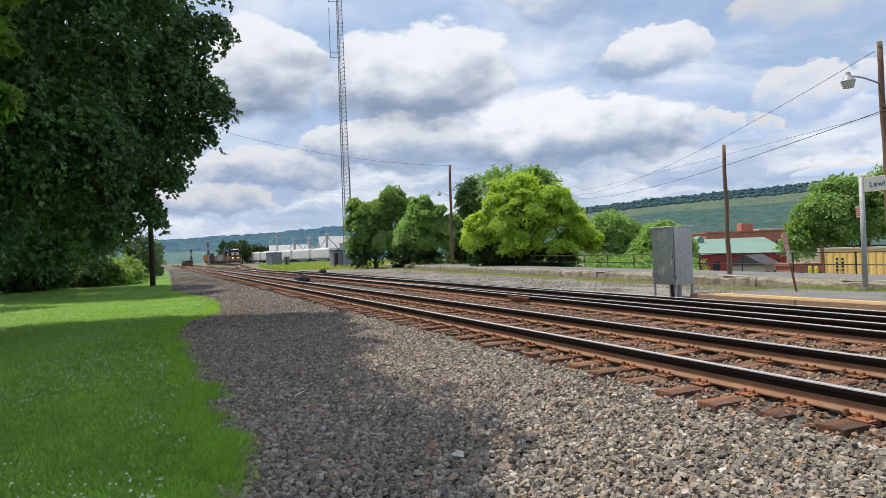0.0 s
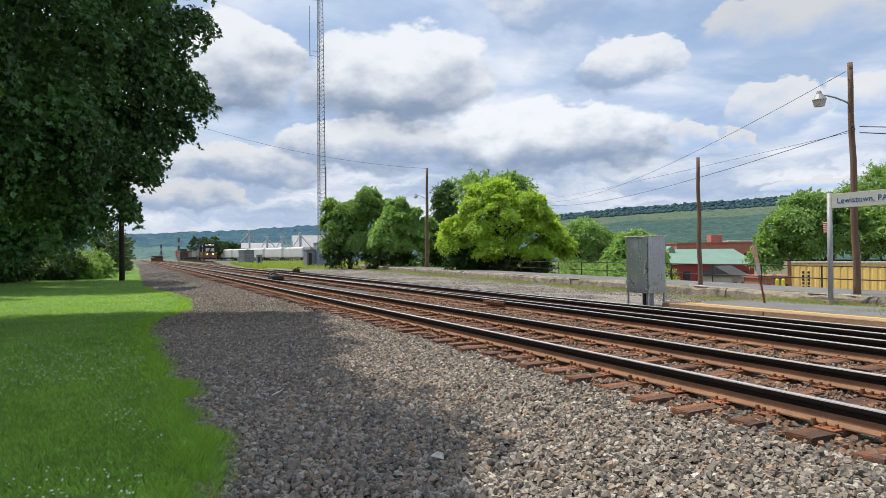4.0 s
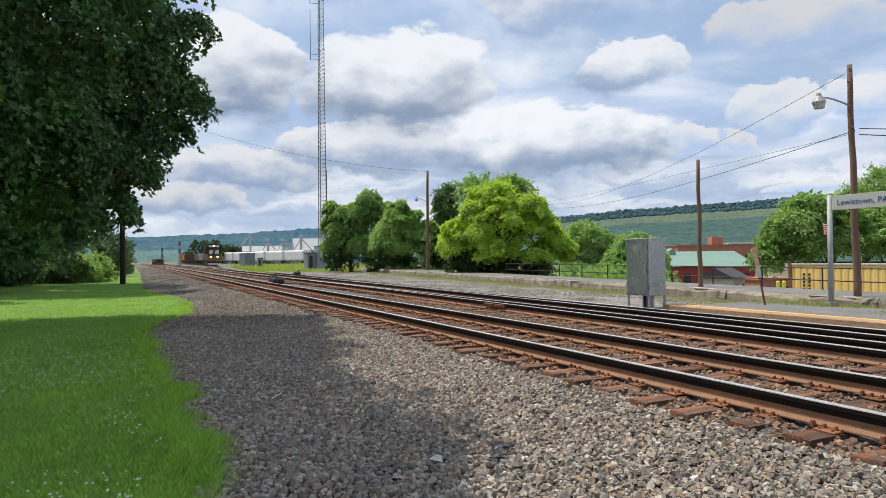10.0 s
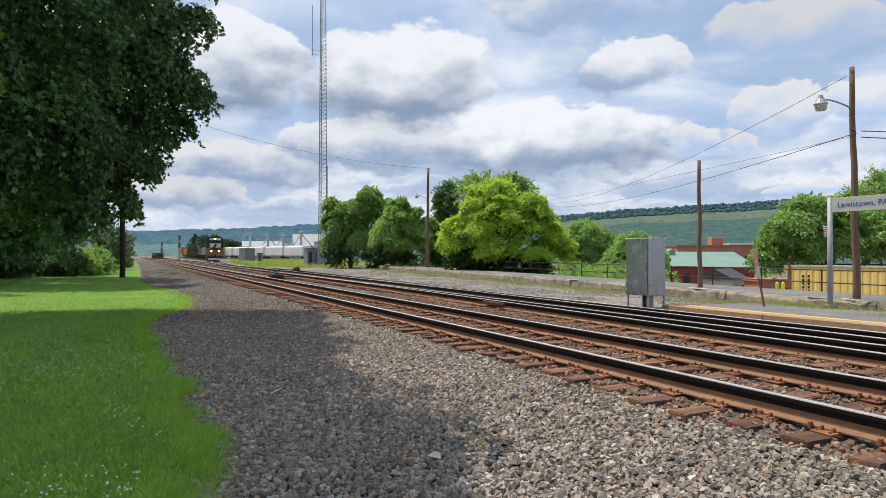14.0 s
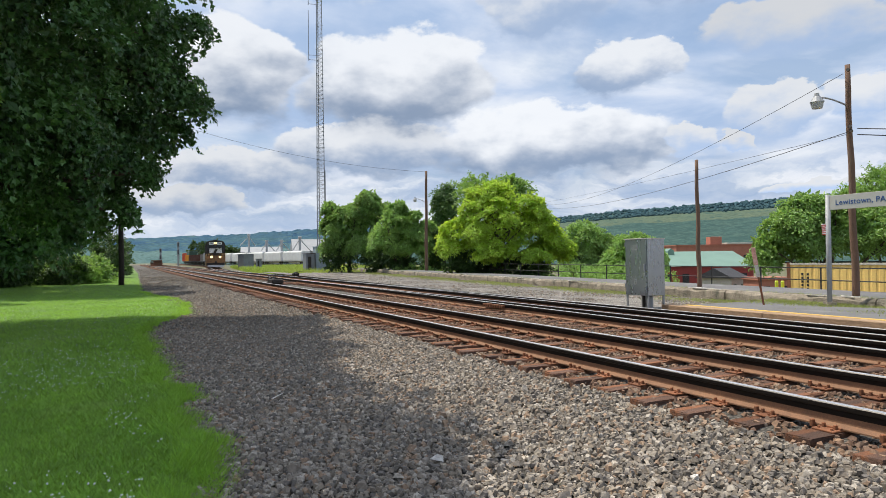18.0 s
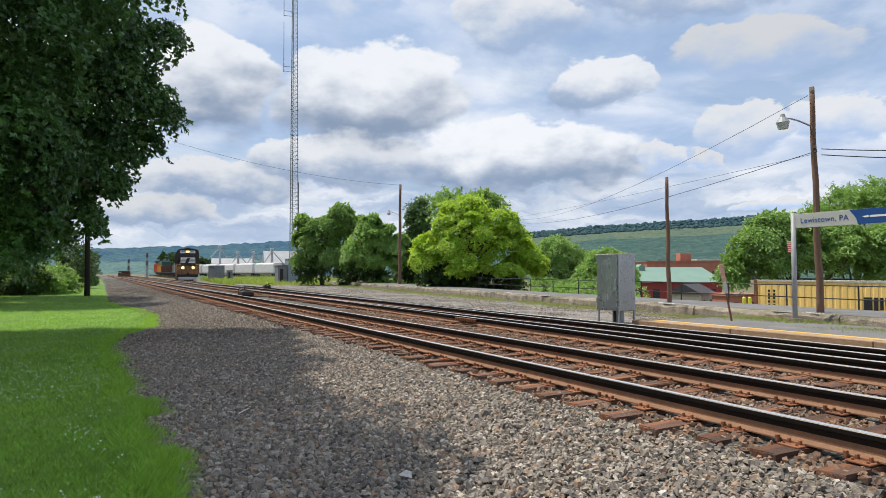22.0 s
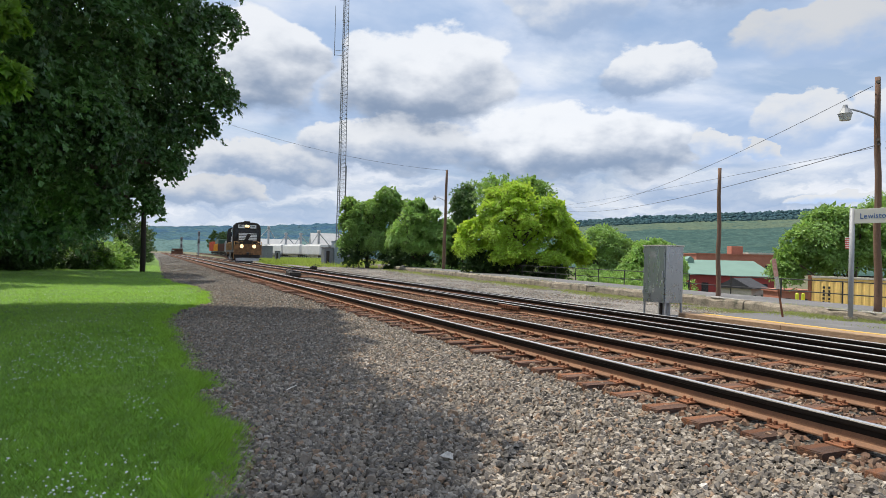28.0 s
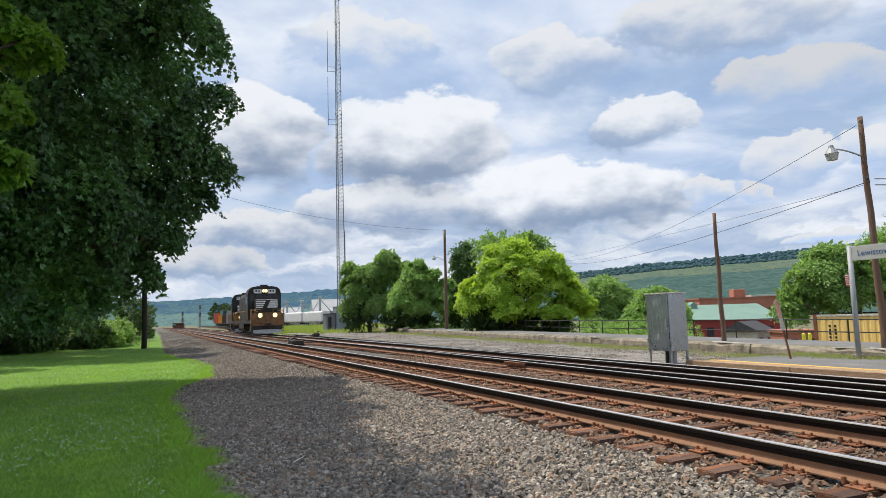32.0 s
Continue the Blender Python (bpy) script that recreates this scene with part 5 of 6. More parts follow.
shelf_tree("box_elder_tree", 15, (23.6, 40.8, ground_z(23.6, 40.8)), 4.5, 0.22,
           [((23.8, 40.6, 3.5), (3.5, 3.5, 3.0)), ((21.2, 42, 2.7), (1.9, 1.9, 1.9)), ((26.3, 39.3, 2.9), (1.9, 1.9, 2.0)), ((23.5, 40.7, 5.6), (2.2, 2.2, 1.6)), ((27.6, 38.7, 1.7), (1.2, 1.2, 0.9)), ((25.3, 39.2, 4.8), (1.6, 1.6, 1.2)), ((21.9, 40.6, 4.4), (1.5, 1.5, 1.2)),
            ((22.4, 39.2, 1.5), (1.5, 1.4, 0.7)), ((25.2, 38.4, 1.3), (1.5, 1.3, 0.7))],
           76000, 0.16, M_LEAF_LIME, "bright yellow-green bushy tree behind the platform", limbs=12, clump=0.7, flat=0.3, gap=0.75, fill=0.05, droop=0.2, out=0.45, rag=0.45)
tree("box_elder_tree", 23, (25.2, 44.4, ground_z(25.2, 44.4)), 5.0, 0.16,
     [((24.1, 43.6, 5.9), (2.2, 2.2, 1.6)), ((26, 42.6, 6.1), (1.5, 1.5, 1.3))],
     24000, 0.15, M_LEAF_MID, "mid-green tree crown rising behind the yellow-green one", limbs=6, spread=0.42)
shelf_tree("ailanthus_tree", 16, (20.4, 65.0, -0.4), 5.0, 0.2,
           [((20.4, 64.9, 4.6), (2.7, 2.7, 2.6)), ((22.3, 63.8, 6.0), (1.9, 1.9, 2.1)), ((19.1, 65.6, 5.2), (1.6, 1.6, 2.0)), ((21.9, 64.2, 2.9), (2.6, 2.6, 1.5)), ((19.0, 65.6, 2.6), (1.6, 1.6, 1.2)), ((22.0, 64.0, 7.2), (1.6, 1.6, 1.2)), ((18.7, 65.8, 6.2), (1.2, 1.2, 1.1)), ((23.6, 63.1, 6.0), (1.3, 1.3, 1.2))],
           52000, 0.22, M_LEAF_MID, "dense green tree beside the radio mast", limbs=9, clump=0.8, flat=0.4, gap=0.65, fill=0.08, droop=0.45, out=0.6, rag=0.45)
shelf_tree("ailanthus_tree", 17, (22.8, 58.4, -0.4), 4.5, 0.16,
           [((22.6, 58.2, 4.4), (2.1, 2.1, 2.0)), ((24.1, 57.4, 3.4), (1.8, 1.8, 1.7)), ((21.7, 58.7, 3.4), (1.7, 1.7, 1.7)), ((23.3, 57.6, 2.2), (1.8, 1.8, 0.8)), ((24.9, 56.9, 2.3), (1.2, 1.2, 0.8)), ((23.0, 57.9, 6.1), (0.9, 0.9, 0.6)), ((25.3, 56.7, 4.3), (1.0, 1.0, 0.6)), ((24.1, 57.3, 5.2), (1.0, 1.0, 0.6))],
           44000, 0.20, M_LEAF_FRESH, "light green feathery tree beside the wooden pole", limbs=10, clump=0.8, flat=0.22, gap=0.6, fill=0.05, droop=0.35, out=0.5, rag=0.35)
shelf_tree("dark_tree", 18, (28.4, 59.6, ground_z(28.4, 59.6)), 6.0, 0.2,
     [((28.6, 59.4, 6.3), (1.5, 1.5, 2.5)), ((28.2, 59.7, 3), (1.7, 1.7, 2.8))],
     13200, 0.24, M_LEAF_ASH, "dark green tree behind the wooden pole", limbs=7, clump=0.6, gap=0.95)
shelf_tree("broad_tree", 19, (57, 73.6, ground_z(57, 73.6)), 5.0, 0.25,
     [((56.5, 74.1, 3.4), (3.6, 3.6, 3.7)), ((54.8, 75, 2.2), (2.3, 2.3, 3.1)), ((59.3, 72.6, 2.2), (2, 2, 2.8)), ((57.3, 73.8, -0.5), (4.7, 4.7, 1.9))],
     23100, 0.28, M_LEAF_MID, "soft green trees below the platform", limbs=6, clump=1.0, gap=0.95)
shelf_tree("broad_tree", 20, (39.6, 45.2, ground_z(39.6, 45.2)), 3.0, 0.2,
     [((39.7, 45.1, 1.6), (2.2, 2.2, 2.2)), ((38.4, 45.9, 0.8), (1.7, 1.7, 1.5)), ((41.4, 44.2, 0.8), (1.5, 1.5, 1.4)), ((39.1, 45.5, -0.1), (2.5, 2.5, 0.9))],
     19800, 0.20, M_LEAF_FRESH, "bright green bush behind the cabinet", limbs=6, clump=0.6, gap=0.95)
shelf_tree("broad_tree", 21, (41, 28.2, ground_z(41, 28.2)), 4.5, 0.25,
     [((39.1, 29.3, 2.6), (2.5, 2.5, 2.3)), ((37.7, 30.1, 1.4), (1.6, 1.6, 1.5)), ((41.1, 28.2, 3.2), (2.3, 2.3, 2.5)), ((39.8, 28.9, 4.3), (1.7, 1.7, 1.1)), ((43.3, 27.1, 2.8), (2.6, 2.6, 2.3)), ((46.3, 25.5, 2.4), (2.5, 2.5, 2.3))],
     49500, 0.19, M_LEAF_MID, "green trees behind the yellow container", limbs=9, clump=0.7, gap=0.95)
tree("broad_tree", 22, (48, 28.4, ground_z(48, 28.4)), 7.4, 0.2,
     [((47.9, 28.7, 5.9), (2.4, 2.4, 1.4)), ((46.1, 29.6, 5.1), (1.6, 1.6, 1)), ((50.2, 27.4, 6.5), (2, 2, 1.6))],
     26000, 0.14, M_LEAF_MID, "feathery green tree crown behind the container", limbs=9, spread=0.4, twig=0.9, fill=0.03)
for k, (x, y, h) in enumerate([(27.5, 300, 9.5), (33, 296, 10.0), (38, 300, 8.5), (43, 303, 7.5)]):
    tree("far_tree", 50 + k, (x, y, -0.5), h * 0.5, 0.3, [((x, y, h * 0.52), (h * 0.55, h * 0.55, h * 0.52))], 9000, 0.42, M_LEAF_SHRUB, "round green trees far along the line", "tree", limbs=4, group="far trees", spread=0.9, twig=0.7)
# dark foliage added to stand for the shade under the crowns
for k, (x, y, rx, h) in enumerate([(21.8, 41.9, 1.6, 1.2), (23.6, 41.0, 1.7, 1.3), (25.6, 40.0, 1.7, 1.2), (19.6, 65.4, 1.9, 1.7), (22.2, 62.4, 1.7, 1.5), (23.6, 58.6, 1.5, 1.2), (27.4, 59.9, 1.6, 1.6)]):
    tree("brush", 90 + k, (x, y, ground_z(x, y)), 0.8, 0.05, [((x, y, ground_z(x, y) + h), (rx, rx, h))], 6000, 0.16, M_LEAF_SHRUB, "dark foliage added for the shade under the tree crowns", "brush", limbs=4, group="brush under trees", spread=0.35, twig=0.5)
# undergrowth below the platform edge
for k, (x, y, rx, h, leaf) in enumerate([(30, 50, 5, 1.6, M_LEAF_MID), (35, 44, 4, 1.4, M_LEAF_FRESH), (27.0, 32, 1.8, 1.2, M_LEAF_MID), (24, 57, 2.2, 1.4, M_LEAF_FRESH)]):
    tree("shrub", 70 + k, (x, y, ground_z(x, y)), 1.2, 0.05, [((x, y, -1.9 + h), (rx, rx, h)), ((x + rx * 0.6, y - rx * 0.7, -1.9 + h * 0.8), (rx * 0.7, rx * 0.7, h * 0.8))], 9000, 0.14, leaf, "low green scrub on the bank behind the platform", "shrub", limbs=5, group="bank scrub", spread=0.35, twig=0.5)


# ---- hills ----
def hill(name, ridge, depth, base_z, material, seed, label, band=None, rough=5.0):
    """A wooded slope that rises from the plain to a ridge of (x, y, z)."""
    v, f = [], []
    n = 26
    pts = []
    for (p, q) in zip(ridge, ridge[1:]):
        m = max(2, int((Vector(q) - Vector(p)).length / 11))
        pts += [Vector(p).lerp(Vector(q), i / m) for i in range(m)]
    pts.append(Vector(ridge[-1]))
    for i, p in enumerate(pts):
        out = Vector((p.x, p.y, 0)).normalized()
        for j in range(n + 1):
            s = j / n
            q = p - out * depth * (1 - s)
            z = base_z + (p.z - base_z) * (0.12 * s + 0.88 * s ** 1.25)
            z += rough * (noise.noise((q.x * 0.05, q.y * 0.05, seed)) * 0.9 + 0.5 * noise.noise((q.x * 0.14, q.y * 0.14, seed))) * min(1, s * 4)
            v.append((q.x, q.y, z))
        q = p + out * depth
        v.append((q.x, q.y, p.z - 20))
    w = n + 2
    for i in range(len(pts) - 1):
        for j in range(w - 1):
            a = i * w + j
            f.append((a, a + w, a + w + 1, a + 1))
    me = grid_mesh(name, v, f, [material, M_MEADOW] if band else material)
    if band:
        idx = [1 if band[0] <= (k % (w - 1)) / n < band[1] else 0 for k in range(len(f))]
        me.polygons.foreach_set("material_index", np.array(idx, np.int32))
    return tagged(new(name, me), label, "hill", kind="structure")


ICO_T = (1 + 5 ** 0.5) / 2
ICO_V = np.array([(-1, ICO_T, 0), (1, ICO_T, 0), (-1, -ICO_T, 0), (1, -ICO_T, 0), (0, -1, ICO_T), (0, 1, ICO_T), (0, -1, -ICO_T), (0, 1, -ICO_T), (ICO_T, 0, -1), (ICO_T, 0, 1), (-ICO_T, 0, -1), (-ICO_T, 0, 1)]) / 1.9
ICO_F = np.array([(0, 11, 5), (0, 5, 1), (0, 1, 7), (0, 7, 10), (0, 10, 11), (1, 5, 9), (5, 11, 4), (11, 10, 2), (10, 7, 6), (7, 1, 8), (3, 9, 4), (3, 4, 2), (3, 2, 6), (3, 6, 8), (3, 8, 9), (4, 9, 5), (2, 4, 11), (6, 2, 10), (8, 6, 7), (9, 8, 1)])


def canopy(name, hill_ob, seed, count, size, material, spans, reach, label):
    """Tree crowns over the strips of a hillside between two shares of its rise, each a small rugged dome."""
    rng = np.random.default_rng(seed)
    n = len(hill_ob.data.vertices)
    co = np.empty(n * 3, np.float32)
    hill_ob.data.vertices.foreach_get("co", co)
    rows = co.reshape(-1, 28, 3)
    rows = rows[[i for i in range(len(rows)) if reach(rows[i, 26])]]
    p = []
    for lo, hi, part_of in spans:
        m = int(count * part_of)
        i, a = rng.integers(0, len(rows) - 1, m), rng.random((m, 1))
        s = (lo + (hi - lo) * rng.random(m)) * 26
        j = np.minimum(s.astype(int), 25)
        b = (s - j)[:, None]
        p.append((rows[i, j] * (1 - b) + rows[i, j + 1] * b) * (1 - a) + (rows[i + 1, j] * (1 - b) + rows[i + 1, j + 1] * b) * a)
    p = np.concatenate(p)
    r = size * (0.55 + 0.9 * rng.random(len(p)) ** 1.5)
    v = ICO_V[None] * (0.7 + 0.6 * rng.random((len(p), 12, 1))) * (r[:, None] * [1, 1, 0.85])[:, None, :] + p[:, None, :] + (r * 0.25)[:, None, None] * [0, 0, 1]
    f = (ICO_F[None] + (np.arange(len(p)) * 12)[:, None, None]).reshape(-1, 3)
    return tagged(new(name, grid_mesh(name, v.reshape(-1, 3), f, material, True)), label, "woods", kind="stuff")


# hills and low woods carry distance haze in their surface colour
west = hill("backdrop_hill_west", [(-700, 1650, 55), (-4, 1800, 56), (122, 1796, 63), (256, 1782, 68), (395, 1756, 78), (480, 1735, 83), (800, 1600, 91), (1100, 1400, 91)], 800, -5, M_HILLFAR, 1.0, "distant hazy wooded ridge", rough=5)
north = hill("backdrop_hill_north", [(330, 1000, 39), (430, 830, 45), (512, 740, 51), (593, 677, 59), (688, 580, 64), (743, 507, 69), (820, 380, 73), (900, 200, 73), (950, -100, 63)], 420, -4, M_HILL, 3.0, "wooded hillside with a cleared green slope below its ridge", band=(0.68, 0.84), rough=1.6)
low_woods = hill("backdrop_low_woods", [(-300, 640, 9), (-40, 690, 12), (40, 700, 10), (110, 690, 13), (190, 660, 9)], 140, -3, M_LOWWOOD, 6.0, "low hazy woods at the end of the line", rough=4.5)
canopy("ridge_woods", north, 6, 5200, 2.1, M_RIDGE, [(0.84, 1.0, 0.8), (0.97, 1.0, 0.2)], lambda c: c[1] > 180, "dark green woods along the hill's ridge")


# ---- town buildings ----
def building(name, x, y, z, rot, w, d, h, wall, roof, rh, label, windows=0, gable=True):
    t = thing(name, pose(x, y, z, 0, 0, rot), label, "building")
    bm = bmesh.new()
    box(bm, 0, w, 0, d, 0, h)
    part("wall", bm, wall, t)
    bm = bmesh.new()
    if gable:
        prism(bm, [(-0.4, h), (d + 0.4, h), (d / 2, h + rh)], -0.4, w + 0.4, "x")
    else:
        box(bm, -0.2, w + 0.2, -0.2, d + 0.2, h, h + rh)
    part("roof", bm, roof, t)
    for i in range(windows):
        bm = bmesh.new()
        x0 = w * (i + 0.3) / windows
        box(bm, x0, x0 + w / windows * 0.35, -0.05, -0.01, h * 0.35, h * 0.75)
        win = part("window", bm, M_DARKWIN, t)
        bm = bmesh.new()
        box(bm, x0 - 0.1, x0 + w / windows * 0.35 + 0.1, -0.12, -0.02, h * 0.3, h * 0.34)
        part("sill", bm, M_CREAM, win)
    return t


b1 = building("warehouse", 72.0, 76.7, -4.95, -25, 14.5, 16, 4.4, M_REDWALL, M_GREENROOF, 2.3, "long dark red warehouse with a pale green metal roof", 5)
bm = bmesh.new()
prism(bm, [(-0.5, 0), (0.5, 0), (0.5, 0.9), (0, 1.3), (-0.5, 0.9)], 0, 2.2)
v = part("roof_vent", bm, M_GREENROOF, b1, "small green roof ventilator")
v.matrix_basis = pose(4.2, 6.0, 5.9)
b2 = building("brick_factory", 104.5, 105.6, -4.95, -25, 16, 18, 8.0, M_BRICK, M_BRICK, 0.25, "red brick factory with a flat roof and chimney", 6, gable=False)
bm = bmesh.new()
box(bm, 7.6, 10.0, 1, 3.4, 8.25, 9.9, 0.05)
part("chimney", bm, M_BRICK, b2)
bm = bmesh.new()
box(bm, 10.6, 16.3, -0.3, 3, 8.25, 8.6, 0.03)
part("roof_coping", bm, M_CREAM, b2, "pale roof coping")
building("house", 69.0, 60.5, -4.95, 20, 4.6, 4.2, 3.1, M_CREAM, M_SLATE, 1.3, "small pale house with a grey shingle roof", 2)
building("outbuilding", 68.6, 56.2, -4.95, -25, 4.2, 4, 3.0, M_BRICK, M_BRICK, 0.3, "low red brick outbuilding behind the fence", 2, gable=False)


# ---- grain elevator and hopper wagons ----
building("grain_shed", 42.0, 278.0, -0.8, -9, 15.5, 12, 5.2, M_PALEROOF, M_PALEROOF, 2.3, "long pale metal grain shed", 0)
building("grain_shed", 54.5, 240.0, -0.8, -9, 14, 16, 5.0, M_PALEROOF, M_PALEROOF, 4.6, "large pale metal storage shed", 0)
for x, y, h, dx in ((44.6, 276, 11.6, -3.5), (49.0, 262, 8.8, 3), (51.2, 245, 8.4, 3.5), (56.2, 238, 9.4, 4)):
    t = thing("grain_elevator", pose(x, y, -0.8), "grey grain elevator shaft with sloping spouts", "grain elevator", "grain elevators")
    bm = bmesh.new()
    box(bm, -0.35, 0.35, -0.35, 0.35, 0, h, 0.03)
    part("shaft", bm, M_SPOUT, t)
    bm = bmesh.new()
    box(bm, -0.55, 0.55, -0.55, 0.55, h, h + 0.9, 0.1)
    part("head", bm, M_SPOUT, t)
    for k in (1, -0.7):
        bm = bmesh.new()
        rod(bm, (0, 0, h), (dx * k, 0, h - abs(dx) * 1.1), 0.18, 0.18, 7)
        part("spout", bm, M_SPOUT, t)


def hopper_wagon(m):
    t = thing("hopper_wagon", m, "pale grey covered hopper wagon standing in the yard", "railway wagon", "hopper wagons")
    bm = bmesh.new()
    out = [(-1.45, 0.9), (1.45, 0.9), (1.6, 1.4), (1.6, 3.95), (1.5, 4.25), (0.8, 4.45), (-0.8, 4.45), (-1.5, 4.25), (-1.6, 3.95), (-1.6, 1.4)]
    prism(bm, out, 0.9, 15.1)
    part("body", bm, M_HOPPER, t, smooth=False)
    bm = bmesh.new()
    box(bm, -0.4, 0.4, 1.2, 14.8, 4.46, 4.6, 0.04)
    part("roof_hatch", bm, M_HOPPER, t)
    bm = bmesh.new()
    box(bm, -1.5, 1.5, 0.1, 15.9, 0.95, 1.15)
    part("sill", bm, M_DARKSTEEL, t)
    for y in (4, 8, 12):
        bm = bmesh.new()
        prism(bm, [(-1.1, 1.0), (1.1, 1.0), (0.35, 0.35), (-0.35, 0.35)], y - 0.9, y + 0.9)
        part("hopper_chute", bm, M_HOPPER, t)
    for y in (2.2, 13.8):
        bm = bmesh.new()
        for k in (-0.85, 0.85):
            for s in (-0.75, 0.75):
                rod(bm, (s - 0.06, y + k, 0.42), (s + 0.06, y + k, 0.42), 0.42, 0.42, 14)
        box(bm, -1.0, -0.85, y - 1.2, y + 1.2, 0.35, 0.7)
        box(bm, 0.85, 1.0, y - 1.2, y + 1.2, 0.35, 0.7)
        box(bm, -0.9, 0.9, y - 0.2, y + 0.2, 0.5, 0.68)
        for k in (-0.85, 0.85):
            rod(bm, (-0.9, y + k, 0.42), (0.9, y + k, 0.42), 0.08, 0.08, 6)
        part("bogie", bm, M_DARKSTEEL, t)
    return t


a, b = Vector((54.2, 219.8, -0.4)), Vector((37.2, 297.4, -0.4))
u = (b - a).normalized()
rz = -math.degrees(math.atan2(u.x, u.y))
first = hopper_wagon(pose(a.x, a.y, a.z, 0, 0, rz))
for i in range(1, 6):
    p = a + u * 16.4 * i
    copy_thing(first, pose(p.x, p.y, p.z, 0, 0, rz))
yard = thing("railway_track", pose(a.x, a.y, a.z - 0.02, 0, 0, rz), "yard track under the hopper wagons", "railway track", "railway tracks")
for g in (-0.7525, 0.7525):
    rail("rail", lambda y, g=g: g, -20, 150, 10, yard)


# ---- signals and piles by the track ----
def signal_mast(x, y, h, label):
    t = thing("signal_mast", pose(x, y, -0.2), label, "railway signal", "railway signals")
    bm = bmesh.new()
    rod(bm, (0, 0, 0), (0, 0, h), 0.2, 0.16, 8)
    part("mast", bm, M_GALV, t)
    for z in (h - 0.9, h - 3.0):
        bm = bmesh.new()
        box(bm, -0.35, 0.35, -0.22, -0.1, z - 0.55, z + 0.75, 0.05)
        head = part("signal_head", bm, M_HUT, t)
        for k in range(3):
            bm = bmesh.new()
            rod(bm, (0, -0.22, z - 0.25 + 0.35 * k), (0, -0.42, z - 0.25 + 0.35 * k), 0.13, 0.13, 10)
            part("hood", bm, M_DARKSTEEL, head)
    for s in (-0.3, 0.3):
        bm = bmesh.new()
        rod(bm, (s, 0.15, 0), (s, 0.15, h - 1.5), 0.03, 0.03, 5)
        part("ladder_rail", bm, M_GALV, t)
    bm = bmesh.new()
    for k in range(int(h / 0.5) - 3):
        rod(bm, (-0.3, 0.15, 0.4 + k * 0.5), (0.3, 0.15, 0.4 + k * 0.5), 0.02, 0.02, 4)
    box(bm, -0.7, 0.7, -0.1, 0.5, h - 3.9, h - 3.8)
    part("ladder_rungs", bm, M_GALV, t)


signal_mast(13.0, 199.0, 6.8, "grey signal mast with dark signal heads and ladder")
signal_mast(0.4, 199.0, 6.8, "grey signal mast beside the trees with dark heads")
signal_mast(9.8, 230.0, 5.6, "grey signal mast far along the line")

pile = thing("sleeper_stack", pose(7.9, 205.0, -0.1), "stack of rusty old sleepers between the tracks", "sleeper stack")
rp = random.Random(8)
for k in range(4):
    for i in range(4 - k):
        child("old_sleeper", SLEEPERS[(k + i) % 6], pile, pose(rp.uniform(-0.5, 0.5), -0.9 + i * 0.62 + rp.uniform(-0.15, 0.15), 0.5 + 0.36 * k + rp.uniform(0, 0.1), rp.uniform(-8, 8), rp.uniform(-6, 6), rp.uniform(-25, 25)) @ Matrix.Diagonal((rp.uniform(0.7, 1.2), 1.8, 2.0, 1)))
bm = bmesh.new()
box(bm, -1.7, 1.7, -1.2, 1.4, 0, 0.25)
part("bearer", bm, M_TIE, pile)


def switch_machine(x, y, label, s=1.0, rot=0):
    t = thing("switch_machine", pose(x, y, -0.22, 0, 0, rot), label, "switch machine", "switch machines")
    bm = bmesh.new()
    box(bm, -0.27 * s, 0.27 * s, -0.75 * s, 0.15 * s, 0.04, 0.24 * s, 0.05)
    part("housing", bm, M_DARKSTEEL, t)
    bm = bmesh.new()
    prism(bm, [(-0.22 * s, 0.05), (0.22 * s, 0.05), (0.2 * s, 0.27 * s), (0.08 * s, 0.33 * s), (-0.1 * s, 0.33 * s), (-0.2 * s, 0.26 * s)], 0.16 * s, 0.62 * s)
    part("motor_cover", bm, M_DARKSTEEL, t)
    bm = bmesh.new()
    prism(bm, [(-0.17 * s, 0.24 * s), (0.17 * s, 0.24 * s), (0.12 * s, 0.30 * s), (-0.12 * s, 0.30 * s)], -0.68 * s, -0.1 * s)
    part("cover", bm, M_DARKSTEEL, t)
    bm = bmesh.new()
    rod(bm, (0, 0.62 * s, 0.17 * s), (0, 0.86 * s, 0.15 * s), 0.11 * s, 0.09 * s, 10)
    part("motor_end", bm, M_DARKSTEEL, t)
    for k in (-0.55, 0.0, 0.5):
        bm = bmesh.new()
        box(bm, -1.0 * s, 1.0 * s, k * s - 0.11, k * s + 0.11, -0.1, 0.04, 0.01)
        part("head_timber", bm, M_TIE, t)
    bm = bmesh.new()
    rod(bm, (0.2, 0, 0.13), (1.5, 0, 0.10), 0.025, 0.025, 6)
    part("throw_rod", bm, M_DARKSTEEL, t)
    bm = bmesh.new()
    rod(bm, (-0.1, -0.3 * s, 0.24 * s), (-0.12, -0.3 * s, 0.42 * s), 0.03, 0.03, 8)
    rod(bm, (-0.12, -0.3 * s, 0.41 * s), (-0.5 * s, -0.34 * s, 0.33 * s), 0.022, 0.018, 6)
    part("lever", bm, M_DARKSTEEL, t)


switch_machine(7.95, 40.2, "black switch machine on long timbers between the tracks", 1.25)
switch_machine(13.2, 57.5, "dark switch stand in the grass by the lead track", 1.1, 170)

# ---- train ----
def train_front(t):
    return 188.6 - 4.22 * t + 0.009 * t * t


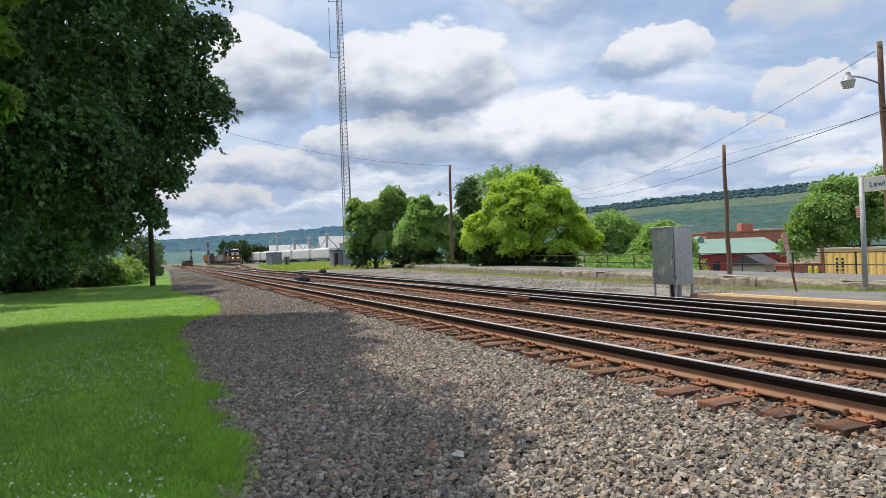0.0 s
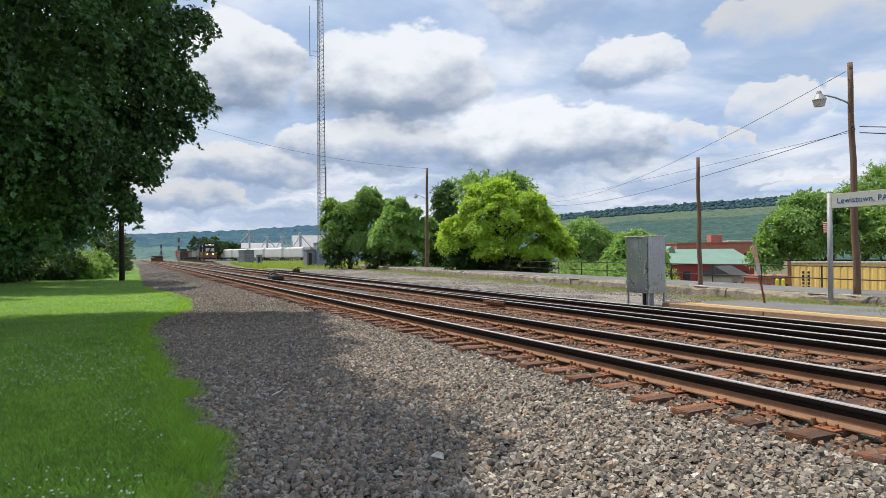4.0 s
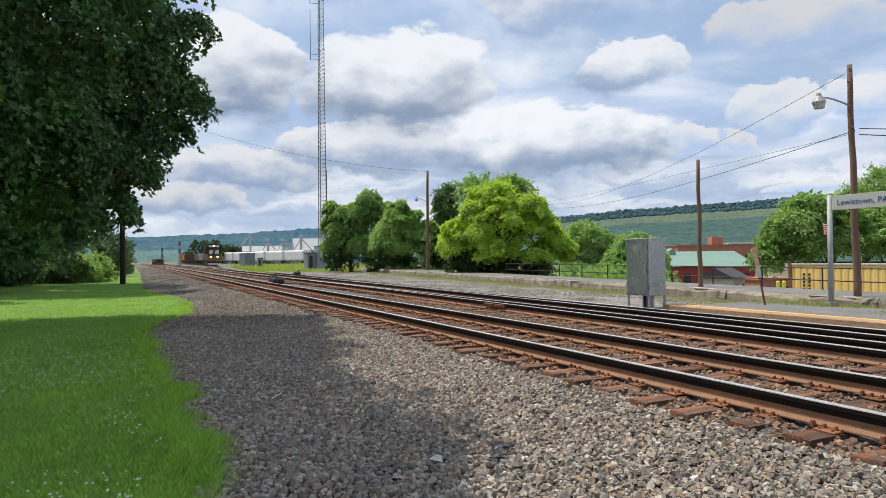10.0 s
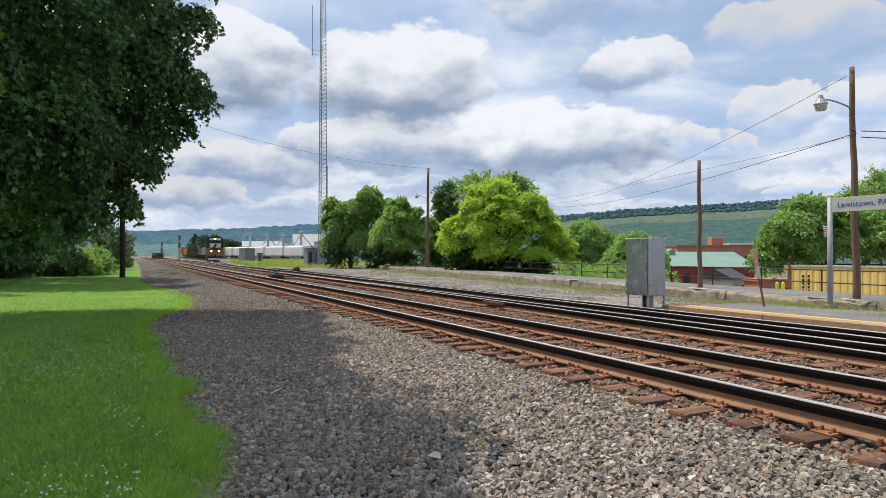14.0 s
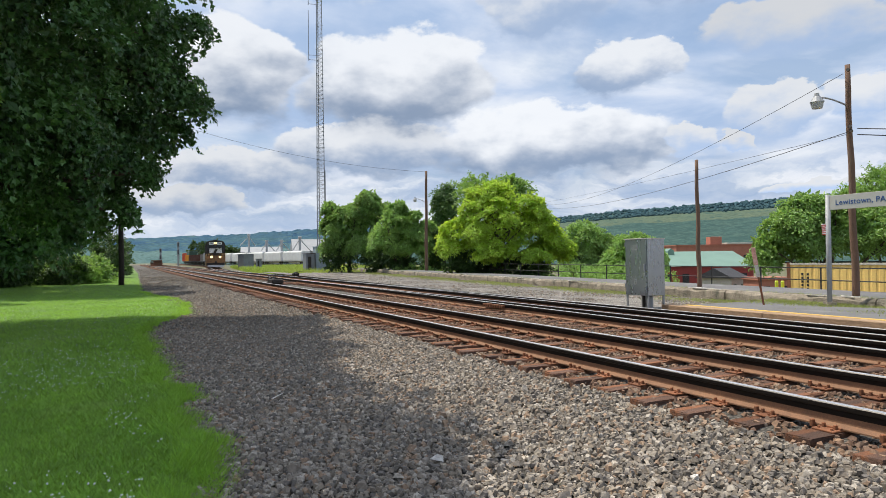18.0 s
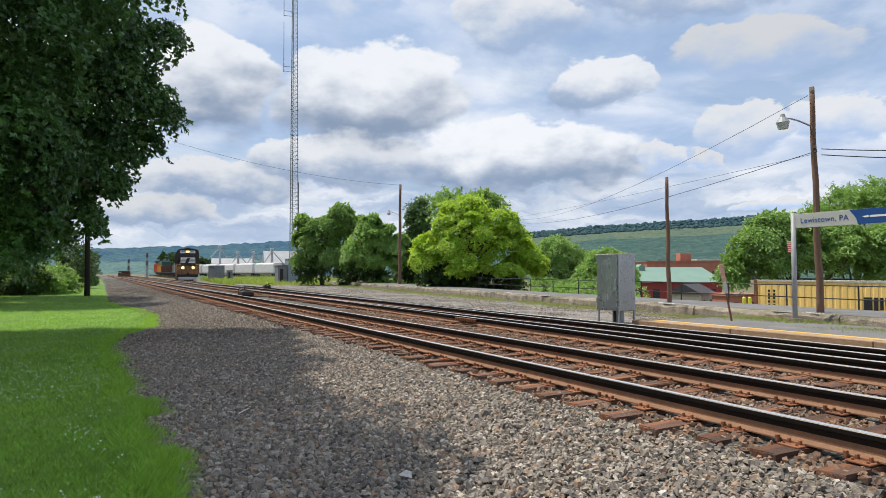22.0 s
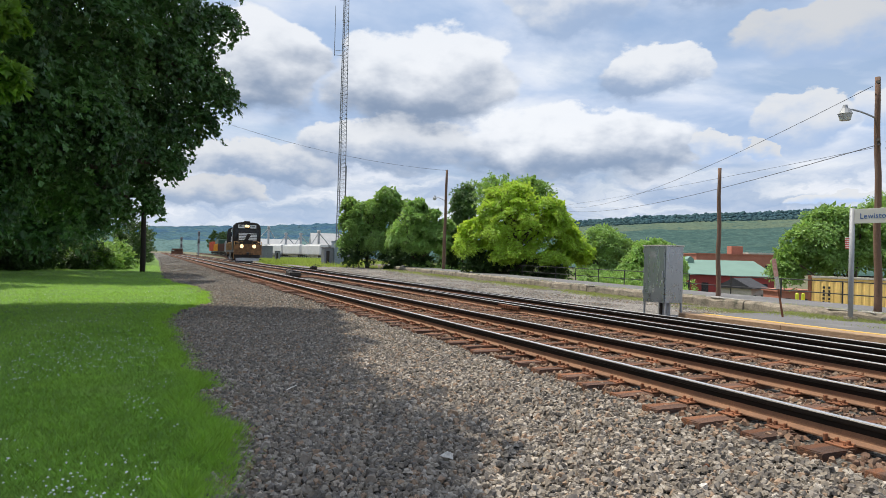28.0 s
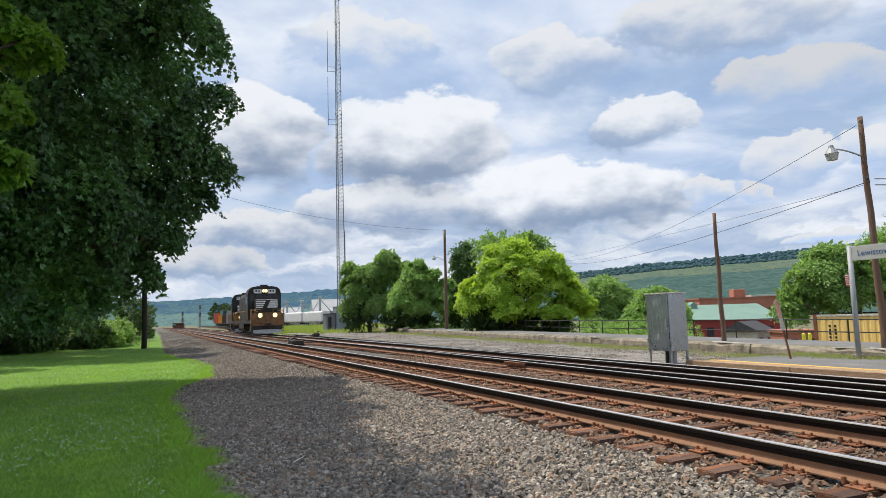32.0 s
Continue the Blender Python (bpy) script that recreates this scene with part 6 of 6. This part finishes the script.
def bogie(parent, y, axles, wheels):
    bm = bmesh.new()
    half = (axles - 1) * 0.85 + 0.5
    for s in (-1, 1):
        box(bm, s * 1.05 - 0.09, s * 1.05 + 0.09, y - half, y + half, 0.45, 0.82, 0.03)
        for k in range(axles):
            yy = y + (k - (axles - 1) / 2) * 1.7
            box(bm, s * 1.05 - 0.14, s * 1.05 + 0.14, yy - 0.2, yy + 0.2, 0.32, 0.68, 0.03)
    box(bm, -1.05, 1.05, y - 0.25, y + 0.25, 0.62, 0.8)
    b = part("bogie", bm, M_DARKSTEEL, parent)
    for k in range(axles):
        yy = y + (k - (axles - 1) / 2) * 1.7
        bm = bmesh.new()
        for s in (-1, 1):
            rod(bm, (s * 0.72 - 0.06, 0, 0), (s * 0.72 + 0.06, 0, 0), 0.5, 0.5, 18)
            box(bm, s * 0.80 - 0.01, s * 0.80 + 0.01, -0.4, 0.4, -0.06, 0.06)
        rod(bm, (-0.8, 0, 0), (0.8, 0, 0), 0.09, 0.09, 8)
        w = part("wheelset", bm, M_DARKSTEEL, parent)
        w.location = (0, yy, 0.5)
        wheels.append(w)


def locomotive(label):
    """Front at y = 0, facing -y; z from the rail top."""
    t = thing("locomotive", pose(0, 0, 0), label, "locomotive", "locomotives")
    wheels = []
    bm = bmesh.new()
    box(bm, -1.5, 1.5, 0.7, 17.6, 1.05, 1.38, 0.03)
    part("underframe", bm, M_LOCO, t)
    bm = bmesh.new()
    prism(bm, [(-1.5, 0.85), (1.5, 0.85), (1.5, 1.9), (1.2, 2.05), (-1.2, 2.05), (-1.5, 1.9)], 0.55, 0.7)
    part("pilot_plate", bm, M_LOCODIRTGLOW, t, "rust-stained end plate with headlight glow in its colour")
    bm = bmesh.new()
    prism(bm, [(-1.3, 0.45), (1.3, 0.45), (1.4, 0.85), (-1.4, 0.85)], 0.58, 0.7)
    part("lower_pilot", bm, M_DARKSTEEL, t)
    bm = bmesh.new()
    vs = [bm.verts.new(p) for p in ((-1.3, 0.62, 0.5), (1.3, 0.62, 0.5), (1.25, 0.45, 0.14), (0, 0.2, 0.12), (-1.25, 0.45, 0.14), (-1.25, 0.75, 0.14), (1.25, 0.75, 0.14), (-1.3, 0.75, 0.5), (1.3, 0.75, 0.5), (0, 0.55, 0.5))]
    for f in ((0, 9, 3, 4), (9, 1, 2, 3), (4, 3, 2, 6, 5), (7, 8, 6, 5), (0, 4, 5, 7), (1, 8, 6, 2), (0, 7, 8, 1, 9)):
        bm.faces.new([vs[i] for i in f])
    bmesh.ops.recalc_face_normals(bm, faces=bm.faces[:])
    part("snow_plough", bm, M_GREYCAR, t, "dusty grey snow plough")
    bm = bmesh.new()
    rod(bm, (0, 0.7, 0.95), (0, 0.1, 0.95), 0.12, 0.12, 8)
    box(bm, -0.16, 0.16, 0.0, 0.22, 0.8, 1.12, 0.03)
    part("coupler", bm, M_DARKSTEEL, t)
    for x in (-0.55, -0.3, 0.3, 0.55):
        bm = bmesh.new()
        for k in range(5):
            a0, a1 = k / 5, (k + 1) / 5
            rod(bm, (x, 0.55 - 0.25 * math.sin(a0 * 3.14), 1.05 - 0.5 * a0), (x, 0.55 - 0.25 * math.sin(a1 * 3.14), 1.05 - 0.5 * a1), 0.025, 0.025, 6)
        part("air_hose", bm, M_DARKSTEEL, t)
    bm = bmesh.new()
    prism(bm, [(-1.0, 1.38), (1.0, 1.38), (1.0, 3.22), (0.86, 3.34), (-0.86, 3.34), (-1.0, 3.22)], 1.0, 2.6)
    nose = part("short_hood", bm, M_LOCO, t)
    for z0 in (2.50, 2.68, 2.86, 3.04):
        lean = (z0 - 2.5) * 0.45
        for x0, x1 in ((-0.98, -0.36 + lean), (0.06 + lean, 0.98)):
            bm = bmesh.new()
            box(bm, x0, x1, 0.980, 0.996, z0, z0 + 0.115)
            part("white_stripe", bm, M_WHITE, nose, "white nose stripe")
    bm = bmesh.new()
    box(bm, -0.98, 0.98, 0.980, 0.996, 3.23, 3.28)
    part("white_stripe", bm, M_WHITE, nose, "white nose stripe")
    bm = bmesh.new()
    prism(bm, [(-0.20, 2.46), (0.02, 2.60), (0.10, 2.82), (0.26, 3.02), (0.20, 3.14), (0.0, 2.98), (-0.10, 2.72), (-0.24, 2.58)], 0.970, 0.979)
    part("nose_mark", bm, M_LOCO, nose, "black slanted mark between the stripes")
    for s in (-1, 1):
        bm = bmesh.new()
        rod(bm, (s * 0.55, 0.92, 1.42), (s * 0.55, 0.92, 2.35), 0.02, 0.02, 6)
        rod(bm, (s * 0.55, 0.92, 2.35), (s * 1.2, 0.75, 2.35), 0.02, 0.02, 6)
        rod(bm, (s * 1.2, 0.75, 1.9), (s * 1.2, 0.75, 2.35), 0.02, 0.02, 6)
        part("handrail", bm, M_TANRAIL, t, "dusty tan handrail")
    bm = bmesh.new()
    prism(bm, [(-1.55, 1.38), (1.55, 1.38), (1.55, 3.9), (1.45, 4.25), (1.2, 4.5), (0.7, 4.6), (-0.7, 4.6), (-1.2, 4.5), (-1.45, 4.25), (-1.55, 3.9)], 2.6, 4.6)
    cab = part("cab", bm, M_LOCO, t)
    for x0, x1 in ((-1.35, -0.9), (-0.8, -0.05), (0.05, 0.8), (0.9, 1.35)):
        bm = bmesh.new()
        box(bm, x0, x1, 2.58, 2.597, 3.40 if abs(x0 + x1) < 1.2 else 2.75, 3.82, 0.004)
        part("windscreen", bm, M_DARKWIN, cab, "dark windscreen pane")
    for x0, x1 in ((-1.02, -0.28), (0.28, 1.02)):
        bm = bmesh.new()
        box(bm, x0, x1, 2.50, 2.597, 3.90, 4.28, 0.02)
        nb = part("number_board", bm, M_WHITE, cab, "white number board")
        for i in range(4):
            bm = bmesh.new()
            xx = x0 + 0.08 + i * 0.14
            box(bm, xx, xx + 0.09, 2.49, 2.498, 4.05, 4.23)
            part("figure_bar", bm, M_DARKWIN, nb)
    for x in (-0.11, 0.11):
        bm = bmesh.new()
        rod(bm, (x, 2.42, 4.14), (x, 2.40, 4.14), 0.15, 0.15, 14)
        part("headlight", bm, M_HEADLIGHT, cab, "lit headlight")
    bm = bmesh.new()
    box(bm, -0.26, 0.26, 2.43, 2.6, 3.96, 4.32, 0.02)
    part("headlight_housing", bm, M_LOCO, cab)
    for x in (-0.68, 0.68):
        bm = bmesh.new()
        rod(bm, (x, 0.50, 1.80), (x, 0.48, 1.80), 0.21, 0.21, 16)
        part("ditch_light", bm, M_HEADLIGHT, t, "lit ditch light")
        bm = bmesh.new()
        rod(bm, (x, 0.56, 1.80), (x, 0.505, 1.80), 0.25, 0.25, 14)
        part("light_housing", bm, M_LOCO, t)
    for s in (-1, 1):
        bm = bmesh.new()
        rod(bm, (s * 1.45, 0.6, 1.2), (s * 1.45, 0.6, 2.35), 0.03, 0.03, 6)
        rod(bm, (s * 1.45, 0.6, 2.35), (s * 0.9, 0.6, 2.15), 0.03, 0.03, 6)
        rod(bm, (s * 1.5, 0.75, 0.3), (s * 1.5, 0.75, 2.35), 0.03, 0.03, 6)
        part("handrail", bm, M_TANRAIL, t, "dusty tan grab rail")
        for k in range(4):
            bm = bmesh.new()
            box(bm, s * 1.25 - 0.24, s * 1.25 + 0.24, 0.72, 1.05, 0.32 + k * 0.26, 0.36 + k * 0.26)
            part("step", bm, M_LOCO, t)
        bm = bmesh.new()
        rod(bm, (s * 1.5, 4.8, 2.3), (s * 1.5, 17.2, 2.3), 0.025, 0.025, 6)
        for k in range(9):
            rod(bm, (s * 1.5, 4.8 + k * 1.55, 1.35), (s * 1.5, 4.8 + k * 1.55, 2.3), 0.022, 0.022, 5)
        part("handrail", bm, M_TANRAIL, t, "dusty tan walkway handrail")
        for y0 in (3.0, 3.75):
            bm = bmesh.new()
            box(bm, s * 1.56 - 0.012, s * 1.56 + 0.012, y0, y0 + 0.6, 2.95, 3.6)
            part("side_window", bm, M_DARKWIN, cab)
    bm = bmesh.new()
    prism(bm, [(-0.95, 1.38), (0.95, 1.38), (0.95, 3.85), (0.75, 4.25), (-0.75, 4.25), (-0.95, 3.85)], 4.6, 17.0)
    hood = part("long_hood", bm, M_LOCO, t)
    for k in range(7):
        for s in (-1, 1):
            bm = bmesh.new()
            box(bm, s * 0.955 - 0.01, s * 0.955 + 0.01, 5.0 + k * 1.7, 6.4 + k * 1.7, 1.6, 3.4)
            part("hood_door", bm, M_LOCO, hood)
    for y in (8.0, 12.4, 14.6):
        bm = bmesh.new()
        rod(bm, (0, y, 4.22), (0, y, 4.48), 0.6, 0.6, 14)
        part("roof_fan", bm, M_DARKSTEEL, hood)
    bm = bmesh.new()
    box(bm, -0.35, 0.35, 3.0, 3.4, 4.6, 4.76, 0.03)
    part("horn", bm, M_DARKSTEEL, cab)
    bm = bmesh.new()
    prism(bm, [(-1.35, 0.3), (1.35, 0.3), (1.5, 0.6), (1.5, 1.05), (-1.5, 1.05), (-1.5, 0.6)], 6.8, 11.2)
    part("fuel_tank", bm, M_LOCO, t)
    bogie(t, 3.6, 2, wheels)
    bogie(t, 14.4, 2, wheels)
    return t, wheels


def gondola(label, material, length=16.0, height=2.6, load=None):
    t = thing("gondola_wagon", pose(0, 0, 0), label, "railway wagon", "train wagons")
    for s in (-1, 1):
        bm = bmesh.new()
        box(bm, s * 1.5 - 0.06, s * 1.5 + 0.06, 0.3, length - 0.3, 1.1, height, 0.01)
        n = int(length / 1.3)
        for k in range(n + 1):
            yy = 0.4 + k * (length - 0.8) / n
            box(bm, s * 1.6 - 0.06, s * 1.6 + 0.06, yy - 0.07, yy + 0.07, 1.1, height)
        part("side_wall", bm, material, t)
    for y0 in (0.3, length - 0.42):
        bm = bmesh.new()
        box(bm, -1.5, 1.5, y0, y0 + 0.12, 1.1, height)
        part("end_wall", bm, material, t)
    bm = bmesh.new()
    box(bm, -1.45, 1.45, 0.1, length - 0.1, 0.95, 1.15)
    part("floor_frame", bm, M_DARKSTEEL, t)
    if load:
        bm = bmesh.new()
        box(bm, -1.3, 1.3, length * 0.1, length * 0.9, 1.15, height + load[1], 0.1)
        part("load", bm, load[0], t)
    ws = []
    bogie(t, 2.4, 2, ws)
    bogie(t, length - 2.4, 2, ws)
    return t


loco, lead_wheels = locomotive("black diesel locomotive with white nose stripes and lit headlights")
loco2 = copy_thing(loco, pose(0, 0, 0))
tagged(loco2, "second black diesel locomotive coupled behind the first")
CONSIST = [(loco, 18.0), (loco2, 18.0),
           (gondola("pale grey gondola wagon", M_GREYCAR, height=2.9), 16.4),
           (gondola("weathered grey-brown steel gondola wagon", M_GREYBROWN, height=2.8), 16.4),
           (gondola("rusty brown gondola wagon", M_BROWNCAR, height=2.9), 16.4),
           (gondola("rusty brown gondola wagon", M_BROWNCAR, height=2.9), 16.4),
           (gondola("brown gondola wagon with high sides", M_BROWNCAR, height=3.1), 16.4),
           (gondola("low wagon with yellow and dark green loads", M_YELLOWCAR, height=3.2, load=(M_GREENCAR, 1.3)), 18.4),
           (gondola("orange-red wagon at the tail of the train", M_REDCAR, height=4.0), 18.4)]


def on_lead(y_front, length):
    """The pose of a vehicle whose front stands at that y on the lead."""
    ya, yb = y_front + 3.0, y_front + length - 3.0
    xa, xb = lead_x(ya), lead_x(yb)
    a = math.atan2(xb - xa, yb - ya)
    return pose(xa - math.sin(a) * 3.0, ya - math.cos(a) * 3.0, 0, 0, 0, -math.degrees(a))


def motions():
    times = [0.8 * i for i in range(41)]
    off = 0.0
    for ob, length in CONSIST:
        walk(ob, [(t, on_lead(train_front(t) + off, length)) for t in times])
        off += length + 0.5
    fine = [i / 6 for i in range(193)]
    for w in lead_wheels:
        x, y, z = w.location
        walk(w, [(t, pose(x, y, z, math.degrees((train_front(0) - train_front(t)) / 0.5))) for t in fine])

# ---- loose stones, grass ----
STONE_V = np.array([(-1, -1, -1), (1, -1, -1), (1, 1, -1), (-1, 1, -1), (-1, -1, 1), (1, -1, 1), (1, 1, 1), (-1, 1, 1)], float) * 0.5
STONE_F = np.array([(4, 5, 6, 7), (0, 1, 5, 4), (1, 2, 6, 5), (2, 3, 7, 6), (3, 0, 4, 7)])


def stones(rng, pts, size):
    """Angular crushed stones: arrays of places and faces."""
    n = len(pts)
    v = STONE_V[None] * (0.55 + 0.75 * rng.random((n, 8, 3)))
    top = v[:, 4:, :2] * (0.35 + 0.5 * rng.random((n, 4, 1)))
    v[:, 4:, :2] = top
    v *= (size * (0.6 + 0.8 * rng.random(n)))[:, None, None] * np.stack([np.ones(n), 0.6 + 0.35 * rng.random(n), 0.45 + 0.3 * rng.random(n)], 1)[:, None, :]
    a = rng.random((n, 3)) * [0.9, 0.9, 6.28] - [0.45, 0.45, 0]
    c, s = np.cos(a), np.sin(a)
    R = np.zeros((n, 3, 3))
    R[:, 0, 0], R[:, 0, 1], R[:, 1, 0], R[:, 1, 1], R[:, 2, 2] = c[:, 2], -s[:, 2], s[:, 2], c[:, 2], 1
    T = np.zeros((n, 3, 3))
    T[:, 0, 0], T[:, 1, 1], T[:, 1, 2], T[:, 2, 1], T[:, 2, 2] = 1, c[:, 0], -s[:, 0], s[:, 0], c[:, 0]
    U = np.zeros((n, 3, 3))
    U[:, 1, 1], U[:, 0, 0], U[:, 0, 2], U[:, 2, 0], U[:, 2, 2] = 1, c[:, 1], s[:, 1], -s[:, 1], c[:, 1]
    v = np.einsum("nij,nkj->nki", R @ T @ U, v) + np.asarray(pts)[:, None, :]
    f = (STONE_F[None] + (np.arange(n) * 8)[:, None, None]).reshape(-1, 4)
    return v.reshape(-1, 3), f


def scatter(rng, x0, x1, y0, y1, density, keep):
    n = int((x1 - x0) * (y1 - y0) * density)
    p = np.stack([x0 + (x1 - x0) * rng.random(n), y0 + (y1 - y0) * rng.random(n)], 1)
    return [(x, y, bed_z(x, y) + 0.004 + 0.03 * rng.random()) for x, y in p if keep(x, y)]


rng = np.random.default_rng(77)
sh = scatter(rng, 0.3, 4.65, 2.6, 17, 860, lambda x, y: x > lawn_edge(y) - 0.05)
sh += scatter(rng, 0.3, 4.65, -5.0, 2.6, 170, lambda x, y: x > lawn_edge(y) - 0.05)
sh += scatter(rng, 0.3, 4.65, 17, 34, 260, lambda x, y: x > lawn_edge(y) + 0.05)
sh += scatter(rng, 0.8, 4.65, 34, 75, 70, lambda x, y: x > lawn_edge(y) + 0.05)
sh += scatter(rng, 1.0, 4.65, 75, 150, 22, lambda x, y: x > lawn_edge(y) + 0.05)
v, f = stones(rng, sh, 0.048)
tagged(new("loose_ballast", grid_mesh("loose_ballast", v, f, M_STONE)), "loose grey-brown crushed ballast stones on the shoulder", "ballast", kind="stuff")
crib = scatter(rng, 4.65, 9.2, 1.0, 24, 230, lambda x, y: abs(x - RAIL_A) > 0.09 and abs(x - RAIL_B) > 0.09)
crib += scatter(rng, 9.2, 12.2, 3.0, 24, 60, lambda x, y: min(abs(x - RAIL_D), abs(x - RAIL_F)) > 0.09)
crib = [(x, y, z - 0.006) for x, y, z in crib]
v, f = stones(rng, crib, 0.052)
tagged(new("loose_ballast", grid_mesh("loose_ballast", v, f, M_STONE_RUSTY)), "loose rusty ballast stones between the sleepers", "ballast", kind="stuff")
way = []
for i in range(9000):
    y = 13.5 + 46 * rng.random() ** 1.4
    x = 12.4 + 0.024 * max(0, y - 12) + (kerb_x(y) - 12.4 - 0.024 * max(0, y - 12)) * rng.random()
    if noise.noise((x * 0.6, y * 0.3, 11)) > -0.15:
        way.append((x, y, -0.165))
v, f = stones(rng, way, 0.045)
tagged(new("loose_gravel", grid_mesh("loose_gravel", v, f, M_STONE)), "scattered loose stones on the gravel way", "gravel", kind="stuff")
heap = thing("ballast_stones", pose(0, 0, 0), "single crushed ballast stones lying on the shoulder", "ballast stones")
kinds = []
for i in range(8):
    v, f = stones(rng, [(0, 0, 0)], 0.07)
    kinds.append(grid_mesh("stone", v, f, M_STONE_ONE))
singles = scatter(rng, 0.9, 4.2, 3.4, 8.5, 10.6, lambda x, y: True)[:290]
for i, (x, y, z) in enumerate(singles):
    child("stone", kinds[i % 8], heap, pose(x, y, z + 0.02, rng.random() * 30 - 15, rng.random() * 30 - 15, rng.random() * 360))
for x, y, z, s, m in ((3.92, 3.80, -0.33, 1.0, M_PLATE), (3.58, 3.50, -0.34, 1.1, M_PALECON), (2.23, 4.86, -0.38, 1.2, M_PALECON)):
    v, f = stones(rng, [(0, 0, 0)], 0.06 * s)
    child("stone", grid_mesh("stone", v, f, m), heap, pose(x, y, z, 0, 0, 40))
bm = bmesh.new()
rod(bm, (1.5, 7.85, -0.39), (1.66, 8.05, -0.38), 0.008, 0.005, 6)
part("twig", bm, M_PALECON, heap, "pale dry twig")


def blades(rng, pts, h, w, lean=0.5):
    n = len(pts)
    p = np.asarray(pts, float)
    a = rng.random(n) * 6.28
    hh = h * (0.5 + rng.random(n))
    d = np.stack([np.cos(a), np.sin(a), np.zeros(n)], 1)
    b = rng.random(n) * 6.28
    tip = p + np.stack([np.cos(b) * lean * hh, np.sin(b) * lean * hh, hh], 1)
    v = np.stack([p - d * w, p + d * w, tip], 1).reshape(-1, 3)
    return v, np.arange(n * 3).reshape(-1, 3)


def lawn_z(x, y):
    return -0.425 + 0.03 * noise.noise((x * 0.6, y * 0.6, 4)) - 0.05 * max(0, 1 - (lawn_edge(y) - x) * 4) + 0.012 * max(0, -x - 2)


pts = []
for i in range(150000):
    y = 3.0 * (24.0 ** rng.random())
    x = -0.16 * y - 0.7 + (lawn_edge(y) + 0.16 * y + 0.72) * rng.random() ** 0.85
    pts.append((x, y, lawn_z(x, y)))
for i in range(20000):
    y = -5.0 + 8.0 * rng.random()
    x = lawn_edge(y) - 4.5 * rng.random()
    pts.append((x, y, lawn_z(x, y)))
for i in range(85000):
    y = 3.0 * (3.2 ** rng.random())
    x = -0.16 * y - 0.7 + (lawn_edge(y) + 0.16 * y + 0.72) * rng.random()
    pts.append((x, y, lawn_z(x, y)))
v, f = blades(rng, pts, 0.05, 0.007, 0.9)
tagged(new("grass", grid_mesh("grass", v, f, M_BLADE)), "short mown grass blades of the lawn", "grass", kind="stuff")
pts = []
for i in range(52000):
    y = 3.0 * (13.0 ** rng.random())
    x = lawn_edge(y) + rng.normal() * 0.15 * (0.6 + 0.8 * abs(noise.noise((0.3, y * 1.1, 5)))) - 0.03
    if noise.noise((x * 4.0, y * 2.2, 12)) > -0.18 + 0.3 * (rng.random() - 0.5):
        pts.append((x, y, lawn_z(x, y) - 0.01))
v, f = blades(rng, pts, 0.10, 0.0065, 0.9)
tagged(new("grass_fringe", grid_mesh("grass_fringe", v, f, M_FRINGE)), "longer ragged grass along the gravel edge", "grass", kind="stuff")
pts = []
for i in range(2600):
    y = 4.6 * (6.0 ** rng.random())
    x = -0.16 * y - 0.6 + (lawn_edge(y) + 0.16 * y + 0.2) * rng.random()
    if noise.noise((x * 0.5, y * 0.4, 9)) > -0.25 + 0.4 * rng.random():
        pts.append((x, y, lawn_z(x, y) + 0.07))
v, f = stones(rng, pts, 0.0135)
tagged(new("clover_flowers", grid_mesh("clover_flowers", v, f, M_CLOVER)), "small white clover flowers in the lawn", "flowers", kind="stuff")
base, along, up = [], [], []
for i in range(420):
    y = 3.2 * (5.0 ** rng.random())
    x = lawn_edge(y) - abs(rng.normal()) * 0.35 + 0.08
    for k in range(7):
        a = k * 0.9 + rng.random()
        base.append((x, y, lawn_z(x, y) + 0.012))
        along.append((math.cos(a), math.sin(a), 0.25))
        up.append((-0.5 * math.cos(a), -0.5 * math.sin(a), 1.0))
v, f = leaves(np.array(base), np.array(along), np.array(up), 0.075 * (0.6 + 0.7 * rng.random(len(base))), False)
tagged(new("lawn_weeds", grid_mesh("lawn_weeds", v, f, M_FRINGE)), "broad-leaved weeds in rosettes at the lawn's edge", "weeds", kind="stuff")
# weeds along the kerb and the far grass by the mast
pts = []
for i in range(64000):
    y = 3 + 69 * rng.random() ** 1.3
    x = kerb_x(y) - abs(rng.normal()) * 0.5 * (1 + y / 60) + (0.3 if rng.random() < 0.12 else 0)
    if noise.noise((x * 0.5, y * 0.22, 3)) > -0.12:
        pts.append((x, y, 0.14 if x > kerb_x(y) else -0.05 if y < 12.6 else -0.17))
v, f = blades(rng, pts, 0.055, 0.006, 1.0)
tagged(new("weeds", grid_mesh("weeds", v, f, M_WEED)), "yellowish weeds along the foot of the kerb", "weeds", kind="stuff")
pts = []
for i in range(26000):
    y = 66 + 84 * rng.random()
    x = (15.0 if y < 95 else 15.0 + 0.095 * (y - 95)) + 22 * rng.random() ** 1.2
    pts.append((x, y, -0.42))
v, f = blades(rng, pts, 0.55, 0.05, 0.5)
tagged(new("tall_grass", grid_mesh("tall_grass", v, f, M_TALLGRASS)), "tall light green grass beside the yard", "grass", kind="stuff")

motions()
